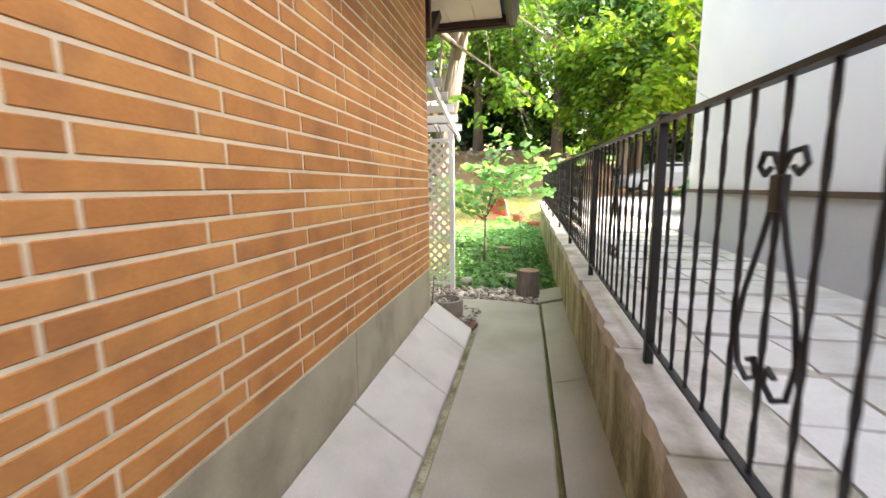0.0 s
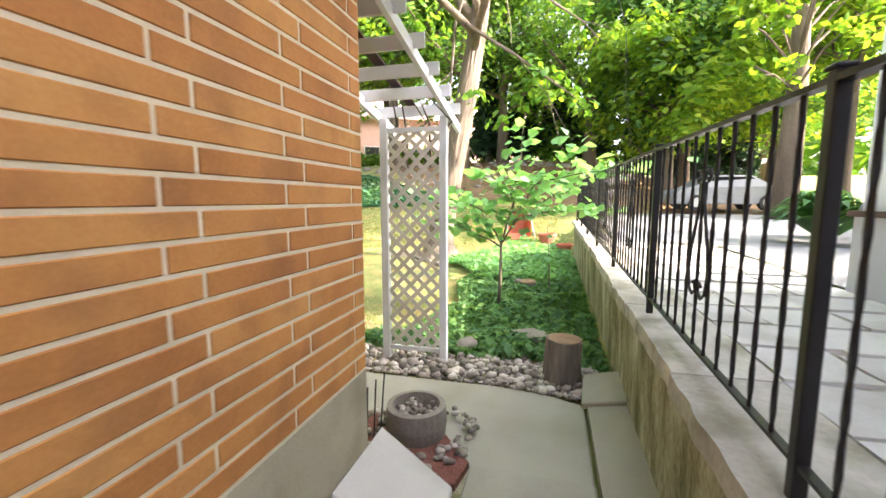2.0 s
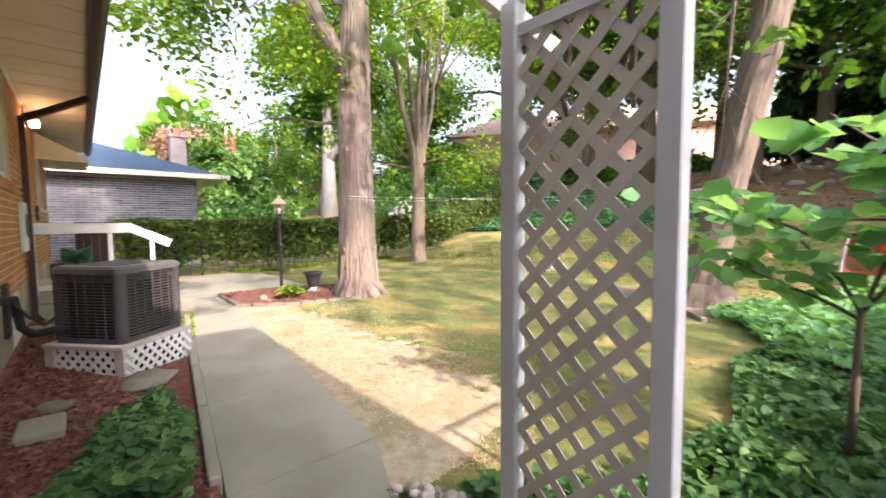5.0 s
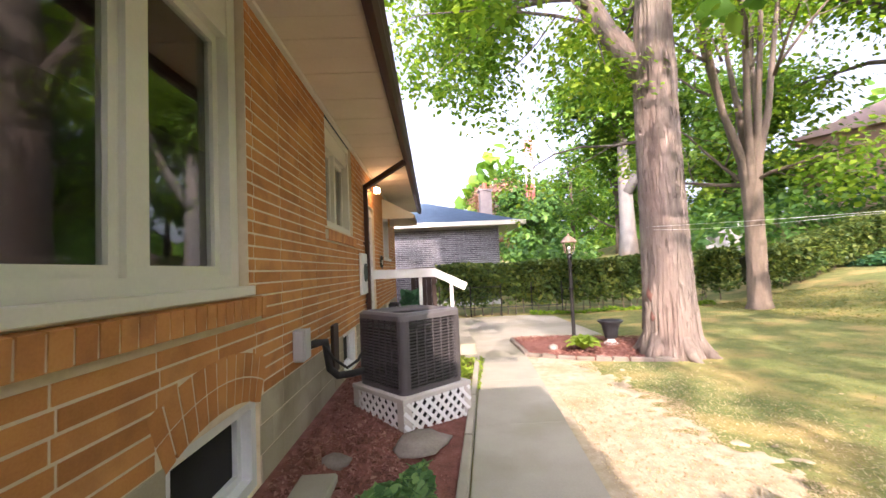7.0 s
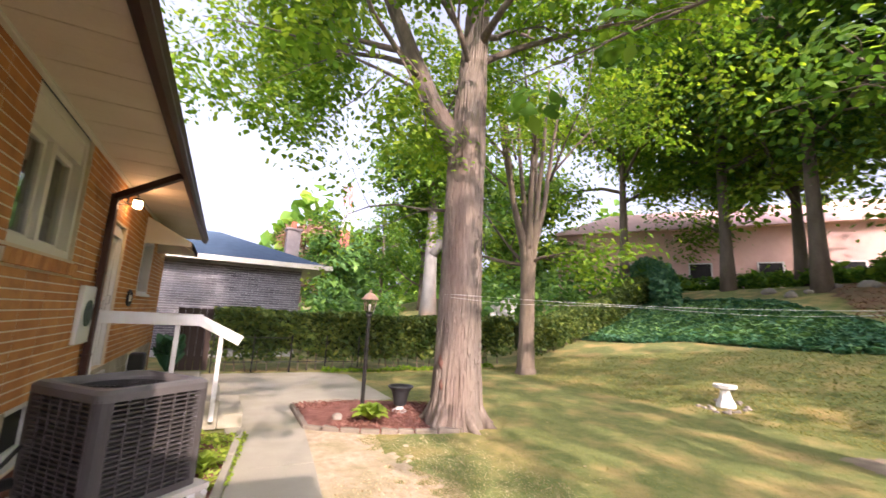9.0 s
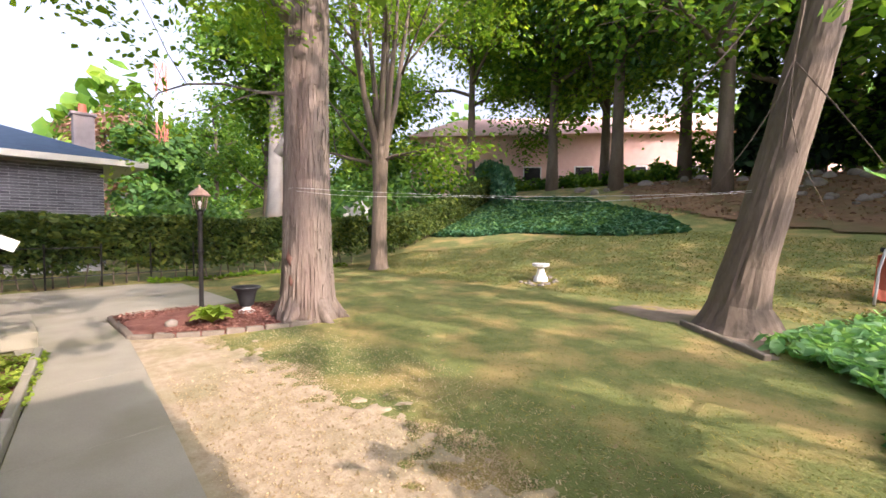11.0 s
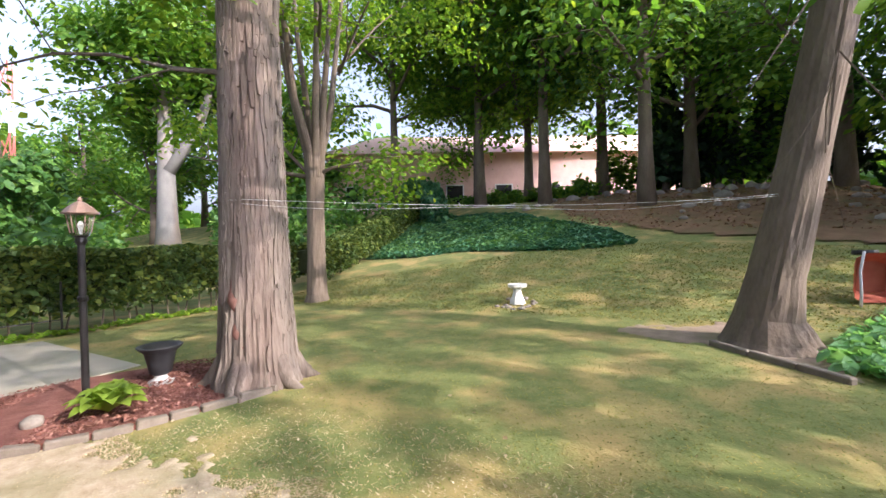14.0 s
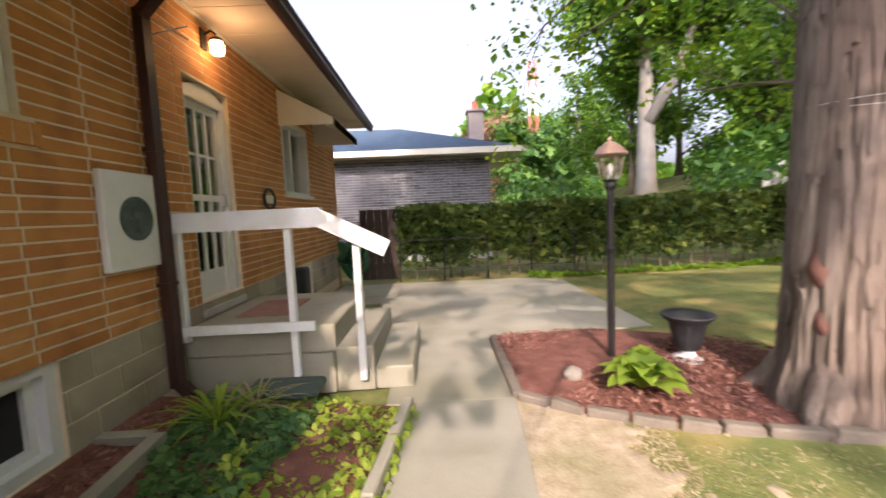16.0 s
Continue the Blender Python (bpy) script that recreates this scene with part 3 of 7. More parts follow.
cuts = [-3.206, -4.6, -6.0, -7.6, -9.1]
for a, b in zip(cuts, cuts[1:]):
    poly = [(a, walk_l(a)), (a, walk_r(a)), (b + 0.004, walk_r(b)), (b + 0.004, walk_l(b))]
    part("path_slab", slab_poly(bm_new(), rel(poly, (-6, 6.2))[::-1], -0.12, 0.015, 0.004), CONC, back_path)
patio = part("patio", slab_poly(bm_new(), [(-9.106, 5.95), (-9.106, 6.98), (-10.7, 6.99), (-10.85, 8.2), (-10.9, 9.1), (-14.5, 9.1), (-15.0, 8.3), (-15.0, 4.35), (-13.0, 4.35), (-13.0, 5.4), (-11.0, 5.9)][::-1], -0.3, -0.09, 0.004), CONC)
tagged(patio, "grey concrete patio dappled with leaf shade", "patio", kind="structure")
for i, x in enumerate(np.arange(-3.3, -8.8, -1.15)):
    bm = bm_new()
    beam(bm, (x, walk_l(x) - 0.05, -0.06), (x - 1.13, walk_l(x - 1.13) - 0.05, -0.06), 0.075, 0.13)
    bmesh.ops.bevel(bm, geom=list(bm.edges), offset=0.01, segments=1, affect="EDGES")
    tagged(part("path_edging", bm, CONC), "narrow pale concrete edging beside the path", "edging", "edging along the path")

# ---- planting beds ----
bed = slab_poly(bm_new(), [(-3.0, 4.2), (-3.0, 5.34), (-9.05, 6.17), (-9.05, 4.2)][::-1], -0.25, lambda x, y: max(-0.095, 0.10 - 0.13 * (y - 4.2)))
tagged(part("mulch_bed", bed, MULCH), "bed of red bark mulch against the house wall", "flower bed", kind="structure")
bed = slab_poly(bm_new(), [(-1.03, 4.36), (-0.6, 4.40), (-0.56, 4.62), (-0.88, 5.0), (-1.6, 5.05), (-2.75, 5.18), (-3.0, 5.2), (-3.0, 4.2), (-1.03, 4.2)], -0.25, -0.045)
tagged(part("mulch_bed", bed, MULCH), "corner of red bark mulch beside the path", "flower bed", kind="structure")
tree_bed = [(-9.12, 7.02), (-10.65, 7.05), (-10.8, 8.3), (-10.4, 9.3), (-9.4, 10.0), (-8.5, 9.9), (-8.25, 9.2), (-8.42, 8.5), (-8.55, 8.0), (-8.8, 7.45)]
bed = slab_poly(bm_new(), tree_bed, -0.3, lambda x, y: -0.065 + 0.03 * math.sin(x * 3 + y * 2))
tagged(part("tree_bed", bed, MULCH), "round bed of red bark mulch at the foot of the tree", "flower bed", kind="structure")
edge = tree_bed[-5:] + tree_bed[:2]
k = 0
for (xa, ya), (xb, yb) in zip(edge, edge[1:]):
    n = max(1, round(math.hypot(xb - xa, yb - ya) / 0.32))
    for i in range(n):
        t0, t1 = i / n, (i + 0.93) / n
        bm = beam(bm_new(), (xa + (xb - xa) * t0, ya + (yb - ya) * t0, -0.105), (xa + (xb - xa) * t1, ya + (yb - ya) * t1, -0.10 + 0.01 * (k % 3)), 0.09, 0.12)
        bmesh.ops.bevel(bm, geom=list(bm.edges), offset=0.012, segments=1, affect="EDGES")
        tagged(part("edging_block", bm, CURBWOOD), "weathered concrete edging block round the tree bed", "edging", "blocks round the tree bed")
        k += 1


# ---- house ----
COURSE, LONG = 0.0855, 0.4975
PL_TOP, SOF = 0.685, 3.43
HOUSE_END = -15.2
openings = [(-2.75, -4.55, 1.40, SOF), (-6.63, -8.20, 2.06, SOF), (-9.74, -10.56, 0.60, 2.80), (-12.15, -13.40, 1.80, 2.95)]
low_open = [(-3.70, -4.68, 0.10, 0.70), (-7.30, -8.24, 0.10, 0.70), (-12.4, -13.2, 0.10, 0.62)]


def holes_wall(bm, x0, x1, z0, z1, holes, y0, y1):
    """An upright wall slab along x with openings through it."""
    xcuts = sorted({x0, x1, *[v for h in holes for v in (min(h[0], h[1]), max(h[0], h[1])) if x0 < v < x1]})
    for a, b in zip(xcuts, xcuts[1:]):
        mid = (a + b) / 2
        spans = sorted((max(z0, h[2]), min(z1, h[3])) for h in holes if min(h[0], h[1]) < mid < max(h[0], h[1]) and h[2] < z1 and h[3] > z0)
        z = z0
        for s, e in spans:
            if s > z + 1e-4:
                box(bm, a, b, y0, y1, z, s)
            z = max(z, e)
        if z < z1 - 1e-4:
            box(bm, a, b, y0, y1, z, z1)
    return bm


wall_back = part("wall_back", holes_wall(bm_new(), HOUSE_END, -1.06, PL_TOP, SOF, openings + low_open, 3.95, 4.1965), MORTAR)
tagged(wall_back, "long orange brick wall with pale raked mortar", "brick wall", kind="structure")
wall_side = part("wall_side", cbox(-1.30, -1.0335, -6.0, 4.1965, PL_TOP, SOF), MORTAR)
tagged(wall_side, "orange brick side wall with thick pale mortar joints", "brick wall", kind="structure")
pl = part("plinth_back", holes_wall(bm_new(), HOUSE_END, -1.06, -0.4, PL_TOP, low_open, 3.9, 4.195), MORTAR)
tagged(pl, "grey concrete block plinth under the brickwork", "plinth", kind="structure")
pls = part("plinth_side", cbox(-1.30, -1.035, -6.0, 4.195, -0.4, PL_TOP), MORTAR)
tagged(pls, "smooth grey concrete plinth under the side wall", "plinth", kind="structure")


def face_blocks(parent, along_y, face, a0, a1, z0, z1, length, height, material, gap=0.008, deep=0.03):
    z, row = z0, 0
    while z < z1 - 0.02:
        top = min(z + height, z1)
        a = a0 - (length / 2 if row % 2 else 0)
        while a < a1:
            s, e = max(a, a0), min(a + length, a1)
            if e - s > 0.03:
                segs = [(s, e)]
                if not along_y:
                    for h in low_open:
                        lo, hi = min(h[0], h[1]), max(h[0], h[1])
                        if h[3] > z + 0.02 and h[2] < top - 0.02:
                            segs = [(p, q) for u, v in segs for p, q in ((u, min(v, lo)), (max(u, hi), v)) if q - p > 0.03]
                for u, v in segs:
                    bm = cbox(face - deep, face, u + gap / 2, v - gap / 2, z + gap / 2, top - gap / 2, 0.004) if along_y else cbox(u + gap / 2, v - gap / 2, face - deep, face, z + gap / 2, top - gap / 2, 0.004)
                    part("block", bm, PLINTH, parent)
            a += length
        z, row = top, row + 1


face_blocks(pls, True, -1.03, -5.0, 4.2, 0.02, PL_TOP, 2.4, 0.70, PLINTH, 0.006)
face_blocks(pl, False, 4.2, HOUSE_END, -1.034, 0.085, PL_TOP, 0.42, 0.20, PLINTH)

# rest of the shell: far walls, ceiling, roof
tagged(part("wall_front", cbox(HOUSE_END, -1.30, -6.0, -5.8, -0.4, SOF), STUCCO), "plain far wall of the house", "wall", kind="structure")
tagged(part("wall_end", cbox(HOUSE_END - 0.25, HOUSE_END, -6.0, 4.19, -0.4, SOF), BRICK_J), "plain brick end wall of the house", "wall", kind="structure")
tagged(part("floor_inside", cbox(HOUSE_END, -1.3, -5.8, 3.9, 0.45, 0.58), ROOM), "floor inside the house, coloured dark for unlit rooms", "floor", kind="structure")
# Backing wall added to close the view through the windows.
tagged(part("partition", cbox(HOUSE_END, -1.3, 1.9, 2.0, -0.4, SOF), ROOM), "added backing wall, coloured dim, behind the windows", "wall", kind="structure")
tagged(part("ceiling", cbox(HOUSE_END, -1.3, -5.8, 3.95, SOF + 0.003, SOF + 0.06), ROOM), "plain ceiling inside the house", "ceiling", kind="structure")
roof = bm_new()
EX0, EX1, EY0, EY1, EZ = HOUSE_END - 0.3, -0.28, -6.8, 5.02, 3.47
r0, r1 = (HOUSE_END + 5.5, -0.9, 5.3), (-6.2, -0.9, 5.3)
vs = [roof.verts.new(p) for p in ((EX0, EY0, EZ), (EX1, EY0, EZ), (EX1, EY1, EZ), (EX0, EY1, EZ), r0, r1)]
for f in ((0, 1, 5, 4), (1, 2, 5), (2, 3, 4, 5), (3, 0, 4), (3, 2, 1, 0)):
    roof.faces.new([vs[i] for i in f])
tagged(part("roof", roof, ROOF), "low hipped roof of dark shingles", "roof", kind="structure")
sof = thing("soffit", (-8, 4.6, SOF), "cream boarded soffit under the eaves", "soffit", kind="structure")
x = EX1 - 0.05
i = 0
while x > EX0 + 0.05:
    e = max(x - 0.30, EX0)
    y0 = 4.19 if x < -1.02 else -6.0
    bm = cbox(e + 0.004 + 8, x + 8, y0 - 4.6, EY1 - 0.03 - 4.6, 0.006 if i % 2 else 0.003, 0.03, 0.003)
    part("soffit_board", bm, SOFFIT, sof)
    x, i = e, i + 1
part("wall_trim", cbox(HOUSE_END + 8, -1.0 + 8, 4.195 - 4.6, 4.245 - 4.6, -0.035, 0.004, 0.004), CREAM, sof)
part("fascia", cbox(EX0 + 8, EX1 + 8, EY1 - 0.03 - 4.6, EY1 - 4.6, -0.05, 0.06), BROWN, sof)
part("fascia", cbox(EX1 + 8, EX1 + 0.03 + 8, EY0 - 4.6, EY1 - 4.6, -0.05, 0.06), BROWN, sof)


def gutter(name, pts_yz, along, a0, a1, fixed):
    bm = bm_new()
    prev = None
    for a in (a0, a1):
        ring = [bm.verts.new((a, fixed + u, w)) if along == "x" else bm.verts.new((fixed + u, a, w)) for u, w in pts_yz]
        if prev:
            for k in range(len(ring)):
                bm.faces.new((prev[k], prev[(k + 1) % len(ring)], ring[(k + 1) % len(ring)], ring[k]))
        else:
            bm.faces.new(ring)
        prev = ring
    bm.faces.new(prev[::-1])
    bmesh.ops.recalc_face_normals(bm, faces=bm.faces)
    return bm


prof = [(0.0, 3.36), (0.05, 3.35), (0.09, 3.385), (0.085, 3.43), (0.115, 3.47), (0.10, 3.47), (0.075, 3.435), (0.07, 3.39), (0.015, 3.37), (0.015, 3.47), (0.0, 3.47)]
g = part("gutter", gutter("g", prof, "x", EX0, EX1 + 0.1, EY1), BROWN)
tagged(g, "dark brown metal gutter along the eaves", "gutter")
g = part("gutter", gutter("g", prof, "y", EY0, EY1 - 0.005, EX1 + 0.032), BROWN)
tagged(g, "dark brown metal gutter on the side eaves", "gutter")
spout = thing("downspout", (-9.18, 4.26, 0), "dark brown square downspout fixed to the brick wall", "downspout")
part("pipe", beam(bm_new(), (0, 0, 0.12), (0, 0, 3.06), 0.10, 0.075, (0, 1, 0)), BROWN, spout)
part("elbow", beam(bm_new(), (0, -0.01, 3.02), (0.38, 0.74, 3.36), 0.075, 0.085), BROWN, spout)
part("shoe", beam(bm_new(), (0, -0.005, 0.16), (-0.02, 0.10, 0.02), 0.09, 0.075), BROWN, spout)
for z in (0.95, 2.0):
    part("strap", cbox(-0.06, 0.06, -0.055, 0.045, z, z + 0.03), BROWN, spout)
cs = thing("corner_spout", (-1.0, 4.3, 3.0), "short dark brown downspout elbow at the house corner", "downspout")
part("elbow", beam(bm_new(), (-0.04, 0.0, 0.05), (0.0, 0.3, 0.38), 0.09, 0.08), BROWN, cs)
part("pipe", cbox(-0.09, 0.01, -0.09, -0.01, 0.02, 0.42, 0.01), BROWN, cs)


# ---- windows and doors of the house ----
def frame_rect(bm, x0, x1, z0, z1, y0, y1, w):
    x0, x1 = min(x0, x1), max(x0, x1)
    box(bm, x0, x1, y0, y1, z0, z0 + w)
    box(bm, x0, x1, y0, y1, z1 - w, z1)
    box(bm, x0, x0 + w, y0, y1, z0 + w, z1 - w)
    box(bm, x1 - w, x1, y0, y1, z0 + w, z1 - w)
    return bm


def pane(name, parent, x0, x1, y, z0, z1):
    ob = part(name, cbox(x0, x1, y - 0.003, y + 0.003, z0, z1), GLASS, parent)
    ob.visible_shadow = False
    return ob


w1 = thing("window_1", (-3.65, 4.1, 1.4), "two-pane cream framed window with a wide sill", "window", kind="structure")
L = lambda v: v + 3.65
part("window_frame", frame_rect(bm_new(), L(-2.76), L(-4.54), 0.02, 2.02, -0.10, 0.04, 0.10), CREAM, w1)
part("head_board", cbox(L(-2.86), L(-4.44), -0.06, 0.03, 1.66, 1.918), CREAM, w1)
part("mullion", cbox(L(-3.60), L(-3.74), -0.08, 0.005, 0.12, 1.66), CREAM, w1)
for a, b in ((-2.86, -3.60), (-3.74, -4.44)):
    part("sash", frame_rect(bm_new(), L(a), L(b), 0.12, 1.66, -0.085, -0.03, 0.055), CREAM, w1)
    pane("pane", w1, L(a - 0.055), L(b + 0.055), -0.06, 0.175, 1.605)
part("window_sill", cbox(L(-2.70), L(-4.58), 0.045, 0.13, -0.02, 0.045, 0.006), CREAM, w1)
w2 = thing("window_2", (-7.42, 4.1, 2.06), "small cream framed sliding window high in the wall", "window", kind="structure")
L2 = lambda v: v + 7.42
part("window_frame", frame_rect(bm_new(), L2(-6.64), L2(-8.19), 0.0, 1.36, -0.10, 0.06, 0.085), CREAM, w2)
part("head_board", cbox(L2(-6.725), L2(-8.105), -0.06, 0.035, 1.04, 1.275), CREAM, w2)
part("mullion", cbox(L2(-7.36), L2(-7.46), -0.08, 0.02, 0.085, 1.04), CREAM, w2)
for a, b in ((-6.725, -7.36), (-7.46, -8.105)):
    part("sash", frame_rect(bm_new(), L2(a), L2(b), 0.085, 1.04, -0.085, -0.03, 0.05), CREAM, w2)
    pane("pane", w2, L2(a - 0.05), L2(b + 0.05), -0.06, 0.135, 0.99)
w3 = thing("window_3", (-12.78, 4.1, 1.8), "white framed sliding window under a scalloped awning", "window", kind="structure")
L3 = lambda v: v + 12.78
part("window_frame", frame_rect(bm_new(), L3(-12.16), L3(-13.39), 0.0, 1.15, -0.10, 0.10, 0.07), WHITE, w3)
part("mullion", cbox(L3(-12.72), L3(-12.79), -0.08, 0.02, 0.07, 1.08), WHITE, w3)
pane("pane", w3, L3(-12.23), L3(-12.72), -0.05, 0.07, 1.08)
pane("pane", w3, L3(-12.79), L3(-13.32), -0.05, 0.07, 1.08)
part("window_sill", cbox(L3(-12.1), L3(-13.45), 0.105, 0.16, -0.03, 0.03, 0.005), WHITE, w3)
for i, (a, b, z0, z1) in enumerate(low_open):
    cx = (a + b) / 2
    wb = thing("window_%d" % (4 + i), (cx, 4.1, z0), "white framed basement window with a dark pane", "window", kind="structure")
    part("window_frame", frame_rect(bm_new(), a - cx, b - cx, 0.0, z1 - z0, -0.12, 0.07, 0.07), WHITE, wb)
    part("sash", frame_rect(bm_new(), a - 0.07 - cx, b + 0.07 - cx, 0.07, z1 - z0 - 0.07, -0.08, 0.0, 0.05), WHITE, wb)
    part("pane", cbox(a - 0.12 - cx, b + 0.12 - cx, -0.045, -0.035, 0.12, z1 - z0 - 0.12), DARK, wb)
d1 = thing("door_1", (-10.15, 4.1, 0.6), "white storm door with tall glass panes in an arched frame", "door", kind="structure")
part("door_frame", frame_rect(bm_new(), -0.405, 0.405, 0.0, 2.10, -0.06, 0.06, 0.07), WHITE, d1)
bm = bm_new()
arc = [(-0.405 + 0.81 * k / 10, 2.10 + 0.09 * math.sin(math.pi * k / 10)) for k in range(11)]
lo = [bm.verts.new((x, y, 2.02)) for y in (-0.055, 0.055) for x, _ in arc]
hi = [bm.verts.new((x, y, z + 0.003)) for y in (-0.055, 0.055) for x, z in arc]
for k in range(10):
    bm.faces.new((lo[11 + k], lo[12 + k], hi[12 + k], hi[11 + k]))
    bm.faces.new((hi[k], hi[11 + k], hi[12 + k], hi[k + 1]))
    bm.faces.new((lo[k + 1], lo[k], hi[k], hi[k + 1]))
part("arched_head", bm, WHITE, d1)
leafd = part("door_leaf", frame_rect(bm_new(), -0.33, 0.33, 0.02, 2.02, -0.035, 0.01, 0.075), WHITE, d1)
part("kick_panel", cbox(-0.26, 0.26, -0.03, 0.002, 0.095, 0.36), WHITE, leafd)
for x in (-0.09, 0.09):
    part("glazing_bar", cbox(x - 0.018, x + 0.018, -0.03, 0.004, 0.36, 1.945), WHITE, leafd)
part("lock_rail", cbox(-0.26, 0.26, -0.028, 0.006, 1.06, 1.12), WHITE, leafd)
part("glazing_bar", cbox(-0.26, 0.26, -0.026, 0.0, 1.5, 1.525), WHITE, leafd)
pane("pane", leafd, -0.26, 0.26, -0.015, 0.36, 1.945)
part("handle", tube(bm_new(), [(-0.29, 0.012, 1.0), (-0.29, 0.05, 1.01), (-0.29, 0.05, 1.13), (-0.29, 0.012, 1.14)], 0.009, 8), STEELG, leafd, "metal pull handle")
part("threshold", cbox(-0.41, 0.41, -0.1, 0.13, -0.05, 0.015), CONC_L, d1)

# awning over the far window
aw = thing("awning", (-12.9, 4.2, 2.75), "cream metal awning with a scalloped front edge", "awning")
for k in range(8):
    a, b = 0.85 - k * 0.225, 0.85 - (k + 1) * 0.225 + 0.01
    bm = bm_new()
    vs = [bm.verts.new(p) for p in ((a, 0.01, 0.55), (b, 0.01, 0.55), (b, 0.80, 0.12), (a, 0.80, 0.12), (a, 0.01, 0.57 + 0.01 * (k % 2)), (b, 0.01, 0.57 + 0.01 * (k % 2)), (b, 0.81, 0.14 + 0.01 * (k % 2)), (a, 0.81, 0.14 + 0.01 * (k % 2)))]
    for f in ((3, 2, 1, 0), (4, 5, 6, 7), (0, 1, 5, 4), (1, 2, 6, 5), (2, 3, 7, 6), (3, 0, 4, 7)):
        bm.faces.new([vs[i] for i in f])
    part("slat", bm, CREAM, aw)
    bm = bm_new()
    top = [bm.verts.new((a - 0.225 * j / 6, 0.815, 0.14)) for j in range(7)]
    bot = [bm.verts.new((a - 0.225 * j / 6, 0.815, 0.04 - 0.03 * math.sin(math.pi * j / 6))) for j in range(7)]
    for j in range(6):
        bm.faces.new((top[j], top[j + 1], bot[j + 1], bot[j]))
    bmesh.ops.solidify(bm, geom=bm.faces[:], thickness=0.004)
    part("scallop", bm, CREAM, aw)
for s in (0.85, -0.95):
    bm = bm_new()
    vs = [bm.verts.new((s + dx, y, z)) for dx in (0, 0.012) for y, z in ((0.01, 0.55), (0.80, 0.13), (0.80, 0.05), (0.01, 0.05))]
    for f in ((0, 1, 2, 3), (7, 6, 5, 4), (0, 4, 5, 1), (1, 5, 6, 2), (2, 6, 7, 3), (3, 7, 4, 0)):
        bm.faces.new([vs[i] for i in f])
    part("side_panel", bm, CREAM, aw)

# ---- garden wall with coping, railing ----
SLOPE = 0.022


def cop_z(y):
    return 0.745 + SLOPE * y


gw = bm_new()
vs = [gw.verts.new(p) for p in ((0.49, -5, -0.4), (0.76, -5, -0.4), (0.76, 13.6, -0.4), (0.49, 13.6, -0.4), (0.46, -5, cop_z(-5) - 0.09), (0.76, -5, cop_z(-5) - 0.09), (0.76, 13.6, cop_z(13.6) - 0.09), (0.46, 13.6, cop_z(13.6) - 0.09))]
for f in ((3, 2, 1, 0), (4, 5, 6, 7), (0, 1, 5, 4), (1, 2, 6, 5), (2, 3, 7, 6), (3, 0, 4, 7)):
    gw.faces.new([vs[i] for i in f])
bmesh.ops.subdivide_edges(gw, edges=gw.edges[:], cuts=12, use_grid_fill=True)
for v in gw.verts:
    if v.co.x < 0.6:
        v.co.x += 0.012 * noise.noise((v.co.y * 2.1, v.co.z * 4, 2))
garden_wall = part("garden_wall", gw, MOSSY)
tagged(garden_wall, "mossy stained concrete retaining wall", "retaining wall", kind="structure")
y, i = -5.0, 0
while y < 13.6:
    ln = (0.92, 1.12, 0.78, 1.3)[i % 4]
    e = min(y + ln, 13.6)
    bm = bm_new()
    n = 14
    off = 0.012 * ((i * 37) % 5 - 2) / 2
    for j in range(n + 1):
        yy = y + 0.006 + (e - y - 0.012) * j / n
        w = 0.022 * noise.noise((yy * 7, i, 0)) + 0.012 * noise.noise((yy * 23, i, 4))
        bm_ring = [bm.verts.new(p) for p in ((0.395 + off + w, yy, cop_z(yy) - 0.088), (0.815, yy, cop_z(yy) - 0.088), (0.81, yy, cop_z(yy)), (0.40 + off + w, yy, cop_z(yy) - 0.004))]
        if j:
            for q in range(4):
                bm.faces.new((prev[q], prev[(q + 1) % 4], bm_ring[(q + 1) % 4], bm_ring[q]))
        else:
            bm.faces.new(bm_ring)
        prev = bm_ring
    bm.faces.new(prev[::-1])
    bmesh.ops.recalc_face_normals(bm, faces=bm.faces)
    part("coping_stone", bm, COPING, garden_wall)
    y, i = e, i + 1

RX = 0.505
posts_y = [-3.14 + 1.645 * k for k in range(11)]


def twisted(bm, x, y, z0, z1, w=0.006):
    n = 14
    rings = []
    for j in range(n + 1):
        z = z0 + (z1 - z0) * j / n
        a = 0.0 if j in (0, n) else 0.785 * (j % 2)
        rings.append([bm.verts.new((x + w * 1.41 * math.cos(a + q * math.pi / 2), y + w * 1.41 * math.sin(a + q * math.pi / 2), z)) for q in range(4)])
    for a, b in zip(rings, rings[1:]):
        for q in range(4):
            bm.faces.new((a[q], a[(q + 1) % 4], b[(q + 1) % 4], b[q]))
    return bm


def scroll_pts(cy, cz, r, turn, flip):
    return [(0, cy + flip * r * (1 - 0.6 * k / 12) * math.cos(turn * k / 12), cz + r * (1 - 0.6 * k / 12) * math.sin(turn * k / 12)) for k in range(13)]


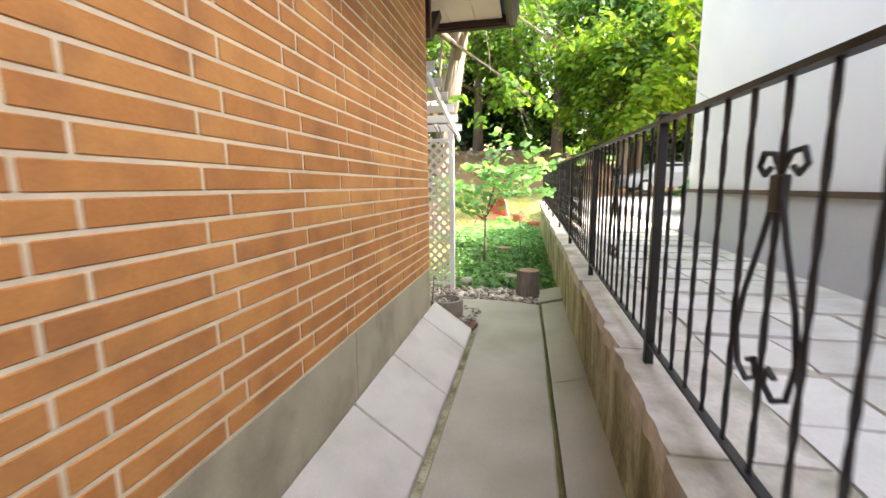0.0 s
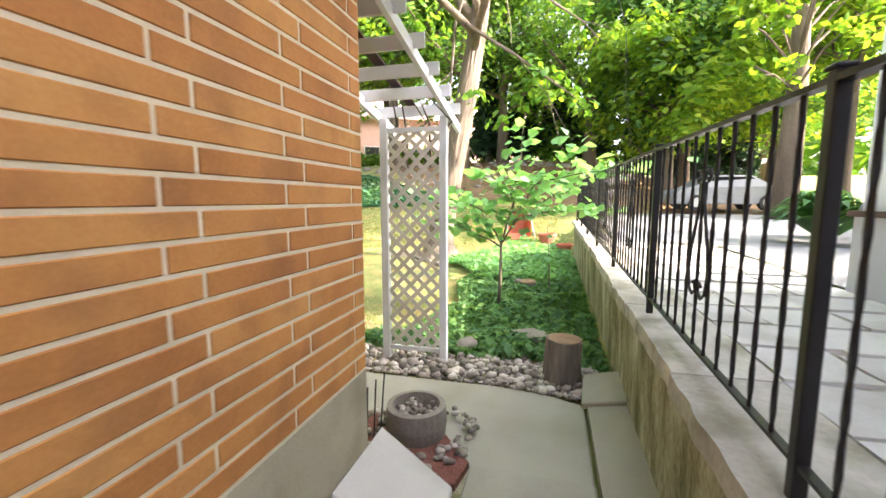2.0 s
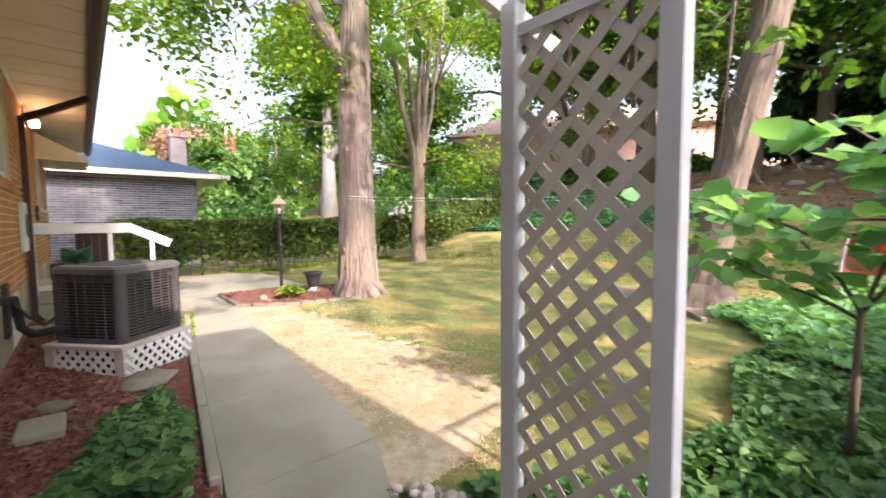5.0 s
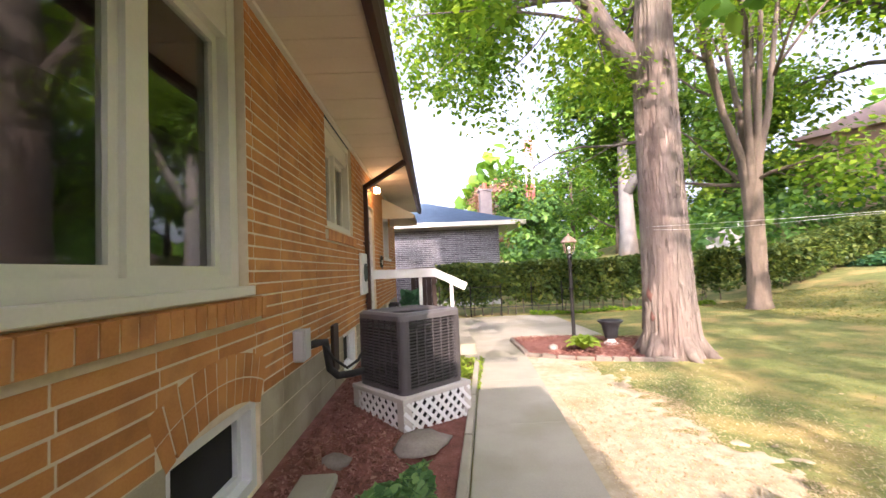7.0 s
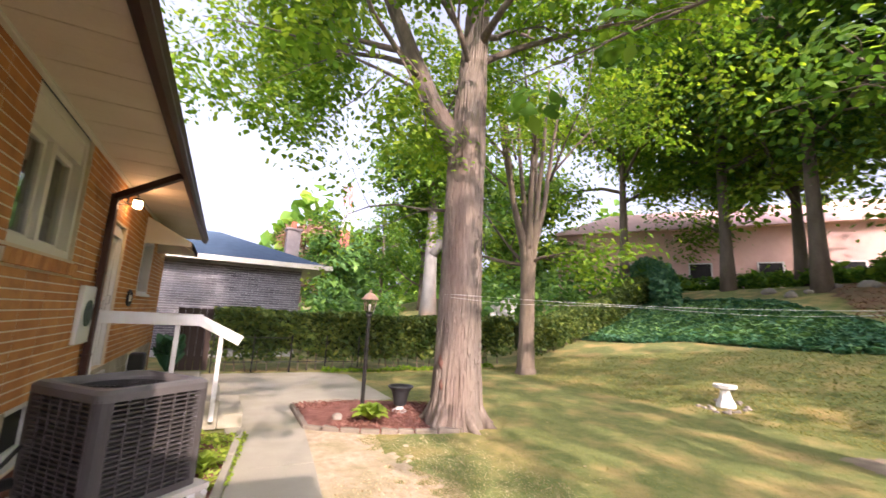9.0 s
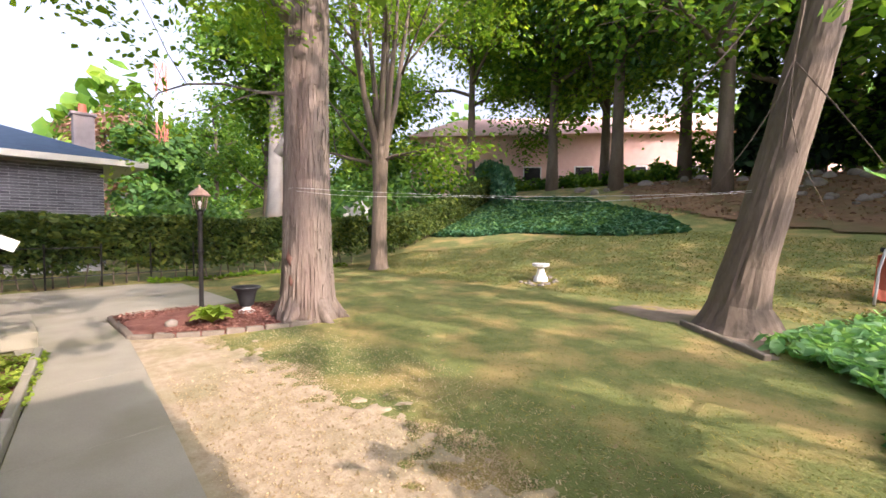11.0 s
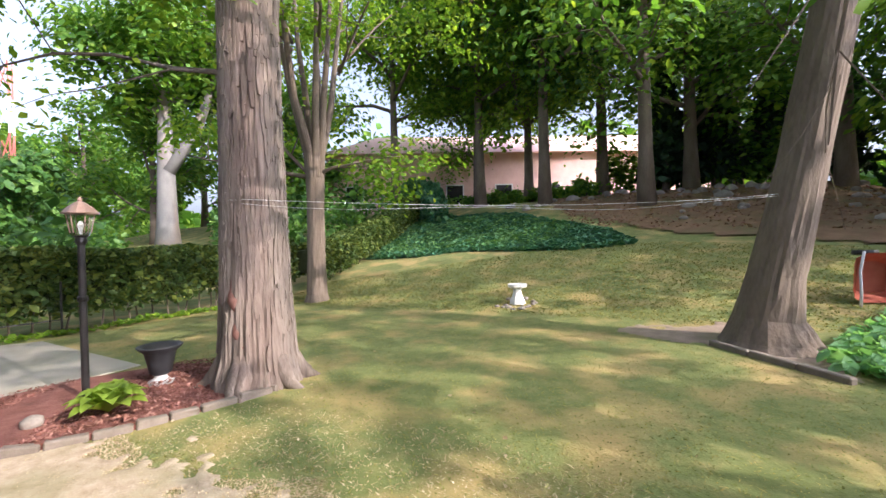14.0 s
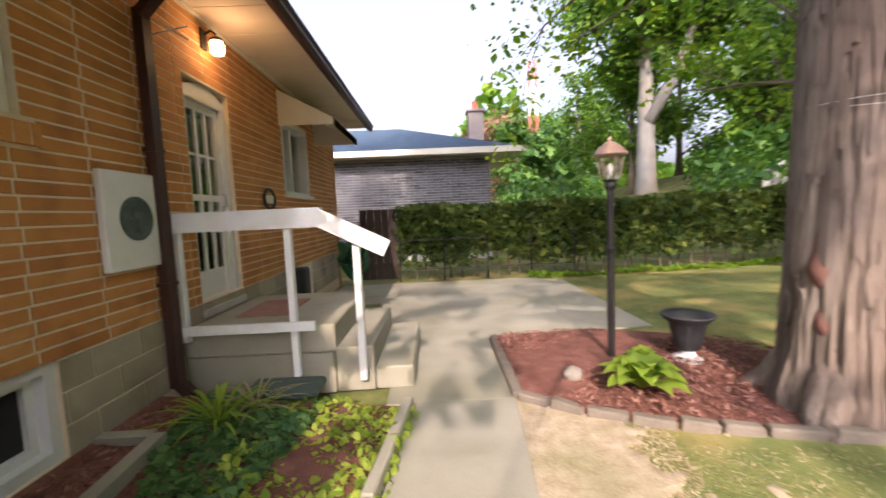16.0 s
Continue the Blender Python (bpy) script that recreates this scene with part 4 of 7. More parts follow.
railing = thing("iron_railing", (RX, 0, cop_z(0)), "black wrought iron railing with twisted bars and scrolls", "railing")
TOP = 1.755 - cop_z(0)
for k, py in enumerate(posts_y):
    zz = SLOPE * py
    bm = cbox(-0.018, 0.018, py - 0.018, py + 0.018, zz - 0.01, zz + TOP + 0.02, 0.003)
    post = part("post", bm, IRON, railing)
    part("cap", cbox(-0.024, 0.024, py - 0.024, py + 0.024, zz + TOP + 0.02, zz + TOP + 0.032, 0.004), IRON, post)
    if k + 1 < len(posts_y):
        qy = posts_y[k + 1]
        za, zb = SLOPE * py, SLOPE * qy
        part("top_rail", beam(bm_new(), (0, py + 0.018, za + TOP), (0, qy - 0.018, zb + TOP), 0.036, 0.016), IRON, railing)
        part("bottom_rail", beam(bm_new(), (0, py + 0.018, za + 0.09), (0, qy - 0.018, zb + 0.09), 0.026, 0.012), IRON, railing)
        for j in range(1, 12):
            by = py + (qy - py) * j / 12
            zj = SLOPE * by
            part("bar", twisted(bm_new(), 0, by, zj + 0.09, zj + TOP - 0.008), IRON, railing)
        cy = (py + qy) / 2
        zc = SLOPE * cy
        bm = bm_new()
        for s in (-1, 1):
            tube(bm, [(0, cy, zc + 0.80), (0, cy + s * 0.045, zc + 0.66), (0, cy + s * 0.10, zc + 0.52), (0, cy + s * 0.12, zc + 0.42), (0, cy + s * 0.10, zc + 0.335), (0, cy + s * 0.055, zc + 0.31), (0, cy + s * 0.015, zc + 0.335), (0, cy + s * 0.03, zc + 0.375), (0, cy + s * 0.055, zc + 0.36)], 0.007, 6)
            tube(bm, [(0, cy, zc + 0.80), (0, cy + s * 0.03, zc + 0.845), (0, cy + s * 0.07, zc + 0.85), (0, cy + s * 0.085, zc + 0.82), (0, cy + s * 0.06, zc + 0.80), (0, cy + s * 0.04, zc + 0.815)], 0.007, 6)
        part("scroll", bm, IRON, railing, "curled iron scroll")
        part("collar", cbox(-0.012, 0.012, cy - 0.02, cy + 0.02, zc + 0.72, zc + 0.80, 0.003), IRON, railing)

# ---- next door: paving, drive, pale house ----
flags = thing("flagstones", (1.8, 3, 0.75), "pale irregular flagstone paving beside the railing", "paving", kind="structure")
rng = np.random.default_rng(5)
ys_f = np.arange(-4.2, 8.8, 0.40)
for j, y in enumerate(ys_f):
    x = 0.82
    while x < 2.06:
        w = float(rng.uniform(0.28, 0.56))
        e = min(x + w, 2.09)
        if 2.09 - e < 0.18:
            e = 2.09
        jit = lambda: float(rng.uniform(-0.05, 0.05))
        poly = [(x + 0.008, y + 0.012 + jit() * 0.4), (e - 0.008, y + 0.012 + jit() * 0.4), (e - 0.010 + jit() * 0.5, y + 0.2), (e - 0.012, y + 0.392 + jit() * 0.5), (x + 0.012, y + 0.392 + jit() * 0.5), (x + 0.010 + jit() * 0.5, y + 0.19)]
        z = 0.738 + SLOPE * y
        part("flagstone", slab_poly(bm_new(), [(a - 1.8, b - 3) for a, b in poly], z - 0.06 - 0.75, z - 0.75 + float(rng.uniform(0.0, 0.012))), FLAG, flags)
        x = e
bm = bm_new()
vs = [bm.verts.new((x - 1.8, y - 3, 0.738 + SLOPE * y - 0.012 - d - 0.75)) for d in (0, 0.05) for x, y in ((0.818, -4.2), (2.09, -4.2), (2.09, 8.84), (0.818, 8.84))]
for f in ((0, 1, 2, 3), (7, 6, 5, 4), (0, 4, 5, 1), (1, 5, 6, 2), (2, 6, 7, 3), (3, 7, 4, 0)):
    bm.faces.new([vs[i] for i in f])
part("bedding", bm, COPING, flags, "pale sandy bedding between the stones")
drive = bm_new()
vs = [drive.verts.new(p) for p in ((0.82, 8.85, 0.93), (9, 8.85, 0.93), (12, 20, 1.0), (1.6, 20, 1.0))]
drive.faces.new(vs)
ap = [drive.verts.new(p) for p in ((2.1, 6.08, 0.864), (9, 6.08, 0.864), (9, 8.848, 0.925), (2.1, 8.848, 0.925))]
drive.faces.new(ap)
for v in drive.verts:
    v.co.z += 0.02
bmesh.ops.subdivide_edges(drive, edges=drive.edges[:], cuts=8, use_grid_fill=True)
tagged(part("driveway", drive, ASPHALT), "pale grey paved drive beyond the railing", "driveway", kind="structure")
nb = thing("pale_house", (6, 0, 0.7), "pale stucco neighbouring house with a grey parged base", "house")
NX, NY = 2.10, 6.02
part("wall", cbox(NX - 6, 6, -9, NY, 0.78, 4.40), STUCCO, nb)
part("parging", cbox(NX - 0.03 - 6, 6.02, -9.02, NY + 0.03, -0.9, 0.74), PARGE, nb)
part("ledge", cbox(NX - 0.06 - 6, 6.04, -9.05, NY + 0.06, 0.74, 0.785), BROWN, nb)
bm = bm_new()
ex, ey, ez = 1.75 - 6, 6.30, 4.42
vs = [bm.verts.new(p) for p in ((ex, -9.4, ez), (6.4, -9.4, ez), (6.4, ey, ez), (ex, ey, ez), (-0.5, -5, ez + 1.2), (2.5, -5, ez + 1.2), (2.5, 2.2, ez + 1.2), (-0.5, 2.2, ez + 1.2))]
for f in ((3, 2, 1, 0), (4, 5, 6, 7), (0, 1, 5, 4), (1, 2, 6, 5), (2, 3, 7, 6), (3, 0, 4, 7)):
    bm.faces.new([vs[i] for i in f])
part("roof", bm, ROOF, nb)


# ---- trees ----
def trunk_mesh(path, radii, n=28, ridge=0.07, seed=0, step=0.12):
    """A furrowed trunk along a path of (x, y, z), finely ringed."""
    pts, rr = [], []
    for (a, ra), (b, rb) in zip(zip(path, radii), list(zip(path, radii))[1:]):
        a, b = Vector(a), Vector(b)
        m = max(1, int((b - a).length / step))
        for k in range(m):
            pts.append(a.lerp(b, k / m))
            rr.append(ra + (rb - ra) * k / m)
    pts.append(Vector(path[-1]))
    rr.append(radii[-1])
    zs = [p.z for p in pts]

    def wob(a, i):
        u, v = math.cos(a), math.sin(a)
        s = 0.35 - 1.5 * abs(noise.noise((u * 7 + seed, v * 7, zs[i] * 0.8))) + 0.6 * noise.noise((u * 15 + seed, v * 15, zs[i] * 2.2)) + 0.35 * noise.noise((u * 2 + seed, v * 2, zs[i] * 2.0))
        return 1 + ridge * s
    return tube(bm_new(), pts, rr, n, wob)


def limb(rng, start, way, length, r0, bends=5, droop=0.0, wild=0.25):
    p, d = Vector(start), Vector(way).normalized()
    pts, rad = [p.copy()], [r0]
    for i in range(bends):
        d = (d + Vector(rng.normal(size=3)) * wild * 0.5 + Vector((0, 0, -droop))).normalized()
        p = p + d * (length / bends)
        pts.append(p.copy())
        rad.append(r0 * (1 - 0.82 * (i + 1) / bends))
    return pts, rad


def grow(parent, starts, material, rng, depth=2, twig=3, wild=0.3, droop=0.02, reach=0.62):
    """Limbs from the starts (point, way, length, radius), each a part; returns the twig points on which leaves sit."""
    tips, todo = [], [(s, 0) for s in starts]
    small = bm_new()
    while todo:
        (p, d, ln, r), lev = todo.pop()
        pts, rad = limb(rng, p, d, ln, r, 5 if lev == 0 else 4, droop, wild)
        if lev == 0:
            part("limb", tube(bm_new(), pts, rad, 10), material, parent, smooth=True)
        else:
            tube(small, pts, rad, 5, cap=False)
        if lev < depth:
            for k in range(twig + (2 if lev == 0 else 0)):
                i = int(rng.integers(1, len(pts) - 1)) if k else len(pts) - 2
                t = pts[i]
                w = (pts[i + 1] - pts[i]).normalized() + Vector(rng.normal(size=3)) * 0.75
                w.z += 0.1
                todo.append(((t, w, ln * reach * float(rng.uniform(0.7, 1.1)), rad[i] * 0.55), lev + 1))
        else:
            tips += [tuple(q) for q in pts[1:]]
    tagged(part("branchwork", small, material, parent), kind="stuff")
    return np.array(tips)


def crown(parent, tips, per, spread, size, material, seed, up=0.35, flat=0.6):
    rng = np.random.default_rng(seed)
    c = np.repeat(tips, per, axis=0) + rng.normal(size=(len(tips) * per, 3)) * np.array([spread, spread, spread * flat])
    return part("crown", leaves("crown", c, size, material, up, 0.3, seed), None, parent)


# great tree beside the patio
rng = np.random.default_rng(11)
T1 = (-8.72, 9.40, -0.1)
tree = thing("maple_tree", (0, 0, 0), "tall mature tree with shaggy furrowed brown bark", "tree")
tree.location = T1
part("trunk", trunk_mesh([(0, 0, -0.1), (0, 0, 0.12), (0, 0, 0.35), (-0.01, 0, 0.9), (-0.02, 0.0, 2.4), (-0.03, 0.02, 4.0), (-0.02, 0.02, 5.0), (0.06, 0.04, 6.6), (0.16, 0.06, 8.2), (0.24, 0.05, 10.5)],
                         [0.54, 0.49, 0.435, 0.395, 0.355, 0.335, 0.33, 0.26, 0.20, 0.09], 110, 0.10, 1, 0.06), BARK, tree)
for k in range(9):
    a = k * 0.698 + 0.3 * math.sin(k * 3)
    bm = tube(bm_new(), [(0.34 * math.cos(a), 0.34 * math.sin(a), 0.40), (0.45 * math.cos(a), 0.45 * math.sin(a), 0.16), (0.56 * math.cos(a), 0.56 * math.sin(a), 0.04), (0.74 * math.cos(a + 0.1), 0.74 * math.sin(a + 0.1), -0.05)], [0.08, 0.10, 0.075, 0.025], 8)
    part("root", bm, BARK, tree, smooth=True)
bm = bm_new()
for a0, z0, z1, w in ((-1.34, 0.82, 1.36, 0.058), (-1.22, 0.45, 0.95, 0.045), (-1.05, 0.36, 0.72, 0.034), (-1.12, 0.95, 1.2, 0.03)):
    pts = [((0.346 - 0.035 * (z0 + (z1 - z0) * k / 8 - 0.9)) * math.cos(a0 + 0.05 * math.sin(k)), (0.346 - 0.035 * (z0 + (z1 - z0) * k / 8 - 0.9)) * math.sin(a0 + 0.05 * math.sin(k)), z0 + (z1 - z0) * k / 8) for k in range(9)]
    tube(bm, pts, [w * (0.25 + math.sin(math.pi * k / 8)) * (1 + 0.35 * math.sin(k * 5 + a0)) for k in range(9)], 10)
part("bark_wound", bm, SCAR, tree, "raw reddish wound in the bark", smooth=True)
plates = bm_new()
rp = np.random.default_rng(12)
for k in range(620):
    z0, a, ln, w = float(rp.uniform(0.12, 4.6)), float(rp.uniform(0, 6.283)), float(rp.uniform(0.22, 0.7)), float(rp.uniform(0.016, 0.036))
    if z0 < 1.5 and z0 + ln > 0.35 and math.cos(a + 1.2) > math.cos(0.30):
        continue
    ring = []
    for j in range(5):
        z = z0 + ln * j / 4
        r = float(np.interp(z, [0.12, 0.35, 0.9, 2.4, 4.0, 5.4], [0.49, 0.435, 0.395, 0.355, 0.335, 0.31])) * 0.992
        lift = (0.024 if j in (0, 4) else 0.014) * float(rp.uniform(0.6, 1.2))
        ww = w * (0.45, 0.9, 1.0, 0.85, 0.3)[j] / r
        b = a + 0.05 * math.sin(z * 3 + k)
        ring.append([plates.verts.new(((r + d) * math.cos(b + f * ww) - 0.01 * z / 2, (r + d) * math.sin(b + f * ww), z)) for f, d in ((-1, -0.03), (-0.75, lift), (0.75, lift), (1, -0.03))])
    for p, q in zip(ring, ring[1:]):
        for i in range(3):
            plates.faces.new((p[i], p[i + 1], q[i + 1], q[i]))
    plates.faces.new(ring[0][::-1])
    plates.faces.new(ring[-1])
tagged(part("shaggy_bark", plates, BARK, tree), kind="stuff")
part("main_limb", trunk_mesh([(-0.03, -0.05, 4.55), (-0.14, -0.22, 5.05), (-0.40, -0.62, 5.9), (-0.62, -1.0, 6.9), (-0.95, -1.5, 8.3), (-1.1, -1.9, 9.8)], [0.20, 0.205, 0.18, 0.16, 0.12, 0.06], 40, 0.08, 3, 0.1), BARK, tree)
starts = [(Vector((-0.62, -1.0, 6.9)), (-0.8, -0.7, 0.75), 4.4, 0.075), (Vector((-0.9, -1.45, 8.1)), (-0.2, -1.0, 0.6), 4.2, 0.07), (Vector((-1.05, -1.8, 9.4)), (-0.3, -0.5, 1.0), 3.4, 0.06), (Vector((-0.5, -0.8, 6.3)), (0.5, -1.0, 0.55), 4.2, 0.06),
          (Vector((0.1, 0.05, 6.6)), (0.7, 0.9, 0.55), 4.8, 0.075), (Vector((0.1, 0.0, 6.4)), (0.4, -1.0, 0.55), 4.2, 0.06), (Vector((-0.45, -0.7, 6.0)), (-0.35, -1.0, 0.55), 4.6, 0.04), (Vector((0.1, 0.05, 7.2)), (-0.2, 1.0, 0.5), 4.8, 0.08), (Vector((0.1, 0.05, 6.9)), (0.8, 0.25, 0.6), 4.4, 0.08), (Vector((0.15, 0.06, 7.9)), (-0.6, -0.8, 0.65), 4.4, 0.08),
          (Vector((0.18, 0.06, 8.4)), (0.6, -0.5, 0.7), 4.2, 0.08), (Vector((0.2, 0.06, 9.0)), (-0.5, 0.7, 0.7), 4.4, 0.08), (Vector((0.22, 0.05, 10.0)), (0.2, 0.1, 1.0), 3.0, 0.07),
          (Vector((-0.05, -0.02, 6.2)), (-0.95, 0.15, 0.42), 4.8, 0.06), (Vector((-0.55, -0.9, 6.6)), (-0.75, -0.75, 0.3), 4.8, 0.06)]
tips = grow(tree, starts, BARK, rng, 2, 4, 0.3, 0.03)
crown(tree, tips, 50, 0.27, 0.078, G_MAPLE, 21)
low = grow(tree, [(Vector((-0.30, -0.10, 3.75)), (-1.0, -0.22, 0.42), 3.8, 0.035)], BARK, rng, 1, 3, 0.25, 0.0)
crown(tree, low, 22, 0.26, 0.074, G_MAPLE, 22)

# slender many-stemmed tree by the hedge
rng = np.random.default_rng(23)
tree = thing("slender_tree", (-13.3, 14.65, ground_z(-13.3, 14.65)), "slender grey-brown tree with upright forked stems", "tree")
part("trunk", trunk_mesh([(0, 0, -0.15), (0, 0, 0.2), (0.0, 0, 1.2), (0.02, 0, 2.6), (0.04, 0, 3.5)], [0.40, 0.29, 0.25, 0.235, 0.26], 30, 0.09, 5), BARK_G, tree)
for k in range(7):
    a = k * 0.9 + 0.3
    sp = 0.75 + 0.5 * (k % 3)
    pts = [(0.04 + 0.10 * math.cos(a), 0.10 * math.sin(a), 3.35), (0.04 + 0.20 * math.cos(a), 0.20 * math.sin(a), 4.2), (0.05 + 0.42 * sp * math.cos(a), 0.42 * sp * math.sin(a), 5.6), (0.7 * sp * math.cos(a + 0.15), 0.7 * sp * math.sin(a + 0.15), 7.6), (1.0 * sp * math.cos(a + 0.1), 1.0 * sp * math.sin(a + 0.1), 10.2)]
    part("stem", trunk_mesh(pts, [0.15, 0.115, 0.095, 0.07, 0.035], 12, 0.06, 40 + k, 0.3), BARK_G, tree)
starts = [(Vector((0.8 * math.cos(k * 0.9 + 0.4), 0.8 * math.sin(k * 0.9 + 0.4), 6.4 + 0.4 * (k % 4))), (0.75 * math.cos(k * 0.9), 0.75 * math.sin(k * 0.9), 0.8), 3.6, 0.05) for k in range(7)]
starts += [(Vector((-0.1, 0, 3.55)), (-1.0, -0.75, 0.30), 3.8, 0.07), (Vector((-0.12, -0.05, 3.6)), (-0.55, -0.45, 1.0), 4.0, 0.06), (Vector((0.1, 0, 3.6)), (1.0, 0.3, 0.40), 2.6, 0.055)]
tips = grow(tree, starts, BARK_G, rng, 2, 3, 0.22, 0.0)
crown(tree, tips, 13, 0.34, 0.10, G_MAPLE, 24)

# leaning tree at the foot of the bank
rng = np.random.default_rng(31)
tree = thing("leaning_tree", (-3.2, 13.55, ground_z(-3.2, 13.55)), "large leaning tree with smooth grey-brown bark", "tree")
part("trunk", trunk_mesh([(0.0, 0, -0.15), (0.0, 0, 0.1), (0.0, 0, 0.4), (0.10, 0, 1.0), (0.36, 0.0, 2.3), (0.72, 0.02, 4.2), (1.05, 0.05, 6.2), (1.35, 0.1, 8.5), (1.5, 0.15, 11.0)], [0.74, 0.56, 0.41, 0.325, 0.285, 0.27, 0.24, 0.18, 0.09], 48, 0.09, 9), BARK_G, tree)
# The last four limbs, towards -y, are added overhead to dapple the patio.
starts = [(Vector((1.05, 0.05, 6.1)), (-0.7, -0.3, 1.0), 5.0, 0.16), (Vector((1.2, 0.1, 7.2)), (0.9, 0.4, 0.7), 5.0, 0.13), (Vector((1.3, 0.1, 8.2)), (0.3, -0.9, 0.6), 5.0, 0.12), (Vector((1.4, 0.1, 9.0)), (-0.5, 0.8, 0.7), 5.0, 0.11), (Vector((1.5, 0.15, 10.6)), (0, 0, 1), 3.0, 0.08), (Vector((0.95, 0.05, 5.6)), (0.20, -1.0, 0.22), 7.2, 0.12), (Vector((1.1, 0.05, 6.4)), (-0.22, -1.0, 0.18), 7.0, 0.11), (Vector((1.0, 0.05, 5.9)), (0.02, -1.0, 0.10), 7.6, 0.11), (Vector((1.15, 0.05, 6.8)), (0.12, -1.0, 0.04), 7.6, 0.10)]
tips = grow(tree, starts, BARK_G, rng, 2, 4, 0.3, 0.02)
tips = tips[(tips[:, 2] > 3.4) & ~((tips[:, 0] > 2.2) & (tips[:, 1] < -5.0) & (tips[:, 2] < 5.6))]
tips = tips[rng.uniform(0, 1, len(tips)) < 0.34]
crown(tree, tips, 26, 0.18, 0.13, G_MID, 32)


def wood_tree(name, at, height, radius, bark, leaf, seed, size, count, label, low=0.35, wide=0.34, group="trees beyond the garden", lean=(0, 0), clump=0.05, full=1.0):
    rng = np.random.default_rng(seed)
    z = ground_z(at[0], at[1])
    t = thing(name, (at[0], at[1], z), label, "tree", group)
    pts = [(lean[0] * k / 6, lean[1] * k / 6, -0.2 + height * 0.75 * k / 6) for k in range(7)]
    part("trunk", tube(bm_new(), pts, [radius * (1.25 if k == 0 else 1 - 0.11 * k) for k in range(7)], 12), bark, t, smooth=True)
    starts = []
    for k in range(9):
        h = low + (0.95 - low) * k / 9
        a = k * 2.4 + seed
        starts.append((Vector((lean[0] * h, lean[1] * h, height * 0.75 * h)), (math.cos(a), math.sin(a), 0.55), height * wide * (1.1 - 0.5 * h), radius * 0.4))
    tips = grow(t, starts, bark, rng, 1, 3, 0.3, 0.01)
    tips = tips[rng.uniform(0, 1, len(tips)) < full]
    per = max(1, count // len(tips))
    crown(t, tips, per, height * clump, size, leaf, seed, 0.3)
    return t


# tall pale-barked tree next door and others beyond the hedge
pale = wood_tree("pale_tree", (-33.5, 20.8), 19, 0.70, BARK_P, G_MID, 41, 0.25, 15000, "tall pale-barked forked tree beyond the hedge", 0.66)
part("limb", tube(bm_new(), [(0.2, 0, 5.5), (0.9, 1.6, 8.5), (1.6, 2.8, 13)], [0.44, 0.34, 0.18], 10), BARK_P, pale, smooth=True)
spots = [(-30, 27, 12, G_MID), (-39, 14, 10, G_DEEP), (-42, 24, 15, G_MID), (-36, 33, 17, G_MID), (-50, 17, 14, G_DEEP), (-38, 8.5, 5.0, G_DEEP), (-51, 13.2, 13.5, G_RUSSET), (-45, 30, 19, G_MID), (-55, 24, 18, G_MID)]
for i, (x, y, h, leaf) in enumerate(spots):
    wood_tree("broadleaf_tree", (x, y), h, 0.32, BARK_G, leaf, 50 + i, 0.27, 5200, "russet leafy tree beyond the neighbouring roof" if leaf is G_RUSSET else "leafy green tree beyond the hedge", 0.12)
# trees on the crest, dark behind the garden
spots = [(-3.6, 31.5, 19, G_MID), (2.0, 30.0, 20, G_MID), (-8.2, 33, 23, G_DEEP), (6.5, 27, 16, G_DEEP), (-13.0, 33.5, 14, G_MAPLE), (8, 34, 21, G_DEEP), (-1, 38, 21, G_DEEP), (11.5, 29, 15, G_MAPLE), (-18, 36, 15, G_MID), (14, 36, 19, G_DEEP), (-5.5, 27.5, 21, G_MID), (-10.8, 29.5, 21, G_DEEP), (-15.5, 31.0, 20, G_MID), (-22.0, 30.5, 19, G_MAPLE), (5.0, 24.0, 11, G_MAPLE)]
for i, (x, y, h, leaf) in enumerate(spots):
    broad = x in (-10.8, -8.2, -13.0, -15.5, -22.0)
    wood_tree("crest_tree", (x, y), h, 0.36, BARK_G, leaf, 70 + i, 0.20, 18000 if broad else 8500, "tall leafy tree on the crest of the bank", 0.46 if broad else 0.36 if x < -5 else 0.22, 0.52 if broad else 0.34, "trees on the crest")
def clumped_tree(at, height, middle, radii, clumps, seed):
    """A tree whose leaves hang in separate clumps with gaps of sky between."""
    rng = np.random.default_rng(seed)
    z = ground_z(*at)
    t = thing("drive_shade_tree", (at[0], at[1], z), "bright leafy tree with an open clumped crown", "tree", "trees beside the drive")
    part("trunk", tube(bm_new(), [(0, 0, -0.2), (0.05, 0, height * 0.3), (0, 0.1, height * 0.6), (0, 0, height * 0.85)], [0.36, 0.25, 0.17, 0.05], 12), BARK_G, t, smooth=True)
    u = rng.normal(size=(clumps, 3))
    u /= np.linalg.norm(u, axis=1)[:, None]
    c = np.array(middle) + u * (rng.uniform(0.1, 1.0, clumps) ** 0.45)[:, None] * np.array(radii)
    twigs = bm_new()
    for p in c[::2]:
        f = Vector((0, 0, max(height * 0.3, min(height * 0.8, p[2] - 1.6))))
        q = Vector([float(v) for v in p])
        tube(twigs, [f, f.lerp(q, 0.5) + Vector((0, 0, 0.25)), q], [0.05, 0.03, 0.008], 5, cap=False)
    tagged(part("branchwork", twigs, BARK_G, t), kind="stuff")
    k = 30
    pts = np.repeat(c, k, axis=0) + rng.normal(size=(clumps * k, 3)) * np.repeat(rng.uniform(0.09, 0.22, clumps), k)[:, None] * np.array([1, 1, 0.6])
    part("crown", leaves("crown", pts, 0.17, G_MAPLE, 0.3, 0.3, seed), None, t)


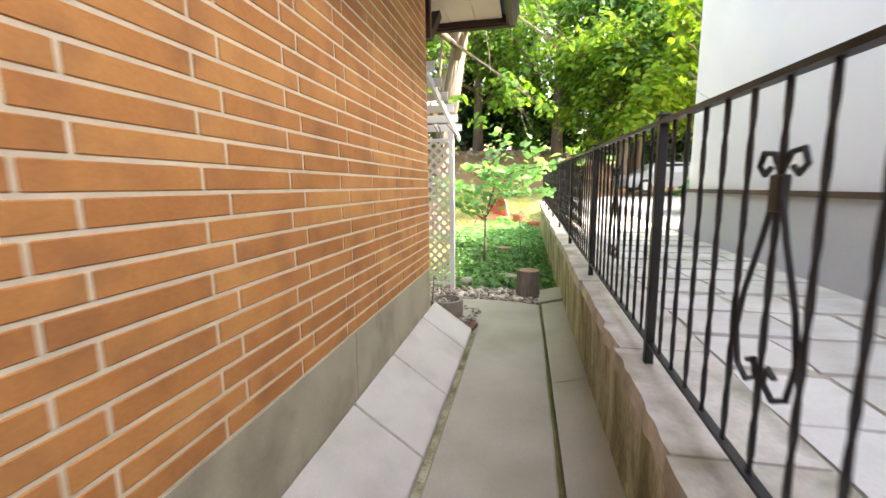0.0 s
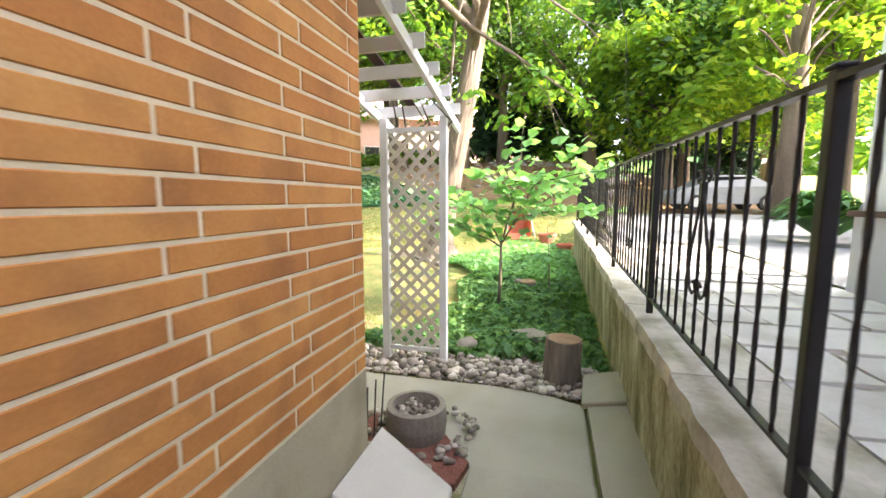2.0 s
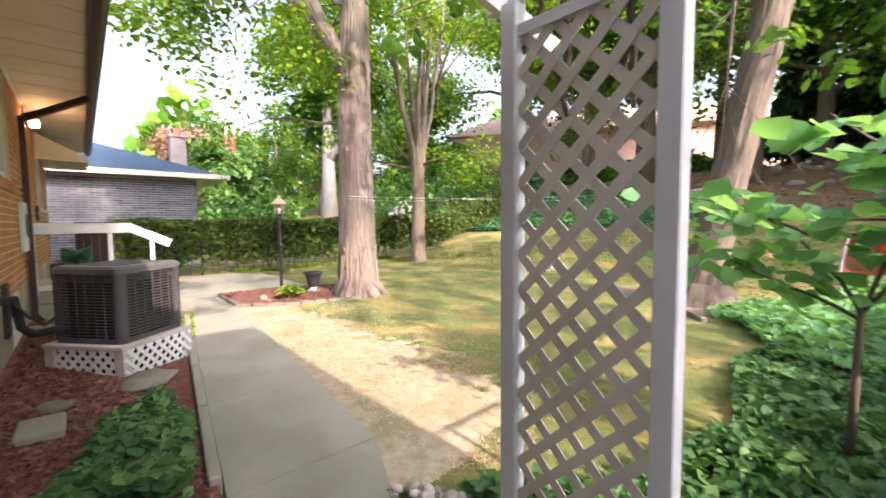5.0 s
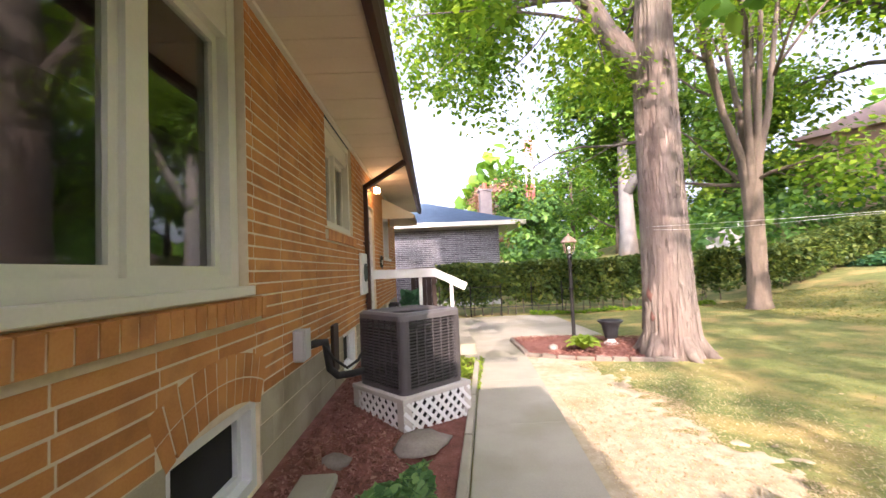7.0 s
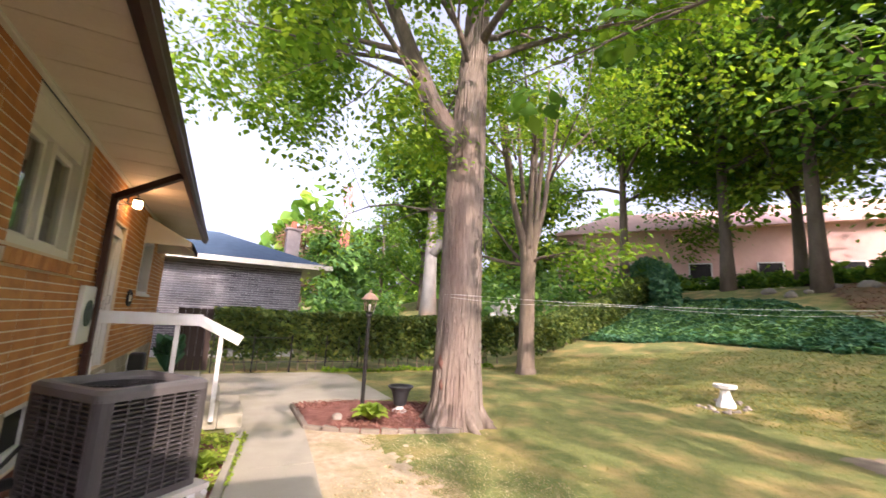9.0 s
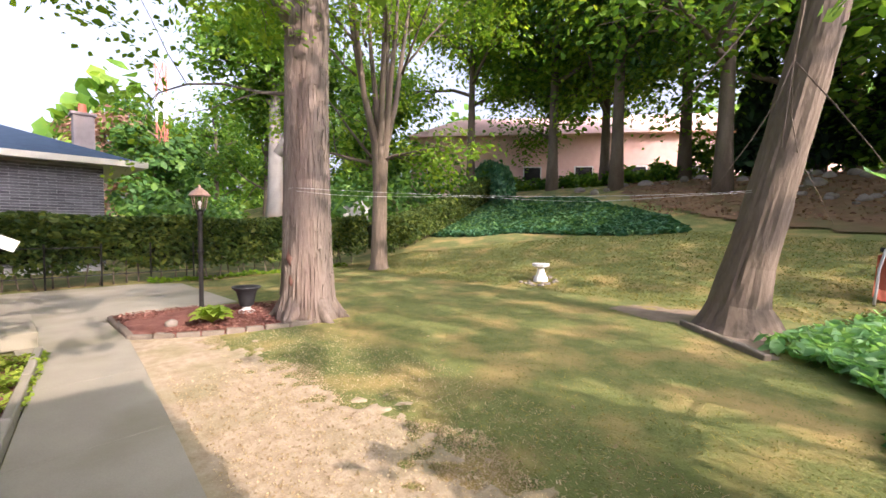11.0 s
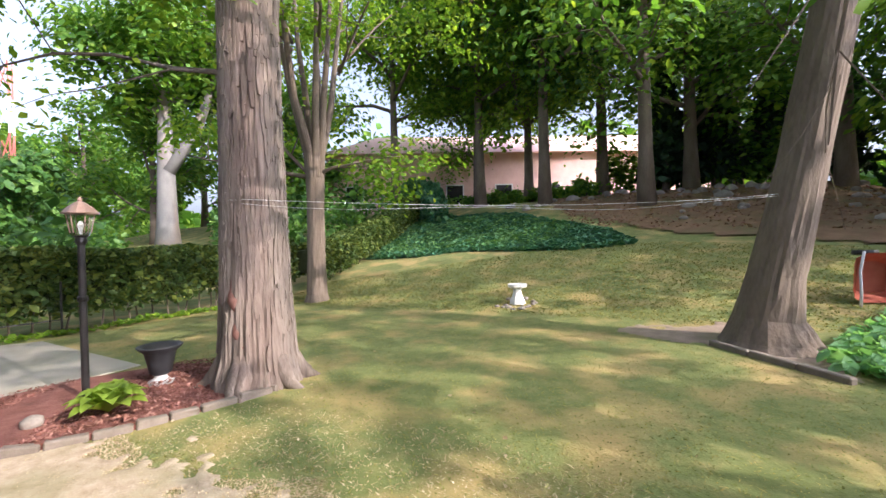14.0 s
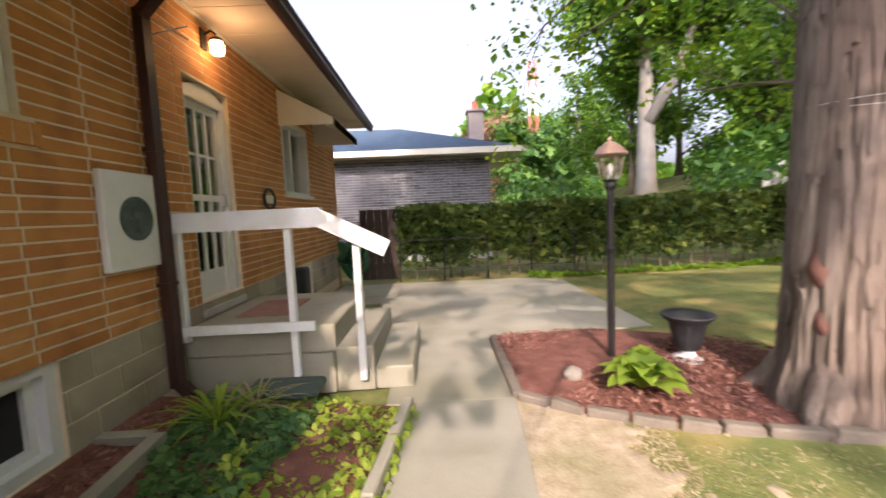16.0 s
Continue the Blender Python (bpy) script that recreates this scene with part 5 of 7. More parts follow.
# trees beyond the drive, placed and clumped so their tops dapple the lawn
clumped_tree((9.0, 10.1), 13, (0, 0, 7.7), (3.0, 3.5, 4.6), 125, 90)
clumped_tree((6.5, 16.7), 12.5, (0, 0, 7.6), (3.0, 3.7, 4.2), 125, 91)
# The last four are unseen trees, added to shade the drive.
spots = [(10.5, 21.5, 14, G_MAPLE), (18, 22, 16, G_DEEP), (15.5, 9.0, 8, G_MID), (15.5, 12.5, 7.5, G_MAPLE), (15.5, 16, 8, G_MID), (15.0, 19.5, 8, G_MAPLE)]
for i, (x, y, h, leaf) in enumerate(spots):
    wood_tree("drive_shade_tree", (x, y), h, 0.28, BARK_G, leaf, 92 + i, 0.19, 8000, "bright leafy tree beside the drive, some added for shade", 0.42, 0.34, "trees beside the drive", clump=0.032)


def conifer(at, h, seed):
    rng = np.random.default_rng(seed)
    t = thing("conifer", (at[0], at[1], ground_z(*at)), "dark dense conifer on the crest of the bank", "tree", "conifers on the crest")
    part("trunk", tube(bm_new(), [(0, 0, -0.2), (0, 0, h * 0.5), (0, 0, h * 0.95)], [0.22, 0.14, 0.03], 8), BARK_G, t)
    n = 3600
    u = rng.uniform(0.04, 1, n) ** 0.8
    a = rng.uniform(0, 6.283, n)
    r = (1 - u) * h * 0.20 * rng.uniform(0.35, 1.0, n) * (1 + 0.25 * np.sin(a * 5 + u * 40))
    c = np.stack([r * np.cos(a), r * np.sin(a), h * (0.03 + 0.97 * u) - r * 0.25], axis=1)
    part("crown", leaves("crown", c, 0.26, G_CONIFER, 0.1, 0.3, seed, 2.2, 0.6), None, t)


for i, (x, y, h) in enumerate([(-4.8, 33, 8), (-2.4, 34, 9), (0.2, 33.5, 8), (2.8, 34.5, 9), (5.5, 33, 8), (8.2, 31.5, 8), (11, 33, 9)]):
    conifer((x, y), h, 120 + i)

# woods that close the distance
rng = np.random.default_rng(160)
n = 17000
a = rng.uniform(radians(20), radians(205), n)
r = rng.uniform(62, 85, n)
top = 9 + 5 * np.sin(a * 9) + 3 * np.sin(a * 23 + 1)
c = np.stack([-10 + r * np.cos(a), 10 + r * np.sin(a), 3 + (top + 3) * rng.uniform(-0.3, 1.0, n)], axis=1)
tagged(new("far_woods", leaves("far_woods", c, 1.25, G_MID, 0.2, 0.4, 161)), "hazy far green woods closing the view", "woods", kind="stuff")
n = 9000
x = rng.uniform(-36, -18.5, n)
y = rng.uniform(10.5, 30, n)
lump = 0.5 + 0.5 * np.sin(x * 1.1 + y * 0.7) * np.sin(y * 0.9 - x * 0.4)
away = np.abs((x + 5) * 0.46 + (y - 6.2) * 0.888) > 2.2
x, y, lump, n = x[away], y[away], lump[away], int(away.sum())
c = np.stack([x, y, 0.2 + (0.8 + 2.6 * lump) * rng.uniform(0.1, 1, n) + np.array([max(0.0, ground_z(p, q)) for p, q in zip(x, y)])], axis=1)
tagged(new("undergrowth", leaves("undergrowth", c, 0.22, G_DEEP, 0.3, 0.4, 162)), "mixed green shrubs beyond the hedge", "shrubs", kind="stuff")

# clipped evergreens in a row, beyond the hedge on the bank
for i in range(9):
    x, y = -16.5 - 1.05 * i, 27.0 + 1.0 * i
    rng = np.random.default_rng(140 + i)
    t = thing("cedar", (x, y, ground_z(x, y)), "narrow clipped green cedar in a row", "shrub", "row of cedars")
    n = 1100
    u = rng.uniform(0, 1, n)
    a = rng.uniform(0, 6.283, n)
    r = 0.62 * (1 - u ** 3) * rng.uniform(0.6, 1, n) + 0.05
    part("crown", leaves("crown", np.stack([r * np.cos(a), r * np.sin(a), 0.05 + 2.3 * u], axis=1), 0.16, G_TEAL, 0.1, 0.3, 140 + i, 1.8, -0.5), None, t)
    part("trunk", tube(bm_new(), [(0, 0, -0.1), (0, 0, 1.8)], [0.06, 0.03], 6), BARK_G, t)


# shrubs along the crest, before the far house
rng = np.random.default_rng(170)
for k in range(16):
    x, y = -21 + k * 1.45 + float(rng.normal() * 0.4), 34.0 + float(rng.normal() * 0.8)
    h = float(rng.uniform(0.5, 1.2)) if x < -8.5 else float(rng.uniform(1.6, 3.4))
    t = thing("crest_shrub", (x, y, ground_z(x, y)), "loose dark green shrub on the crest of the bank", "shrub", "shrubs on the crest")
    part("stem", tube(bm_new(), [(0, 0, -0.1), (0.1, 0, h * 0.5), (0.05, 0.1, h * 0.8)], [0.06, 0.045, 0.015], 6), BARK_G, t)
    c = rng.normal(size=(900, 3)) * np.array([0.55, 0.5, 0.24 * h]) + np.array([0, 0, 0.55 * h])
    c += 0.25 * np.sin(c[:, ::-1] * 4 + k)
    part("foliage", leaves("foliage", c[c[:, 2] > 0.05], 0.20, G_MID if k % 3 else G_DEEP, 0.3, 0.4, 170 + k), None, t)


# ---- hedges ----
def hedge(at, to, height, thick, n, seed, label, bare=0.35):
    rng = np.random.default_rng(seed)
    a, b = Vector((*at, 0)), Vector((*to, 0))
    d = (b - a).normalized()
    s = Vector((-d.y, d.x, 0))
    ln = (b - a).length
    t = thing("hedge", (a.x, a.y, ground_z(a.x, a.y)), label, "hedge")
    u = rng.uniform(0, ln, n)
    side = rng.integers(0, 3, n)
    v = np.where(side == 0, rng.uniform(-0.5, 0.5, n), np.where(side == 1, -0.5, 0.5) + rng.normal(size=n) * 0.06) * thick
    w = np.where(side == 0, 1.0 + rng.normal(size=n) * 0.02, 0.18 + 0.82 * rng.uniform(0, 1, n) ** 0.75)
    keep = (w > bare * (0.55 + 0.45 * np.sin(u * 2.3 + np.sin(u * 0.7) * 3))) | (rng.uniform(0, 1, n) < 0.25)
    u, v, w = u[keep], v[keep], w[keep]
    v = v * (1 + 0.10 * np.sin(u * 1.7 + w * 5)) 
    g = np.array([ground_z(a.x + d.x * q, a.y + d.y * q) for q in u])
    z = g + w * height * (1 + 0.02 * np.sin(u * 2.1)) - t.location.z
    c = np.stack([d.x * u + s.x * v, d.y * u + s.y * v, z], axis=1)
    part("foliage", leaves("foliage", c, 0.085, G_HEDGE, 0.25, 0.35, seed), None, t)
    # Solid core whose dark colour stands in for shade deep in the hedge.
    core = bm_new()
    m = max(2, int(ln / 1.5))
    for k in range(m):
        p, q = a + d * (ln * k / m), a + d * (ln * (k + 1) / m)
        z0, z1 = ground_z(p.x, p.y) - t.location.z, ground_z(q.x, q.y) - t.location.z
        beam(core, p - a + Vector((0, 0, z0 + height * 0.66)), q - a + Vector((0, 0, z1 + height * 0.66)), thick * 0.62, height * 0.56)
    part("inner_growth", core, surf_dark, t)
    stems = bm_new()
    for k in range(int(ln / 0.28)):
        p = a + d * (0.28 * k + 0.1) + s * float(rng.uniform(-0.2, 0.2)) * thick
        z0 = ground_z(p.x, p.y) - t.location.z
        q = p - a
        tube(stems, [(q.x, q.y, z0 - 0.05), (q.x + float(rng.normal() * 0.06), q.y + float(rng.normal() * 0.06), z0 + height * 0.3), (q.x + float(rng.normal() * 0.12), q.y + float(rng.normal() * 0.12), z0 + height * 0.62)], [0.022, 0.017, 0.01], 5, cap=False)
    part("stem_growth", stems, BARK_G, t)
    return t


surf_dark = surf("hedge_shade", [(0.2, (0.012, 0.018, 0.006)), (0.8, (0.03, 0.04, 0.012))], 9, 1.0, 0.8, 40, distance=0.05)
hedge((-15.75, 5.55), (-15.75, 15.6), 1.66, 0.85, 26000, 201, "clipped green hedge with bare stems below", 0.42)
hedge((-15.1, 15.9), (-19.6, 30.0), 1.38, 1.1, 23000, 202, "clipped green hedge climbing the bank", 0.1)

# ---- pieces of fence and gate by the hedge ----
fence = thing("wire_fence", (-15.2, 5.0, -0.1), "low black wire fence in front of the hedge", "fence")
for k in range(5):
    part("post", tube(bm_new(), [(0, 0.6 + k * 1.0, 0), (0, 0.6 + k * 1.0, 1.05)], 0.02, 6), IRON, fence)
part("rail", tube(bm_new(), [(0, 0.6, 0.28), (0, 4.6, 0.28)], 0.012, 6), IRON, fence)
part("rail", tube(bm_new(), [(0, 0.6, 0.95), (0, 2.6, 0.95)], 0.012, 6), IRON, fence)
gate = thing("board_gate", (-15.5, 5.1, -0.1), "dark brown board gate beside the hedge", "gate")
for k in range(5):
    part("board", cbox(-0.02, 0.02, -0.42 + k * 0.17, -0.26 + k * 0.17, 0.04, 1.68, 0.004), DARKWOOD, gate)
part("gate_rail", cbox(-0.05, -0.022, -0.42, 0.42, 0.3, 0.40), DARKWOOD, gate)
part("gate_rail", cbox(-0.05, -0.022, -0.42, 0.42, 1.3, 1.40), DARKWOOD, gate)
pk = thing("picket_fence", (-19.5, 17.5, ground_z(-19.5, 17.5)), "weathered grey board fence beyond the hedge", "fence")
for k in range(26):
    x, y = -0.10 * k * 1.4, 0.17 * k
    g = ground_z(-19.5 + x, 17.5 + y) - pk.location.z
    part("board", cbox(x - 0.015, x + 0.015, y - 0.07, y + 0.07, g, g + 1.9, 0.004), FENCEW, pk)
part("rail", beam(bm_new(), (0.03, 0, 0.5), (-3.45, 4.25, 1.4), 0.04, 0.09), FENCEW, pk)


# ---- grey neighbouring house ----
gh = thing("grey_house", (-19.3, 0, 0), "low grey brick house with blue-grey shingled roof", "house")
part("wall", cbox(-8, -0.02, -6, 8.3, -0.3, 3.22), PALEMORTAR, gh)
bm = bm_new()
rr = np.random.default_rng(3)
z, row = 0.1, 0
while z < 3.15:
    y = -1.0 - (0.2 if row % 2 else 0)
    while y < 8.3:
        e = min(y + 0.39, 8.3)
        box(bm, -0.03, 0.006, y + 0.006, e - 0.006, z + 0.007, z + 0.078)
        y = e
    z, row = z + 0.085, row + 1
gb = part("brickwork", bm, GREYBRICK, gh)
tagged(gb, kind="stuff")
bm = bm_new()
vs = [bm.verts.new(p) for p in ((0.75, -7, 3.36), (0.75, 9.3, 3.36), (-8.7, 9.3, 3.36), (-8.7, -7, 3.36), (-3.9, 5.2, 4.95), (-3.9, -3, 4.95))]
for f in ((0, 1, 4, 5), (1, 2, 4), (2, 3, 5, 4), (3, 0, 5), (3, 2, 1, 0)):
    bm.faces.new([vs[i] for i in f])
rf = part("roof", bm, ROOF, gh)
part("fascia", cbox(0.72, 0.78, -7, 9.33, 3.22, 3.40), CREAM, gh)
part("fascia", cbox(-8.7, 0.72, 9.27, 9.33, 3.22, 3.40), CREAM, gh)
part("eave_board", cbox(-8.7, 0.72, -7, 9.27, 3.24, 3.28), CREAM, gh)
part("chimney", cbox(-3.70, -3.10, 7.95, 8.55, 3.3, 5.35, 0.01), CHIMNEY, rf)
part("chimney_cap", cbox(-3.77, -3.03, 7.88, 8.62, 5.35, 5.45, 0.01), CHIMNEY, rf)
part("chimney_pot", tube(bm_new(), [(-3.4, 8.25, 5.45), (-3.4, 8.25, 5.80)], [0.13, 0.12], 12), TERRA, rf, "red clay chimney pot")
mast = thing("tower_mast", (-48, 17.0, 0), "far red and white lattice mast", "mast")
for k in range(6):
    m = surf("mast_red", [(0.2, (0.55, 0.16, 0.12)), (0.8, (0.62, 0.2, 0.16))], 3, 0.7, 0) if k % 2 else WHITE
    for a in range(3):
        x, y = 0.5 * math.cos(a * 2.09), 0.5 * math.sin(a * 2.09)
        x2, y2 = 0.5 * math.cos((a + 1) * 2.09), 0.5 * math.sin((a + 1) * 2.09)
        part("leg", tube(bm_new(), [(x, y, k * 2.7), (x, y, k * 2.7 + 2.7)], 0.07, 5), m, mast)
        part("brace", tube(bm_new(), [(x, y, k * 2.7), (x2, y2, k * 2.7 + 2.7)], 0.05, 5), m, mast)

# pink brick house over the crest
ph = thing("pink_house", (-16, 42, 4.0), "long pale pink brick house beyond the bank", "house")
ph.rotation_euler = (0, 0, radians(33))
part("wall", cbox(-17.5, 18, 0, 8, -1, 5.6), PINK, ph)
for k in range(8):
    w = part("window", cbox(-16 + k * 4.4, -14.4 + k * 4.4, -0.05, 0.02, 1.2, 2.9), DARK, ph)
    part("frame", frame_rect(bm_new(), -16 + k * 4.4, -14.4 + k * 4.4, 1.2, 2.9, -0.09, -0.052, 0.1), WHITE, w)
bm = bm_new()
vs = [bm.verts.new(p) for p in ((-18.1, -0.7, 5.6), (18.6, -0.7, 5.6), (18.6, 8.7, 5.6), (-18.1, 8.7, 5.6), (-13.5, 4, 8.2), (14, 4, 8.2))]
for f in ((0, 1, 5, 4), (1, 2, 5), (2, 3, 4, 5), (3, 0, 4), (3, 2, 1, 0)):
    bm.faces.new([vs[i] for i in f])
part("roof", bm, PINK, ph)
cf = thing("crest_fence", (-18, 36, 4.0), "thin dark metal fence along the crest", "fence")
for k in range(14):
    part("post", tube(bm_new(), [(k * 1.4, 0, 0), (k * 1.4, 0, 1.6)], 0.03, 6), IRON, cf)
for z in (0.3, 1.5):
    part("rail", tube(bm_new(), [(0, 0, z), (18.2, 0, z)], 0.02, 6), IRON, cf)


# ---- rocks, stumps, stones ----
def stone_mesh(seed, name="stone", flat=0.6, rough=0.18, sub=1):
    bm = bm_new()
    bmesh.ops.create_icosphere(bm, subdivisions=sub, radius=1.0)
    for v in bm.verts:
        k = 1 + rough * noise.noise(v.co * 1.3 + Vector((seed * 3.1, 0, 0)))
        v.co = Vector((v.co.x * k, v.co.y * k * 0.78, v.co.z * k * flat))
    return mesh_of(bm, name, True)


pebbles = [stone_mesh(k) for k in range(8)]
for me in pebbles:
    me.materials.append(PEBBLE)
stone_bed = thing("river_stones", (-1, 6.0, -0.1), "bed of rounded grey and tan river stones", "stones", kind="stuff")
rng = np.random.default_rng(77)
strip = [(-2.65, 6.15), (-2.3, 5.92), (-1.9, 5.81), (-1.0, 5.82), (-0.5, 5.83), (0.1, 5.72), (0.42, 5.85), (0.42, 6.35), (-0.3, 6.50), (-1.0, 6.42), (-1.9, 6.38), (-2.4, 6.45)]
sp = scatter(strip, 290, rng)
for x, y in sp:
    s = float(rng.uniform(0.030, 0.068))
    ob = part("stone", pebbles[int(rng.integers(0, 8))], None, stone_bed)
    ob.location = (x + 1, y - 6.0, float(rng.uniform(0.01, 0.045)))
    ob.rotation_euler = (float(rng.normal() * 0.25), float(rng.normal() * 0.25), float(rng.uniform(0, 6.28)))
    ob.scale = (s, s, s)


def stones_joined(pts, s0, s1, seed, material):
    rng = np.random.default_rng(seed)
    bm = bm_new()
    bmesh.ops.create_icosphere(bm, subdivisions=1, radius=1.0)
    v0 = np.array([v.co[:] for v in bm.verts])
    f0 = np.array([[v.index for v in f.verts] for f in bm.faces])
    bm.free()
    vs, fs = [], []
    for k, (x, y, z) in enumerate(pts):
        s = rng.uniform(s0, s1)
        a = rng.uniform(0, 6.28)
        v = v0 * np.array([s, s * 0.75, s * 0.6]) * (1 + 0.12 * rng.normal(size=(len(v0), 1)))
        vs.append(np.stack([v[:, 0] * math.cos(a) - v[:, 1] * math.sin(a) + x, v[:, 0] * math.sin(a) + v[:, 1] * math.cos(a) + y, v[:, 2] + z], axis=1))
        fs.append(f0 + k * len(v0))
    return mesh_np("stones", np.concatenate(vs), np.concatenate(fs), material)


fill = scatter(strip, 1300, rng)
part("small_stones", stones_joined([(x + 1, y - 6, 0.005) for x, y in fill], 0.018, 0.04, 8, PEBBLE_J), None, stone_bed)
around = np.array([(-0.98 + 0.36 * math.cos(a) * r, 4.86 + 0.33 * math.sin(a) * r) for a, r in zip(rng.uniform(0, 6.28, 90), rng.uniform(0.72, 1.25, 90))])
around = around[(around[:, 1] > 4.4) & (around[:, 0] < -0.5)]
part("small_stones", stones_joined([(x + 1, y - 6, 0.07) for x, y in around], 0.022, 0.045, 9, PEBBLE_J), None, stone_bed)

planter = thing("stone_planter", (-0.98, 4.86, -0.06), "round speckled stone planter filled with pebbles", "planter")
part("ring", lathe(bm_new(), [(0.20, 0.0), (0.212, 0.10), (0.205, 0.22), (0.165, 0.225), (0.155, 0.15), (0.15, 0.12)], (0, 0, 0), 28), ROCK, planter)
pp = [(0.13 * math.sqrt(u) * math.cos(a), 0.13 * math.sqrt(u) * math.sin(a), 0.165 + float(rng.uniform(0, 0.04))) for u, a in zip(rng.uniform(0, 1, 34), rng.uniform(0, 6.28, 34))]
for k, p in enumerate(pp):
    ob = part("pebble", pebbles[k % 8], None, planter)
    s = 0.024 + 0.016 * ((k * 7) % 5) / 5
    ob.location, ob.scale, ob.rotation_euler = p, (s, s, s), (0.3 * (k % 3), 0.2 * (k % 4), k * 1.1)
rods = thing("plant_support", (-1.18, 4.42, -0.04), "thin dark metal rods leaning at the house corner", "plant support")
for k in range(6):
    part("rod", tube(bm_new(), [(0.03 * k - 0.06, 0.02 * (k % 3), 0), (0.03 * k - 0.08 + 0.012 * k, 0.03 * (k % 3), 0.50 + 0.04 * (k % 3))], 0.005, 5), IRON, rods)


def stump(at, r, h, label):
    t = thing("tree_stump", (at[0], at[1], -0.1), label, "stump")
    part("bark", trunk_mesh([(0, 0, -0.05), (0, 0, h * 0.4), (0.01, 0, h)], [r * 1.15, r, r * 0.97], 24, 0.12, 3, 0.05), BARK, t)
    part("cut_face", lathe(bm_new(), [(r * 0.9, h - 0.02), (r * 0.9, h + 0.006), (r * 0.5, h + 0.010), (0.02, h + 0.004)], (0.01, 0, 0), 20), WOODCUT, t)


stump((0.03, 6.10), 0.165, 0.40, "cut brown tree stump standing among the stones")
stump((-0.55, 9.95), 0.20, 0.17, "low reddish tree stump in the ground cover")


def rock(at, s, seed, label="grey field rock lying in the planting", flat=0.6, group=""):
    ob = part("rock", stone_mesh(seed, "rock", flat, 0.35, 2), ROCK)
    ob.location, ob.scale, ob.rotation_euler = at, (s, s, s), (0, 0, seed * 1.3)
    tagged(ob, label, "rock", group)


rock((-0.98, 6.62, -0.03), 0.14, 3)
rock((-0.35, 7.15, -0.08), 0.32, 5, "wide flat grey rock in the ground cover", 0.3)
rock((-5.45, 5.25, 0.0), 0.30, 7, "flat grey stepping stone in the mulch", 0.16)
rock((-5.05, 4.62, 0.06), 0.13, 8, "small pinkish rock in the red mulch", 0.4)
rock((-9.35, 7.55, -0.02), 0.10, 9, "tan rock beside the lamp post", 0.7)
rng = np.random.default_rng(88)
for k in range(44):
    x = -12.5 + k * 0.46 + float(rng.normal() * 0.45)
    y = 30.0 + 0.6 * math.sin(x * 0.7) + float(rng.normal() * 0.6)
    rock((x, y, ground_z(x, y) + 0.06), float(rng.uniform(0.14, 0.40)), 20 + k, "rough grey rock in a row along the crest", 0.7, "rocks along the crest")
for k in range(26):
    x, y = float(rng.uniform(-5, 6)), float(rng.uniform(23.5, 29.5))
    rock((x, y, ground_z(x, y) + 0.08), float(rng.uniform(0.1, 0.3)), 90 + k, "loose rock on the leaf-strewn bank", 0.6, "rocks on the bank")
for k in range(22):
    a = float(rng.uniform(0, 6.28))
    r = float(rng.uniform(0.3, 0.5))
    x, y = -7.48 + r * math.cos(a), 15.15 + r * math.sin(a)
    rock((x, y, ground_z(x, y) + 0.02), float(rng.uniform(0.03, 0.07)), 130 + k, "small pale stone round the birdbath", 0.6, "stones round the birdbath")


# ---- garden things ----
arbor = thing("garden_arbor", (-1.44, 6.19, -0.08), "white wooden arbor with a lattice side and vine-twined slatted top", "arbor")
A0 = (-1.44, 6.19, -0.08)
for x in (-1.745, -1.135):
    part("post", cbox(x - A0[0] - 0.037, x - A0[0] + 0.037, -0.037, 0.037, 0.0, 2.44, 0.005), WHITE, arbor)
part("lattice_rail", cbox(-0.268, 0.268, -0.02, 0.02, 2.30, 2.345), WHITE, arbor)
part("lattice_rail", cbox(-0.268, 0.268, -0.02, 0.02, 0.10, 0.14), WHITE, arbor)
lat_w = 0.268


def lattice(parent, w, z0, z1, pitch, sw, y0, material, axis="x"):
    """Crossed diagonal laths in the frame |x| < w, z0 to z1; each lath a part."""
    for layer, s in ((0, 1), (1, -1)):
        c = -w - (z1 - z0)
        while c < w + (z1 - z0):
            # a lath runs along x = c + s * (z - z0)
            zs = []
            a, b = z0, z1
            xa, xb = (c, c + (z1 - z0)) if s > 0 else (c + (z1 - z0), c)
            pts = []
            t0, t1 = 0.0, 1.0
            dx = xb - xa
            for lo, hi in ((-w, w),):
                ta, tb = sorted(((lo - xa) / dx, (hi - xa) / dx))
                t0, t1 = max(t0, ta), min(t1, tb)
            if t1 - t0 > 0.012:
                p = (xa + dx * t0, y0 + layer * 0.008, a + (b - a) * t0)
                q = (xa + dx * t1, y0 + layer * 0.008, a + (b - a) * t1)
                if axis == "y":
                    p, q = (p[1], p[0], p[2]), (q[1], q[0], q[2])
                part("lath", flat_bar(p, q, sw, 0.0075, axis), material, parent)
            c += pitch


def flat_bar(p, q, w, t, axis):
    p, q = Vector(p), Vector(q)
    d = (q - p).normalized()
    nrm = Vector((0, 1, 0)) if axis == "x" else Vector((1, 0, 0))
    s = d.cross(nrm).normalized()
    bm = bm_new()
    vs = [bm.verts.new(o + s * w / 2 * i + nrm * t / 2 * j) for o in (p, q) for i, j in ((-1, -1), (1, -1), (1, 1), (-1, 1))]
    for f in ((3, 2, 1, 0), (4, 5, 6, 7), (0, 1, 5, 4), (1, 2, 6, 5), (2, 3, 7, 6), (3, 0, 4, 7)):
        bm.faces.new([vs[i] for i in f])
    bmesh.ops.recalc_face_normals(bm, faces=bm.faces)
    return bm


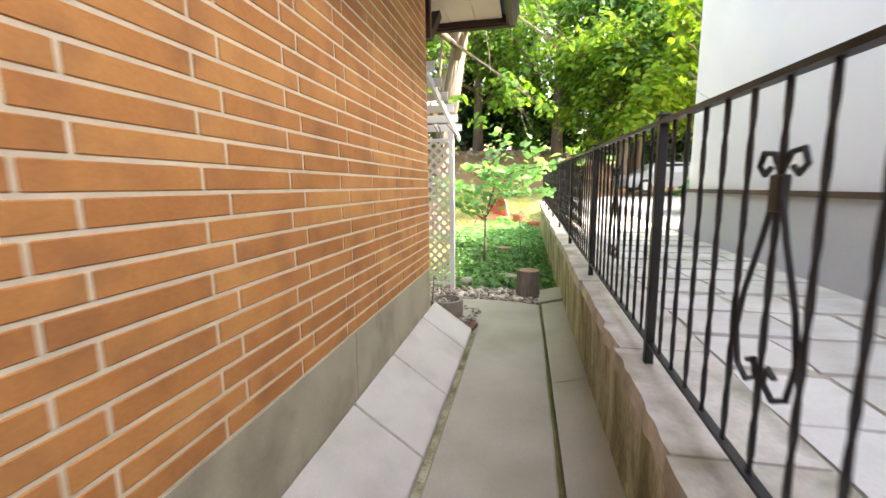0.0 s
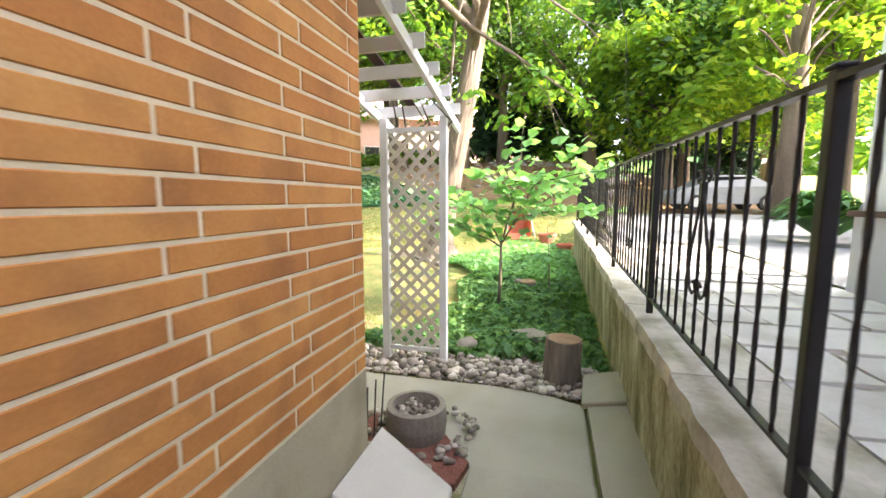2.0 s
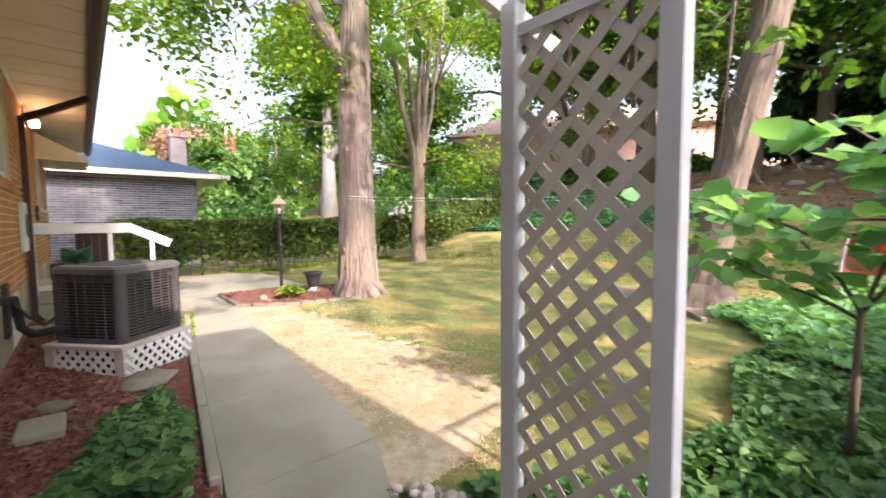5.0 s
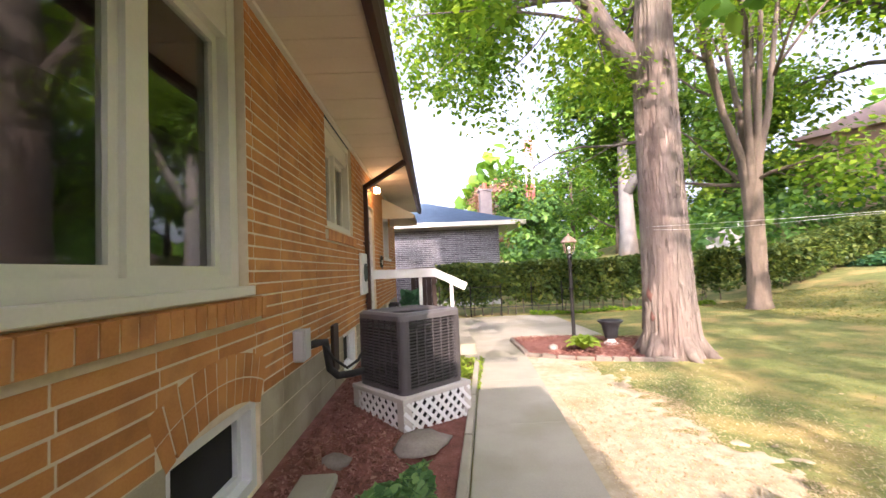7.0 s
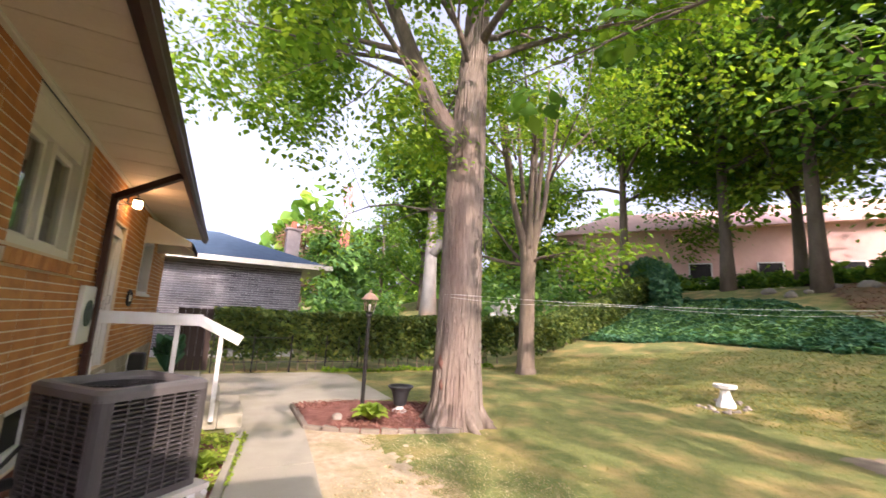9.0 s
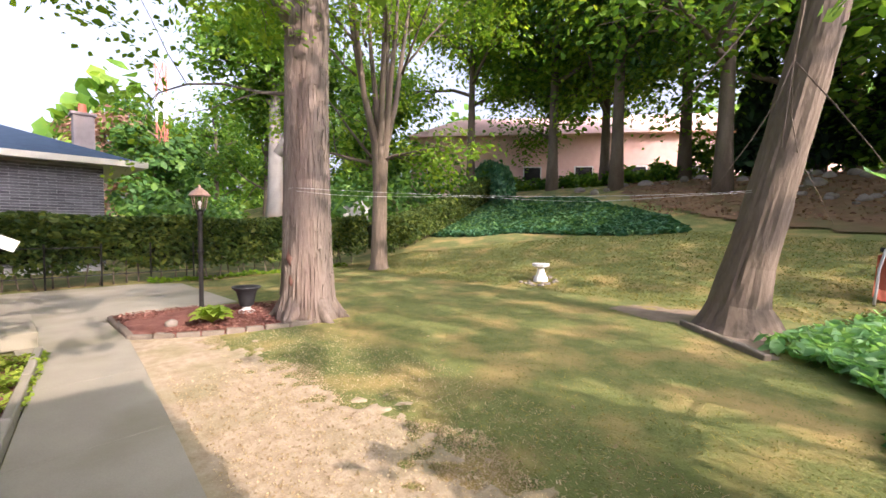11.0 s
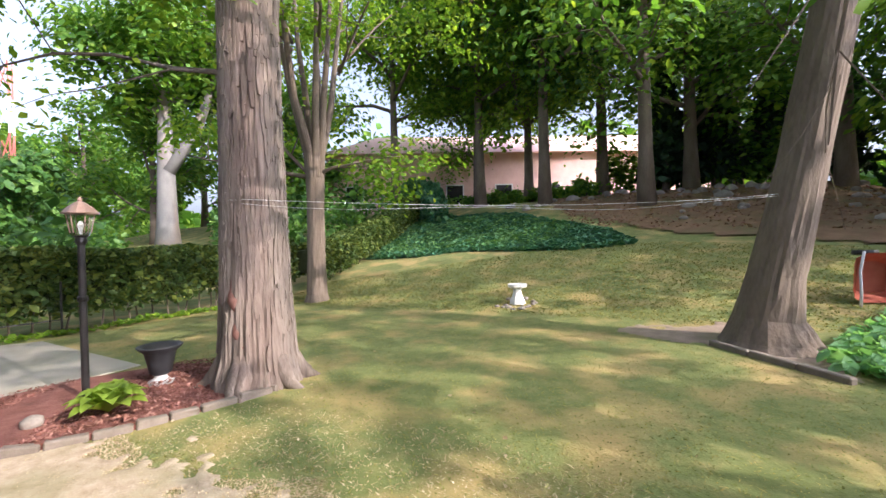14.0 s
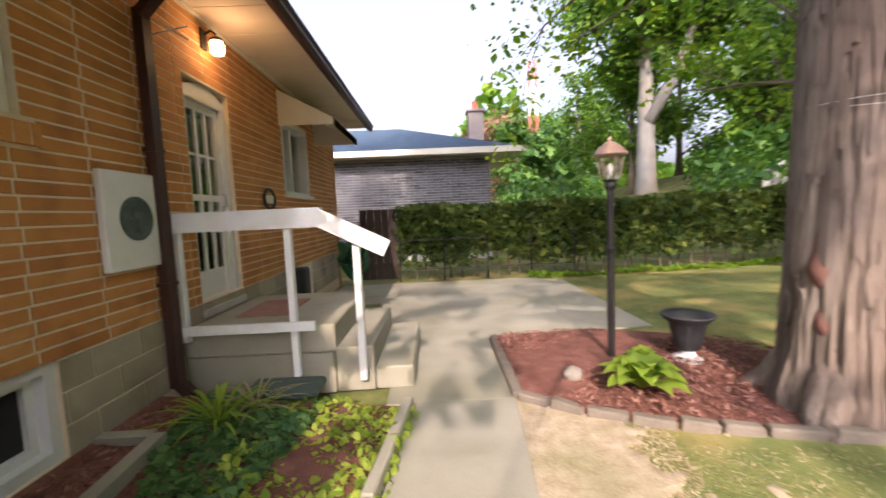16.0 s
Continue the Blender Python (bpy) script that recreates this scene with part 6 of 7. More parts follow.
lattice(arbor, lat_w, 0.14, 2.30, 0.145, 0.040, -0.006, LATTICE)
for x in (-1.80, -1.08):
    part("rafter", beam(bm_new(), (x - A0[0], 0.40, 2.375), (x - A0[0], -2.02, 2.375 + 2.42 * 0.20), 0.036, 0.085), WHITE, arbor)
for k in range(6):
    y = 0.02 - k * 0.37
    z = 2.455 + 0.20 * (0.40 - y) - 0.045
    part("cross_slat", cbox(-0.46, 0.46, y - 0.012, y + 0.012, z - 0.035, z + 0.065, 0.003), WHITE, arbor)
part("centre_board", beam(bm_new(), (-0.03, 0.05, 2.56), (-0.03, -2.0, 2.97), 0.085, 0.02), BROWN, arbor, "dark brown board along the top")
vine = bm_new()
rv = np.random.default_rng(9)
for k in range(5):
    pts = [(float(-0.25 + 0.11 * k + rv.normal() * 0.05), float(0.02 + rv.normal() * 0.03), 1.95), (float(-0.2 + 0.1 * k + rv.normal() * 0.07), 0.03, 2.2), (float(-0.22 + 0.12 * k + rv.normal() * 0.08), 0.0, 2.38), (float(-0.1 + 0.08 * k), -0.3, 2.58)]
    tube(vine, pts, [0.010, 0.014, 0.012, 0.006], 6)
part("vine", vine, BARK_G, arbor, "bare brown vine stems")

# air conditioner
ac = thing("air_conditioner", (-6.34, 5.13, 0.30), "grey louvred air conditioner on a lattice-skirted stand", "air conditioner")
ac.rotation_euler = (0, 0, radians(41))
S, H = 0.40, 0.78
bm = cbox(-S + 0.03, S - 0.03, -S + 0.03, S - 0.03, 0.02, H - 0.17)
part("coil", bm, DARK, ac, "dark coil behind the louvres")


def rounded(bm, s, r, z0, z1, n=5):
    pts = []
    for cx, cy, a0 in ((s - r, s - r, 0), (-s + r, s - r, 90), (-s + r, -s + r, 180), (s - r, -s + r, 270)):
        for k in range(n + 1):
            a = radians(a0 + 90 * k / n)
            pts.append((cx + r * math.cos(a), cy + r * math.sin(a)))
    lo = [bm.verts.new((x, y, z0)) for x, y in pts]
    hi = [bm.verts.new((x, y, z1)) for x, y in pts]
    bm.faces.new(lo[::-1])
    bm.faces.new(hi)
    for k in range(len(pts)):
        bm.faces.new((lo[k], lo[(k + 1) % len(pts)], hi[(k + 1) % len(pts)], hi[k]))
    return bm


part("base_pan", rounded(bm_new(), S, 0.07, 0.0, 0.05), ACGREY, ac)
bm = bm_new()
ring = []
for s, r, z in ((S + 0.006, 0.075, H - 0.075), (S + 0.006, 0.075, H - 0.025), (S - 0.02, 0.075, H), (S - 0.06, 0.11, H + 0.004), (S - 0.075, 0.20, H - 0.03), (S - 0.08, 0.22, H - 0.18)):
    pts = []
    for cx, cy, a0 in ((s - r, s - r, 0), (-s + r, s - r, 90), (-s + r, -s + r, 180), (s - r, -s + r, 270)):
        for k in range(6):
            a = radians(a0 + 90 * k / 5)
            pts.append(bm.verts.new((cx + r * math.cos(a), cy + r * math.sin(a), z)))
    ring.append(pts)
for a, b in zip(ring, ring[1:]):
    for k in range(24):
        bm.faces.new((a[k], a[(k + 1) % 24], b[(k + 1) % 24], b[k]))
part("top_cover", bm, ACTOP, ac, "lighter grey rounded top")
for k in range(9):
    r = 0.03 + 0.034 * k
    part("grille_ring", tube(bm_new(), [(r * math.cos(a * 0.2618), r * math.sin(a * 0.2618), H - 0.05) for a in range(25)], 0.004, 5), RUBBER, ac)
for k in range(4):
    a = k * math.pi / 4
    part("grille_spoke", tube(bm_new(), [(-0.31 * math.cos(a), -0.31 * math.sin(a), H - 0.055), (0.31 * math.cos(a), 0.31 * math.sin(a), H - 0.055)], 0.005, 5), RUBBER, ac)
slat = rounded(bm_new(), S - 0.002, 0.07, 0, 0.010)
slat_me = mesh_of(slat, "louvre")
slat_me.materials.append(ACGREY)
for k in range(20):
    ob = part("louvre", slat_me, None, ac)
    ob.location = (0, 0, 0.072 + k * 0.0318)
for side in range(4):
    for k in range(7):
        u = -S + 0.08 + k * (2 * S - 0.16) / 6
        a = side * math.pi / 2
        c, s_ = math.cos(a), math.sin(a)
        bm = bm_new()
        pts = [(S - 0.012, u - 0.005), (S + 0.001, u - 0.005), (S + 0.001, u + 0.005), (S - 0.012, u + 0.005)]
        lo = [bm.verts.new((c * x - s_ * y, s_ * x + c * y, 0.045)) for x, y in pts]
        hi = [bm.verts.new((c * x - s_ * y, s_ * x + c * y, H - 0.07)) for x, y in pts]
        for q in range(4):
            bm.faces.new((lo[q], lo[(q + 1) % 4], hi[(q + 1) % 4], hi[q]))
        part("grille_bar", bm, ACGREY, ac)
for cx, cy in ((1, 1), (-1, 1), (-1, -1), (1, -1)):
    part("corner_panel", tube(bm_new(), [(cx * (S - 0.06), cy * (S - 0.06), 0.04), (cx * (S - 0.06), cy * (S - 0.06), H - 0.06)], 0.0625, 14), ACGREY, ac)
stand = thing("ac_stand", (-6.34, 5.13, 0.0), "white lattice-skirted stand under the air conditioner", "stand")
stand.rotation_euler = (0, 0, radians(41))
part("platform", cbox(-0.46, 0.46, -0.46, 0.46, 0.25, 0.298, 0.006), CONC_L, stand)
for i, (x, y) in enumerate(((-0.4, -0.4), (0.4, -0.4), (0.4, 0.4), (-0.4, 0.4))):
    part("leg", cbox(x - 0.05, x + 0.05, y - 0.05, y + 0.05, -0.1, 0.25), CONC_L, stand)
# Dark block set behind the laths in place of shade under the stand.
part("skirt_back", cbox(-0.40, 0.40, -0.40, 0.40, -0.05, 0.24), DARK, stand, "dark block standing in for the shaded gap behind the lattice")
lattice(stand, 0.44, -0.06, 0.25, 0.115, 0.036, -0.445, WHITE)
lattice(stand, 0.44, -0.06, 0.25, 0.115, 0.036, 0.445, WHITE, "y")
dbox = thing("disconnect_box", (-5.42, 4.2, 0.76), "grey electrical disconnect box on the brick wall", "electrical box")
part("box_body", cbox(-0.075, 0.075, 0.0, 0.10, 0.0, 0.27, 0.012), STEELG, dbox)
part("lid", cbox(-0.08, 0.08, 0.10, 0.112, 0.02, 0.275, 0.005), STEELG, dbox)
hose = thing("refrigerant_line", (-5.42, 4.2, 0.0), "black insulated line running from wall to air conditioner", "pipe")
part("sleeve", tube(bm_new(), [(-0.08, 0.05, 0.86), (-0.22, 0.12, 0.87), (-0.33, 0.17, 0.86), (-0.36, 0.18, 0.74), (-0.36, 0.20, 0.60), (-0.42, 0.26, 0.52), (-0.55, 0.36, 0.50), (-0.66, 0.46, 0.50)], 0.036, 10), RUBBER, hose, smooth=True)
part("cable", tube(bm_new(), [(-0.30, 0.16, 0.85), (-0.34, 0.24, 0.70), (-0.46, 0.34, 0.58), (-0.60, 0.42, 0.62), (-0.66, 0.48, 0.72)], 0.014, 8), RUBBER, hose, smooth=True)
cond = thing("conduit_board", (-6.75, 4.2, 0.35), "dark board on the wall behind the air conditioner", "board")
part("board", cbox(-0.12, 0.12, 0.0, 0.04, 0.0, 0.55, 0.005), DARKWOOD, cond)

# wall plaque, round ornament, lamp, bracket
pq = thing("wall_plaque", (-8.90, 4.2, 1.13), "white square panel with a round green bronze relief", "plaque")
part("panel", cbox(-0.275, 0.275, 0.003, 0.055, 0.0, 0.69, 0.008), WHITE, pq)
bm = bm_new()
rings = []
for r, y in ((0.158, 0.055), (0.158, 0.07), (0.142, 0.072), (0.136, 0.063), (0.09, 0.064), (0.04, 0.066), (0.005, 0.068)):
    rings.append([bm.verts.new((-0.01 + r * math.cos(k * 0.19635), y + (0.006 * noise.noise((r * 40, k, 0)) if r < 0.13 else 0), 0.36 + r * math.sin(k * 0.19635))) for k in range(32)])
for a, b in zip(rings, rings[1:]):
    for k in range(32):
        bm.faces.new((a[(k + 1) % 32], a[k], b[k], b[(k + 1) % 32]))
med = part("medallion", bm, GREENM, pq, "round green bronze tree relief")
bm = bm_new()
tube(bm, [(-0.01, 0.068, 0.255), (-0.005, 0.072, 0.32), (-0.012, 0.070, 0.37)], [0.012, 0.009, 0.006], 6)
for k in range(11):
    a = radians(20 + 14 * k)
    tube(bm, [(-0.01, 0.07, 0.34 + 0.002 * k), (-0.01 + 0.05 * math.cos(a), 0.074, 0.37 + 0.045 * math.sin(a)), (-0.01 + 0.105 * math.cos(a + 0.15), 0.071, 0.375 + 0.085 * math.sin(a + 0.1))], [0.006, 0.006, 0.003], 5)
part("tree_relief", bm, GREENM, med)
orn = thing("round_ornament", (-11.45, 4.2, 1.72), "dark ring ornament with a small pale figure plate", "wall ornament")
part("ring", tube(bm_new(), [(0.17 * math.cos(a * 0.2618), 0.03, 0.13 * math.sin(a * 0.2618)) for a in range(25)], 0.02, 8), URN, orn)
part("plate", cbox(-0.10, 0.16, 0.02, 0.045, -0.06, 0.05, 0.01), CREAM, orn)
wl = thing("wall_lamp", (-10.15, 4.2, 3.12), "small glowing lantern above the back door", "wall lamp")
part("back_plate", cbox(-0.05, 0.05, 0.0, 0.02, 0.02, 0.22, 0.005), IRON, wl)
part("arm", tube(bm_new(), [(0, 0.01, 0.16), (0, 0.09, 0.20), (0, 0.14, 0.16)], 0.012, 8), IRON, wl)
part("shade", lathe(bm_new(), [(0.02, 0.14), (0.06, 0.12), (0.075, 0.09)], (0, 0.14, 0), 14), IRON, wl)
part("bulb_glass", lathe(bm_new(), [(0.05, -0.03), (0.062, 0.0), (0.062, 0.06), (0.055, 0.09)], (0, 0.14, 0), 16), BULB, wl, "glowing amber glass")
bulb = new("wall_lamp_light", bpy.data.lights.new("wall_lamp_light", "POINT"))
bulb.data.energy, bulb.data.color, bulb.data.shadow_soft_size = 2.5, (1.0, 0.60, 0.26), 0.05
bulb.location = (-10.15, 4.46, 3.12)
wb = thing("wall_bracket", (-9.35, 4.2, 2.95), "white folding wire bracket on the brick wall", "bracket")
part("bar", tube(bm_new(), [(0, 0.01, 0.0), (-0.05, 0.28, 0.08)], 0.007, 6), WHITE, wb)
part("bar", tube(bm_new(), [(0, 0.01, 0.14), (-0.05, 0.28, -0.03)], 0.007, 6), WHITE, wb)
part("bar", tube(bm_new(), [(0, 0.01, -0.02), (0, 0.01, 0.17)], 0.009, 6), WHITE, wb)

# landing, steps, handrail
st = thing("door_steps", (-10.0, 4.2, -0.1), "concrete landing and steps at the back door", "steps")
part("landing", cbox(0.62, -0.95, 0.0, 1.30, 0.38, 0.62, 0.012), CONC, st)
part("lower_block", cbox(0.60, -0.93, 0.0, 1.28, 0.0, 0.375, 0.012), CONC, st)
part("step", cbox(0.58, -0.93, 1.285, 1.62, 0.0, 0.40, 0.012), CONC, st)
part("step", cbox(0.56, -0.93, 1.625, 1.96, 0.0, 0.20, 0.012), CONC, st)
mt = part("door_mat", cbox(-0.55, 0.2, 0.25, 0.75, 0.0, 0.012, 0.003), MAT)
mt.location = (-10.0, 4.2, 0.521)
tagged(mt, "small worn reddish doormat on the landing", "doormat")
hr = thing("handrail", (-9.33, 4.2, 0.0), "white painted wooden handrail beside the steps", "handrail")
part("post", cbox(-0.03, 0.03, 0.02, 0.10, 0.44, 1.37, 0.005), WHITE, hr)
part("post", cbox(-0.03, 0.03, 0.95, 1.01, 0.10, 1.36, 0.005), WHITE, hr)
part("post", cbox(-0.03, 0.03, 1.51, 1.57, 0.04, 1.24, 0.005), WHITE, hr)
part("top_rail", beam(bm_new(), (0.055, 0.0, 1.435), (0.055, 1.26, 1.435), 0.045, 0.14), WHITE, hr)
part("top_rail", beam(bm_new(), (0.058, 1.21, 1.462), (0.058, 1.80, 1.165), 0.045, 0.14), WHITE, hr)
part("top_board", beam(bm_new(), (0.02, 0.0, 1.515), (0.02, 1.27, 1.515), 0.13, 0.02), WHITE, hr)
part("lower_rail", beam(bm_new(), (0.055, 0.08, 0.545), (0.055, 1.17, 0.545), 0.04, 0.075), WHITE, hr)
mb = thing("dark_planter", (-11.75, 4.45, -0.1), "dark upright object standing by the basement window", "planter")
part("body", cbox(-0.12, 0.12, -0.12, 0.12, 0.0, 0.85, 0.03), URN, mb)

# light well at the basement window
lw = thing("window_well", (-7.8, 4.2, 0.0), "weathered concrete curb round the basement window", "window well")
part("curb", beam(bm_new(), (0.85, 0.52, 0.06), (-0.62, 0.40, 0.06), 0.09, 0.14), CONC, lw)
part("curb", beam(bm_new(), (-0.62, 0.02, 0.06), (-0.62, 0.36, 0.06), 0.09, 0.14), CONC, lw)
part("well_floor", cbox(-0.58, 0.8, 0.0, 0.42, -0.1, 0.02), DARK, lw)
cover = thing("splash_block", (-4.6, 4.55, 0.04), "grey concrete splash block against the plinth", "splash block")
part("block", cbox(-0.18, 0.18, -0.12, 0.14, 0, 0.07, 0.015), CONC, cover)
mesh_tray = thing("green_tray", (-9.35, 5.2, 0.0), "dark green tray lying by the steps", "tray")
part("tray", cbox(-0.05, 0.28, -0.4, 0.2, 0.0, 0.07, 0.02), GREENM, mesh_tray)

# lamp post, urn, birdbath
lp = thing("lamp_post", (-9.86, 8.12, -0.08), "black garden lamp post with a copper-capped lantern", "lamp post")
part("post", tube(bm_new(), [(0, 0, 0), (0, 0, 0.02), (0, 0, 1.72)], [0.045, 0.036, 0.034], 14), IRON, lp)
part("collar", lathe(bm_new(), [(0.036, 1.05), (0.05, 1.07), (0.05, 1.10), (0.036, 1.12)], (0, 0, 0), 14), IRON, lp)
part("collar", lathe(bm_new(), [(0.036, 1.66), (0.055, 1.70), (0.05, 1.74), (0.07, 1.76)], (0, 0, 0), 14), IRON, lp)
lan = part("lantern", lathe(bm_new(), [(0.070, 1.76), (0.085, 1.80), (0.12, 2.0), (0.115, 2.0), (0.08, 1.80), (0.065, 1.765)], (0, 0, 0), 6), LANTERN, lp, "clear tapered lantern glass")
lan.visible_shadow = False
for k in range(6):
    a = k * math.pi / 3
    part("lantern_rib", tube(bm_new(), [(0.088 * math.cos(a), 0.088 * math.sin(a), 1.79), (0.123 * math.cos(a), 0.123 * math.sin(a), 2.0)], 0.006, 5), COPPER, lp)
part("bulb", lathe(bm_new(), [(0.015, 1.78), (0.02, 1.84), (0.032, 1.88), (0.012, 1.92)], (0, 0, 0), 12), WHITE, lp)
part("cap", lathe(bm_new(), [(0.16, 1.995), (0.165, 2.005), (0.11, 2.07), (0.045, 2.12), (0.02, 2.13), (0.022, 2.15), (0.006, 2.18)], (0, 0, 0), 12), COPPER, lp, "copper-coloured lantern cap")
ur = thing("garden_urn", (-9.67, 8.77, -0.07), "black pedestal urn planter standing on a paver", "urn")
part("bowl", lathe(bm_new(), [(0.07, 0.10), (0.115, 0.13), (0.135, 0.24), (0.165, 0.37), (0.225, 0.425), (0.24, 0.445), (0.23, 0.455), (0.19, 0.44), (0.155, 0.34), (0.02, 0.30)], (0, 0, 0), 28), URN, ur, smooth=True)
part("foot", lathe(bm_new(), [(0.135, 0.0), (0.135, 0.03), (0.09, 0.05), (0.06, 0.08), (0.075, 0.105)], (0, 0, 0), 24), STEELG, ur, "grey stone foot", smooth=True)
bb = thing("birdbath", (-7.48, 15.15, ground_z(-7.48, 15.15)), "small white stone birdbath on the lawn", "birdbath")
part("pedestal", lathe(bm_new(), [(0.19, 0.0), (0.18, 0.07), (0.13, 0.16), (0.095, 0.27), (0.09, 0.34), (0.12, 0.37)], (0, 0, 0), 8), BIRD, bb)
part("basin", lathe(bm_new(), [(0.15, 0.36), (0.22, 0.39), (0.225, 0.45), (0.19, 0.45), (0.10, 0.41)], (0, 0, 0), 8), BIRD, bb)

wire = thing("clothes_line", (-8.5, 9.1, 2.05), "thin pale clothes line strung between the trees", "clothes line")
bm = bm_new()
pts = [(0, 0, 0), *[(5.4 * k / 12, 4.35 * k / 12, -0.10 * math.sin(math.pi * k / 12)) for k in range(1, 12)], (5.5, 4.3, 0.02)]
part("line", tube(bm, pts, 0.0022, 5), WHITE, wire)
part("line", tube(bm_new(), [(x, y - 0.02, z - 0.05 - 0.03 * math.sin(k)) for k, (x, y, z) in enumerate(pts)], 0.0018, 5), WHITE, wire)
part("loop", tube(bm_new(), [(-0.22 + 0.36 * math.cos(a * 0.2618), 0.3 + 0.36 * math.sin(a * 0.2618), 0.0) for a in range(25)], 0.0025, 5), WHITE, wire)

# flower pots at the end of the wall and a parked car beyond the drive
for i, (x, y, s) in enumerate(((0.25, 14.6, 0.24), (-0.25, 15.6, 0.30))):
    pt = thing("flower_pot", (x, y, ground_z(x, y)), "red clay flower pot at the end of the wall", "flower pot", "red pots")
    part("pot", lathe(bm_new(), [(s * 0.6, 0.0), (s * 0.9, s * 1.1), (s, s * 1.1), (s, s * 1.35), (s * 0.85, s * 1.35), (s * 0.8, s * 1.1)], (0, 0, 0), 20), TERRA, pt)
car = thing("parked_car", (6.6, 21.8, 1.16), "pale silver car parked at the end of the drive", "car")
car.rotation_euler = (0, 0, radians(8))
bm = bm_new()
side = [(-2.1, 0.25), (-2.15, 0.62), (-1.9, 0.85), (-1.35, 0.95), (-0.75, 1.38), (0.75, 1.40), (1.45, 0.98), (2.05, 0.85), (2.12, 0.5), (2.1, 0.25)]
la = [bm.verts.new((x, -0.82 if z < 1 else -0.66, z)) for x, z in side]
lb = [bm.verts.new((x, 0.82 if z < 1 else 0.66, z)) for x, z in side]
bm.faces.new(la)
bm.faces.new(lb[::-1])
for k in range(len(side)):
    bm.faces.new((la[k], lb[k], lb[(k + 1) % len(side)], la[(k + 1) % len(side)]))
bmesh.ops.recalc_face_normals(bm, faces=bm.faces)
bmesh.ops.bevel(bm, geom=list(bm.edges), offset=0.05, segments=2, affect="EDGES")
body = part("body", bm, CARPAINT, car)
for s in (-1, 1):
    bm = bm_new()
    vs = [bm.verts.new(p) for p in ((-1.15, s * 0.80, 0.98), (1.25, s * 0.80, 0.98), (0.72, s * 0.70, 1.32), (-0.72, s * 0.70, 1.32))]
    bm.faces.new(vs if s < 0 else vs[::-1])
    bmesh.ops.solidify(bm, geom=bm.faces[:], thickness=0.01)
    part("window", bm, DARK, car)
    for x in (-1.3, 1.3):
        w = part("wheel", tube(bm_new(), [(x, s * 0.86, 0.31), (x, s * 0.66, 0.31)], 0.31, 20), RUBBER, car)
        part("rim", tube(bm_new(), [(x, s * 0.875, 0.31), (x, s * 0.86, 0.31)], 0.19, 16), STEELG, w)

# ---- planting ----
rb = thing("redbud_sapling", (-0.86, 8.5, -0.04), "young redbud sapling with tiers of heart-shaped leaves", "sapling")
rng = np.random.default_rng(61)
part("trunk", tube(bm_new(), [(0, 0, 0), (0.01, 0, 0.5), (0.02, -0.02, 0.98)], [0.028, 0.024, 0.022], 8), BARK_G, rb, smooth=True)
tips = []
arms = [((0.02, -0.02, 0.95), (0.55, -0.1, 0.75), 2.1), ((0.02, -0.02, 0.95), (-0.45, 0.1, 0.9), 1.3), ((0.02, -0.02, 0.95), (0.25, -0.25, 1.0), 1.9), ((0.02, -0.02, 0.9), (-0.9, -0.35, 0.55), 1.25),
        ((0.35, -0.1, 1.35), (0.95, -0.2, 0.3), 1.3), ((0.45, -0.1, 1.5), (0.75, 0.6, 0.35), 1.4), ((0.2, -0.2, 1.5), (0.1, -0.9, 0.45), 1.2), ((0.3, -0.3, 1.8), (0.85, -0.4, 0.25), 1.5), ((-0.2, 0, 1.4), (-0.5, -0.3, 0.35), 0.9)]
for p, d, ln in arms:
    pts, rad = limb(rng, p, d, ln, 0.014, 6, 0.05, 0.22)
    part("branch", tube(bm_new(), pts, [max(r, 0.004) for r in rad], 6), BARK_G, rb, smooth=True)
    tips += [tuple(a.lerp(b, f)) for a, b in zip(pts[1:], pts[2:]) for f in (0, 0.33, 0.66)]
tips = np.array(tips)
c = np.repeat(tips, 4, axis=0) + rng.normal(size=(len(tips) * 4, 3)) * np.array([0.19, 0.19, 0.04])
part("leaves", leaves("leaves", c, 0.145, G_REDBUD, 0.72, 0.22, 62, 1.1, 0.30), None, rb)
sp2 = thing("thin_sapling", (-0.12, 9.6, -0.1), "thin bare-stemmed sapling in the ground cover", "sapling")
part("trunk", tube(bm_new(), [(0, 0, 0), (-0.02, 0.02, 0.6), (-0.06, 0.02, 1.2)], [0.012, 0.01, 0.006], 6), BARK_G, sp2)
part("leaves", leaves("leaves", np.array([(-0.04, 0.02, 0.5)] * 40) + rng.normal(size=(40, 3)) * np.array([0.16, 0.16, 0.28]), 0.08, G_REDBUD, 0.5, 0.3, 63, 1.2), None, sp2)


def cover_patch(name, poly, n, size, material, seed, label, low=0.02, high=0.16, group="", z_at=None, category="ground cover"):
    rng = np.random.default_rng(seed)
    p = scatter(poly, n, rng)
    zf = z_at or ground_z
    z = np.array([zf(x, y) for x, y in p])
    bumpy = np.array([0.5 + 0.5 * noise.noise((x * 1.7, y * 1.7, seed)) for x, y in p])
    h = low + (high - low) * bumpy * rng.uniform(0.25, 1.0, len(p))
    c = np.stack([p[:, 0], p[:, 1], z + h], axis=1)
    ob = new(name, leaves(name, c, size, material, 0.55, 0.35, seed))
    return tagged(ob, label, category, group, "stuff")


